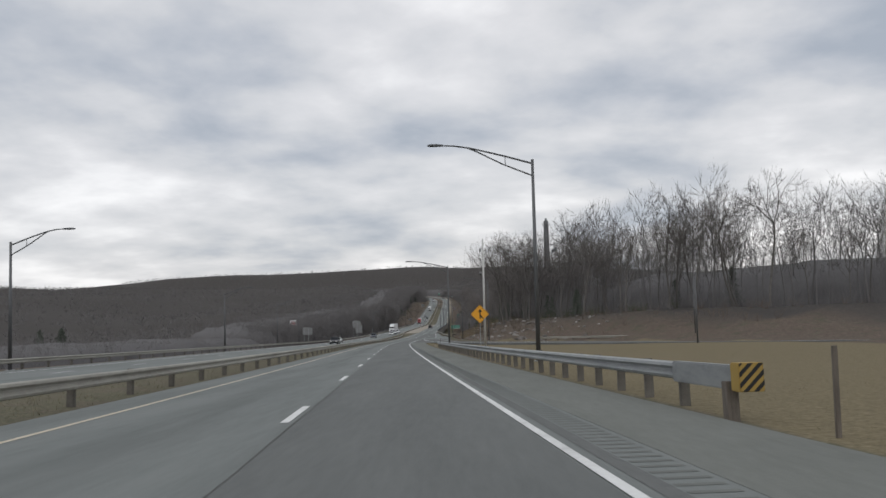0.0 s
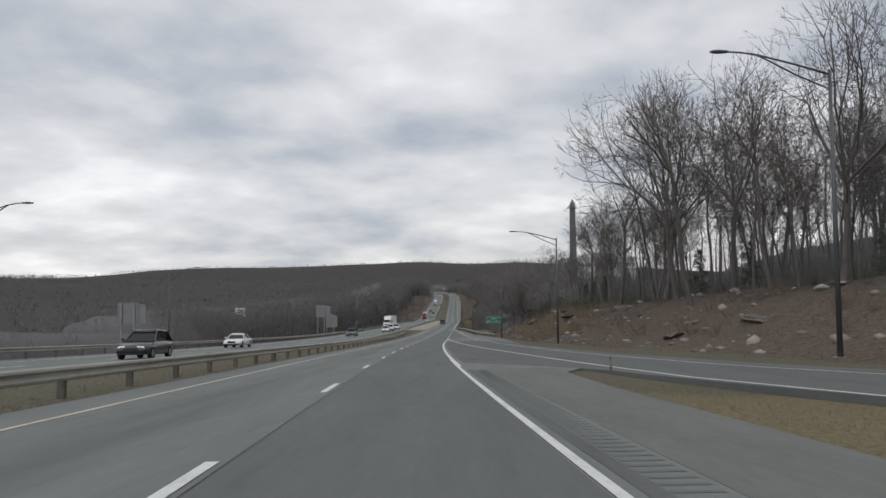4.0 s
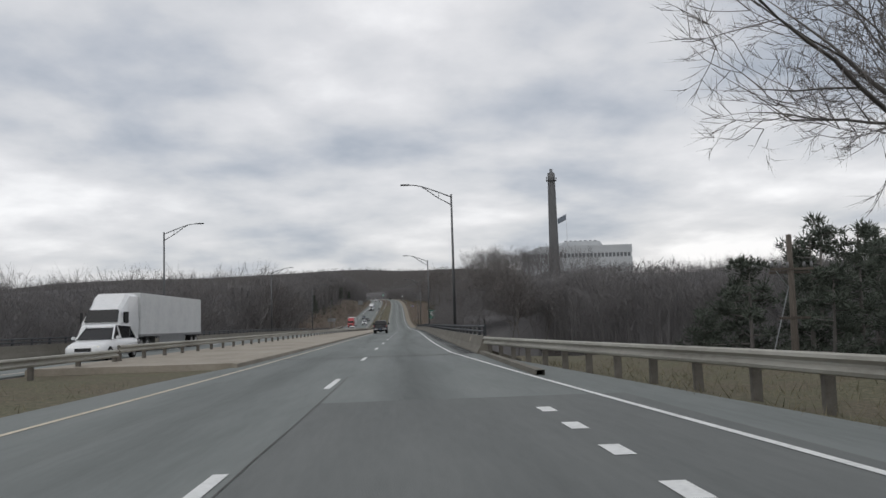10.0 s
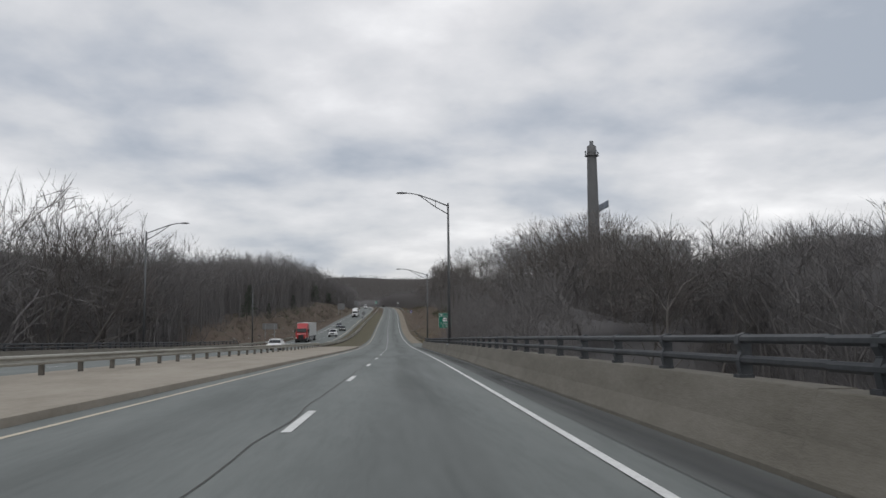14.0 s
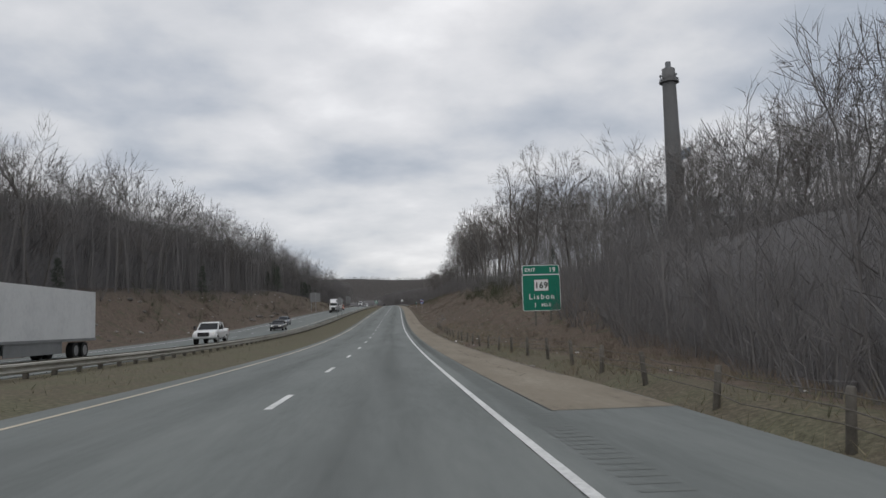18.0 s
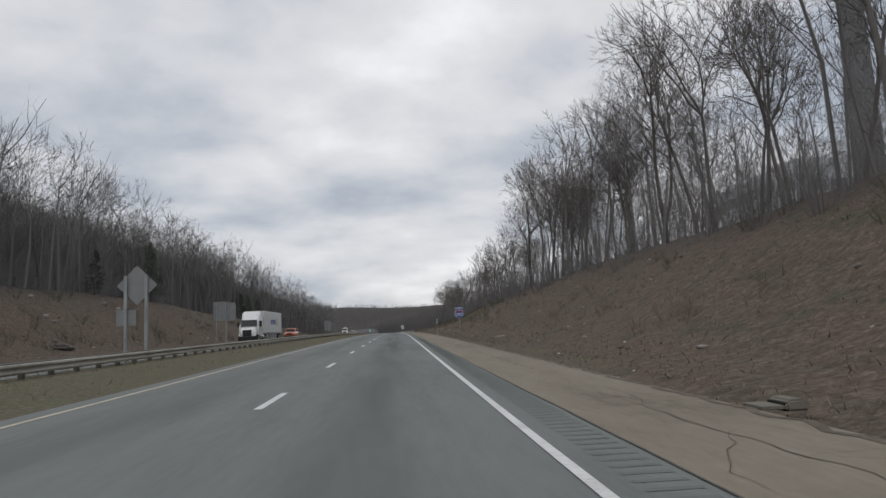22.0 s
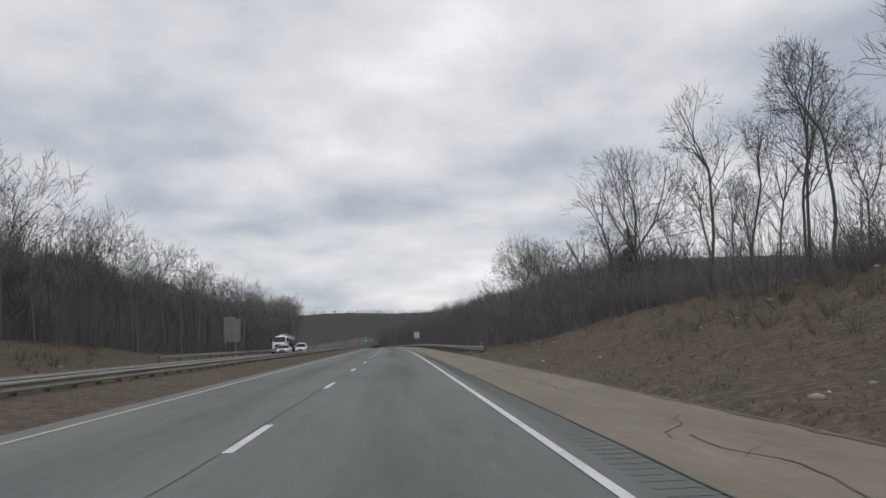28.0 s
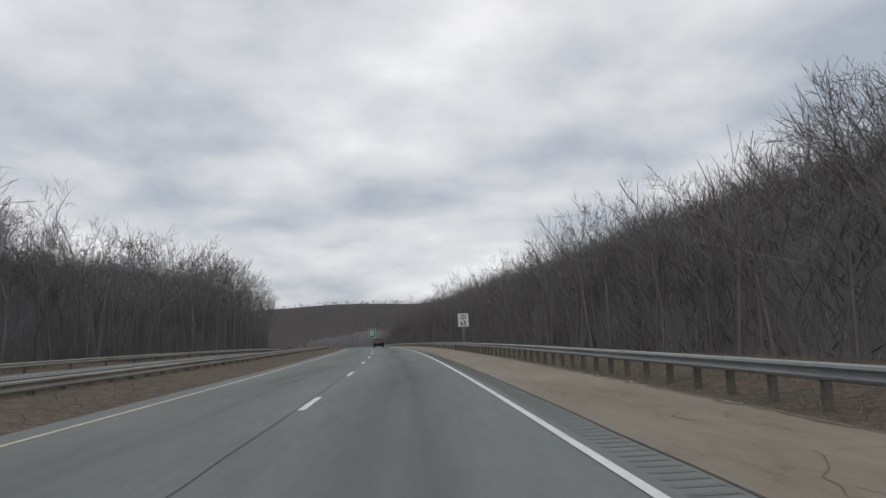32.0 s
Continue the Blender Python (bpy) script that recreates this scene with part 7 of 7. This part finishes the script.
def pickup(m, body_paint, label, group="", category="pickup truck", cap=False, bumper=None, facing_lights=False):
    e = thing("pickup_truck", label, category, group, m)
    W, bed = 0.99, 1.32
    rings = [ring_at(-2.78, W * 0.97, 0.72, W, 1.0, W * 0.96, bed), ring_at(-2.7, W, 0.62, W * 1.01, 1.0, W * 0.97, bed + 0.02), ring_at(-0.9, W, 0.55, W * 1.01, 1.0, W * 0.97, bed + 0.01), ring_at(1.35, W, 0.5, W * 1.01, 0.98, W * 0.96, bed - 0.03), ring_at(2.3, W, 0.5, W, 0.95, W * 0.92, bed - 0.1), ring_at(2.75, W * 0.96, 0.55, W * 0.97, 0.9, W * 0.86, bed - 0.2), ring_at(2.88, W * 0.88, 0.6, W * 0.9, 0.85, W * 0.8, bed - 0.3)]
    part("body", loft(rings).mesh("body", body_paint, True), e)
    part("tailgate", Shape().box(-0.76, 0.76, -2.83, -2.74, 0.74, bed - 0.01).mesh("tailgate", body_paint, bevel=0.03), e)
    part("tailgate_lip", Shape().box(-0.92, 0.92, -2.86, -2.66, bed - 0.01, bed + 0.05).mesh("tailgate_lip", M_TRIM, bevel=0.02), e, "black spoiler lip on the tailgate")
    part("badge", Shape().tube([(0, -2.832, 1.22), (0, -2.85, 1.22)], 0.06, 20).mesh("badge", M_ALU), e, "round chrome badge shape")
    part("gate_handle", Shape().tube([(0, -2.832, 1.0), (0, -2.848, 1.0)], 0.05, 18).mesh("gate_handle", M_ALU), e)
    for x, w in ((-0.55, 0.3), (0.56, 0.24)):
        part("name_bar", Shape().box(x - w / 2, x + w / 2, -2.838, -2.829, 0.855, 0.88).mesh("name_bar", M_CHROME), e)
    part("bumper", Shape().prism([(-0.99, 0.61), (-0.99, 0.7), (-0.95, 0.735), (0.95, 0.735), (0.99, 0.7), (0.99, 0.61), (0.9, 0.585), (-0.9, 0.585)], -3.0, -2.78).mesh("bumper", bumper or M_CHROME, bevel=0.02), e, "dull chrome rear bumper")
    part("number_plate", Shape().box(-0.15, 0.15, -3.02, -3.0, 0.6, 0.73).mesh("number_plate", M_PLATE), e, "pale blue number plate")
    part("bumper_step", Shape().box(-0.34, 0.34, -3.008, -2.8, 0.52, 0.745).mesh("bumper_step", M_TRIM, bevel=0.01), e)
    part("valance", Shape().box(-0.92, 0.92, -2.92, -2.76, 0.47, 0.6).mesh("valance", M_TRIM, bevel=0.03), e, "black lower valance")
    part("top_pad", Shape().box(-0.7, 0.7, -3.004, -2.79, 0.73, 0.748).mesh("top_pad", M_TRIM, bevel=0.004), e, "black step pad on the bumper")
    part("hitch", Shape().box(-0.05, 0.05, -3.08, -2.7, 0.42, 0.5).box(-0.5, 0.5, -2.7, -2.6, 0.42, 0.52).mesh("hitch", M_TRIM), e)
    part("axle", Shape().tube([(-0.8, -1.75, 0.4), (0.8, -1.75, 0.4)], 0.07, 8).tube([(-0.2, -1.75, 0.4), (0.2, -1.75, 0.4)], 0.19, 10).mesh("axle", M_TRIM), e)
    cab = []
    for y, z, w in ((-0.98, bed, 0.92), (-0.82, 1.88, 0.77), (-0.1, 1.93, 0.77), (0.55, 1.86, 0.76), (1.35, bed - 0.02, 0.9)):
        cab.append([(0.92, y, bed - 0.04), (w, y, z - 0.03), (w * 0.9, y, z), (-w * 0.9, y, z), (-w, y, z - 0.03), (-0.92, y, bed - 0.04)])
    part("cab_glass", loft(cab).mesh("cab_glass", M_GLASS), e, "dark tinted cab windows")
    part("roof", loft([[(w, y, z - 0.1), (w * 0.9, y, z + 0.02), (-w * 0.9, y, z + 0.02), (-w, y, z - 0.1)] for y, z, w in ((-0.86, 1.87, 0.8), (-0.1, 1.93, 0.8), (0.6, 1.86, 0.79))]).mesh("roof", body_paint, True), e)
    part("brake_lamp", Shape().box(-0.16, 0.16, -0.9, -0.84, 1.885, 1.915).mesh("brake_lamp", M_TAIL, bevel=0.01), e, "red high brake lamp")
    for side in (-1, 1):
        for pts, r in (([(side * 0.9, -1.0, bed - 0.03), (side * 0.79, -0.84, 1.86)], 0.055), ([(side * 0.92, 0.25, bed - 0.03), (side * 0.79, 0.15, 1.88)], 0.04), ([(side * 0.9, 1.36, bed - 0.05), (side * 0.78, 0.58, 1.84)], 0.05)):
            part("pillar", Shape().tube(pts, r, 6).mesh("pillar", body_paint), e)
        lamp = part("tail_lamp", Shape().box(side * 0.915 - 0.065, side * 0.915 + 0.06, -2.85, -2.6, 0.93, 1.25).mesh("tail_lamp", M_TAIL, bevel=0.02), e, "red tail lamp")
        part("lens", Shape().box(side * 0.915 - 0.05, side * 0.915 + 0.045, -2.862, -2.84, 0.95, 1.02).mesh("lens", M_TAILCLEAR), lamp)
        mirror = part("mirror", Shape().box(side * 1.05, side * 1.27, 1.02, 1.14, 1.3, 1.62).mesh("mirror", M_TRIM, bevel=0.03), e, "tall black towing mirror")
        part("mirror_arm", Shape().box(side * 0.9, side * 1.08, 1.05, 1.1, 1.36, 1.42).mesh("mirror_arm", M_TRIM), mirror)
        part("door_handle", Shape().box(side * 0.985 - 0.015, side * 0.985 + 0.03, -0.35, -0.15, 1.16, 1.2).mesh("door_handle", M_CHROME, bevel=0.006), e)
        part("side_step", Shape().tube([(side * 1.0, -1.0, 0.47), (side * 1.0, 1.3, 0.47)], 0.045, 8).mesh("side_step", M_CHROME, True), e)
        for y in (-1.75, 1.85):
            arch = Shape().tube([(side * 0.995, y + 0.5 * math.cos(a), 0.42 + 0.5 * math.sin(a)) for a in [math.pi * i / 10 for i in range(11)]], 0.045, 6)
            part("wheel_arch", arch.mesh("wheel_arch", body_paint, True), e)
        part("headlamp", Shape().box(side * 0.72 - 0.17, side * 0.72 + 0.17, 2.72, 2.86, 0.86, 1.06).mesh("headlamp", M_HEADLAMP if facing_lights else M_RIM, bevel=0.03), e)
    part("grille", Shape().box(-0.5, 0.5, 2.8, 2.92, 0.72, 1.06).mesh("grille", M_TRIM, bevel=0.03), e)
    if cap:
        part("bed_cap", Shape().box(-0.92, 0.92, -2.7, -1.0, bed, 1.95).mesh("bed_cap", body_paint, bevel=0.06), e, "white cap over the bed")
    wheels(e, (-1.75, 1.85), 0.86, 0.42, 0.29)
    return e


def semi(m, cab_paint, label, trailer="box", logo=False, tank=False):
    e = thing("semi_truck", label, "truck", "vehicles on the far carriageway", m)
    # cab, facing +y; the trailer's tail lies towards -y
    part("hood", loft([ring_at(5.6, 1.05, 0.95, 1.08, 1.5, 0.95, 2.05), ring_at(6.6, 1.0, 0.8, 1.02, 1.35, 0.86, 1.9), ring_at(7.1, 0.88, 0.75, 0.92, 1.2, 0.74, 1.72)]).mesh("hood", cab_paint, True), e)
    part("cab", loft([[(1.2, y, 0.95), (1.22, y, 2.0), (w, y, z - 0.2), (w * 0.8, y, z), (-w * 0.8, y, z), (-w, y, z - 0.2), (-1.22, y, 2.0), (-1.2, y, 0.95)] for y, z, w in [(y, min(z, 3.0) if tank else z, w) for y, z, w in ((2.4, 3.95, 1.15), (3.9, 3.95, 1.12), (4.7, 3.3, 1.05), (5.3, 2.9, 1.0), (5.75, 2.05, 1.05))]]).mesh("cab", cab_paint, False), e)
    part("windscreen", Shape().add([(-0.95, 5.4, 2.86), (0.95, 5.4, 2.86), (1.02, 5.86, 2.1), (-1.02, 5.86, 2.1), (-0.95, 5.2, 2.8), (0.95, 5.2, 2.8), (1.02, 5.6, 2.0), (-1.02, 5.6, 2.0)], [(0, 1, 2, 3), (4, 7, 6, 5), (0, 4, 5, 1), (2, 6, 7, 3), (1, 5, 6, 2), (0, 3, 7, 4)]).mesh("windscreen", M_GLASS), e)
    part("grille", Shape().box(-0.55, 0.55, 6.95, 7.16, 0.8, 1.6).mesh("grille", M_TRIM, bevel=0.02), e)
    part("bumper", Shape().box(-1.15, 1.15, 6.75, 7.2, 0.35, 0.78).mesh("bumper", M_TRIM if not tank else M_CHROME, bevel=0.05), e)
    part("frame", Shape().box(-0.5, 0.5, -1.0, 5.5, 0.6, 0.95).mesh("frame", M_TRIM), e)
    for side in (-1, 1):
        part("headlamp", Shape().box(side * 0.86 - 0.16, side * 0.86 + 0.16, 6.85, 7.08, 0.85, 1.15).mesh("headlamp", M_HEADLAMP, bevel=0.03), e)
        part("side_window", Shape().box(side * 1.2, side * 1.225, 4.3, 5.2, 2.0, 2.7).mesh("side_window", M_GLASS), e)
        part("mirror", Shape().box(side * 1.35, side * 1.52, 5.2, 5.32, 1.95, 2.7).mesh("mirror", M_TRIM, bevel=0.03), e)
        part("fuel_tank", Shape().tube([(side * 0.95, 2.2, 0.72), (side * 0.95, 4.2, 0.72)], 0.32, 14).mesh("fuel_tank", M_CHROME, True), e)
    wheels(e, (6.1, 1.9, 0.6), 1.02, 0.5, 0.42)
    if tank:
        zs = [(-9.4, 0.5), (-9.2, 0.95), (-8.9, 1.05), (1.6, 1.05), (1.9, 0.95), (2.1, 0.5)]
        part("tank", Shape().tube([(0, y, 2.35) for y, _ in zs], [r for _, r in zs], 24).mesh("tank", plain("polished_tank", (0.5, 0.5, 0.5), 0.22, 0.85), True), e, "ribbed polished steel tank")
        for i in range(9):
            y = -8.6 + 1.25 * i
            part("tank_rib", Shape().tube([(0, y, 2.35), (0, y + 0.12, 2.35)], 1.1, 24).mesh("tank_rib", M_TRIM if i % 2 else M_CHROME), e)
        part("tank_hatch", Shape().box(-0.3, 0.3, -4.5, -3.3, 3.3, 3.6).mesh("tank_hatch", M_CHROME, bevel=0.05), e)
        part("tail_box", Shape().box(-1.15, 1.15, -9.6, -8.2, 1.0, 1.3).mesh("tail_box", M_CHROME, bevel=0.03), e)
    else:
        part("trailer_box", Shape().box(-1.28, 1.28, -13.4, 2.2, 1.15, 4.05).mesh("trailer_box", material("trailer_panels", [(0.5, 0.51, 0.52), (0.62, 0.63, 0.63), (0.68, 0.69, 0.69)], scale=0.4, rough=0.4), bevel=0.03), e, "pale box trailer")
        part("trailer_rail", Shape().box(-1.3, 1.3, -13.42, 2.22, 1.05, 1.2).mesh("trailer_rail", M_ALU), e)
        for side in (-1, 1):
            part("side_skirt", Shape().box(side * 1.2, side * 1.24, -8.6, -2.0, 0.4, 1.05).mesh("side_skirt", M_ALU), e)
            if logo:
                for i, w in enumerate((0.62, 0.4, 0.22, 0.62, 0.42, 0.4, 0.4)):
                    y = -3.8 - 0.62 * i
                    part("logo_bar", Shape().box(side * 1.282, side * 1.29, y - w / 2, y + w / 2, 2.3, 2.95).mesh("logo_bar", M_SIGNBLUE), e, "blue lettering bar")
                for a in range(6):
                    c, q = math.cos(a * math.pi / 3), math.sin(a * math.pi / 3)
                    part("logo_spark", Shape().tube([(side * 1.285, -8.9 + 0.2 * c, 2.65 + 0.2 * q), (side * 1.285, -8.9 + 0.55 * c, 2.65 + 0.55 * q)], 0.06, 4).mesh("logo_spark", M_SIGNYELLOW), e)
        part("landing_gear", Shape().box(-0.8, -0.65, -0.6, -0.45, 0.2, 1.1).box(0.65, 0.8, -0.6, -0.45, 0.2, 1.1).mesh("landing_gear", M_TRIM), e)
    wheels(e, (-10.6, -11.9) if not tank else (-7.4, -8.6), 1.02, 0.5, 0.42)
    return e


def oncoming(s, l, z=0.0):
    return at_road(s, l, z) @ pose(0, 0, 0, 0, 0, 180)


LANE1, LANE2 = -14.0, -17.7
pickup(at_road(443.1, -2.25, 0.0), P_CHARCOAL, "dark charcoal crew-cab pickup truck with red tail lamps")
car(oncoming(176, LANE1), P_BLACK, "dark suv with headlamps on the far carriageway", "suv")
car(oncoming(211, LANE2), P_WHITE, "white car on the far carriageway", "sedan")
car(oncoming(293, LANE2 + 0.8), P_BLUE, "dark blue van on the far carriageway", "van", category="van")
car(oncoming(335.5, LANE1), P_WHITE, "white suv on the far carriageway", "suv")
pickup(oncoming(346.5, LANE1), P_WHITE, "white pickup truck with a bed cap on the far carriageway", "vehicles on the far carriageway", cap=True, facing_lights=True)
car(oncoming(366, LANE1), P_WHITE, "white minivan on the far carriageway", "van", category="van")
semi(oncoming(381, LANE2), P_WHITE, "white tractor with a pale box trailer on the far carriageway")
car(oncoming(555, LANE1), P_WHITE, "white sedan on the far carriageway", "sedan")
semi(oncoming(623, LANE2), P_RED, "red tractor with a pale box trailer on the far carriageway")
pickup(oncoming(657, LANE1), P_WHITE, "white pickup truck on the far carriageway", "vehicles on the far carriageway", facing_lights=True)
car(oncoming(697.5, LANE1), P_BLACK, "dark sedan on the far carriageway", "sedan")
car(oncoming(721.5, LANE2 + 1), P_BLUE, "blue-grey sedan on the far carriageway", "sedan")
semi(oncoming(824, LANE2 + 1.4), P_WHITE, "white tractor with a box trailer bearing blue lettering", logo=True)
pickup(oncoming(869, LANE2), P_ORANGE, "orange pickup truck with a pale box on the far carriageway", "vehicles on the far carriageway", cap=True, facing_lights=True)
car(oncoming(1033, LANE1), P_SILVER, "silver sedan on the far carriageway", "sedan")
semi(oncoming(1061, LANE2), P_WHITE, "white tractor with a ribbed steel tank trailer on the far carriageway", tank=True)
car(oncoming(1056, LANE1), P_WHITE, "white suv with headlamps on the far carriageway", "suv")
car(at_road(1185, 1.9), P_BLACK, "small dark car far ahead in the lane", "suv")
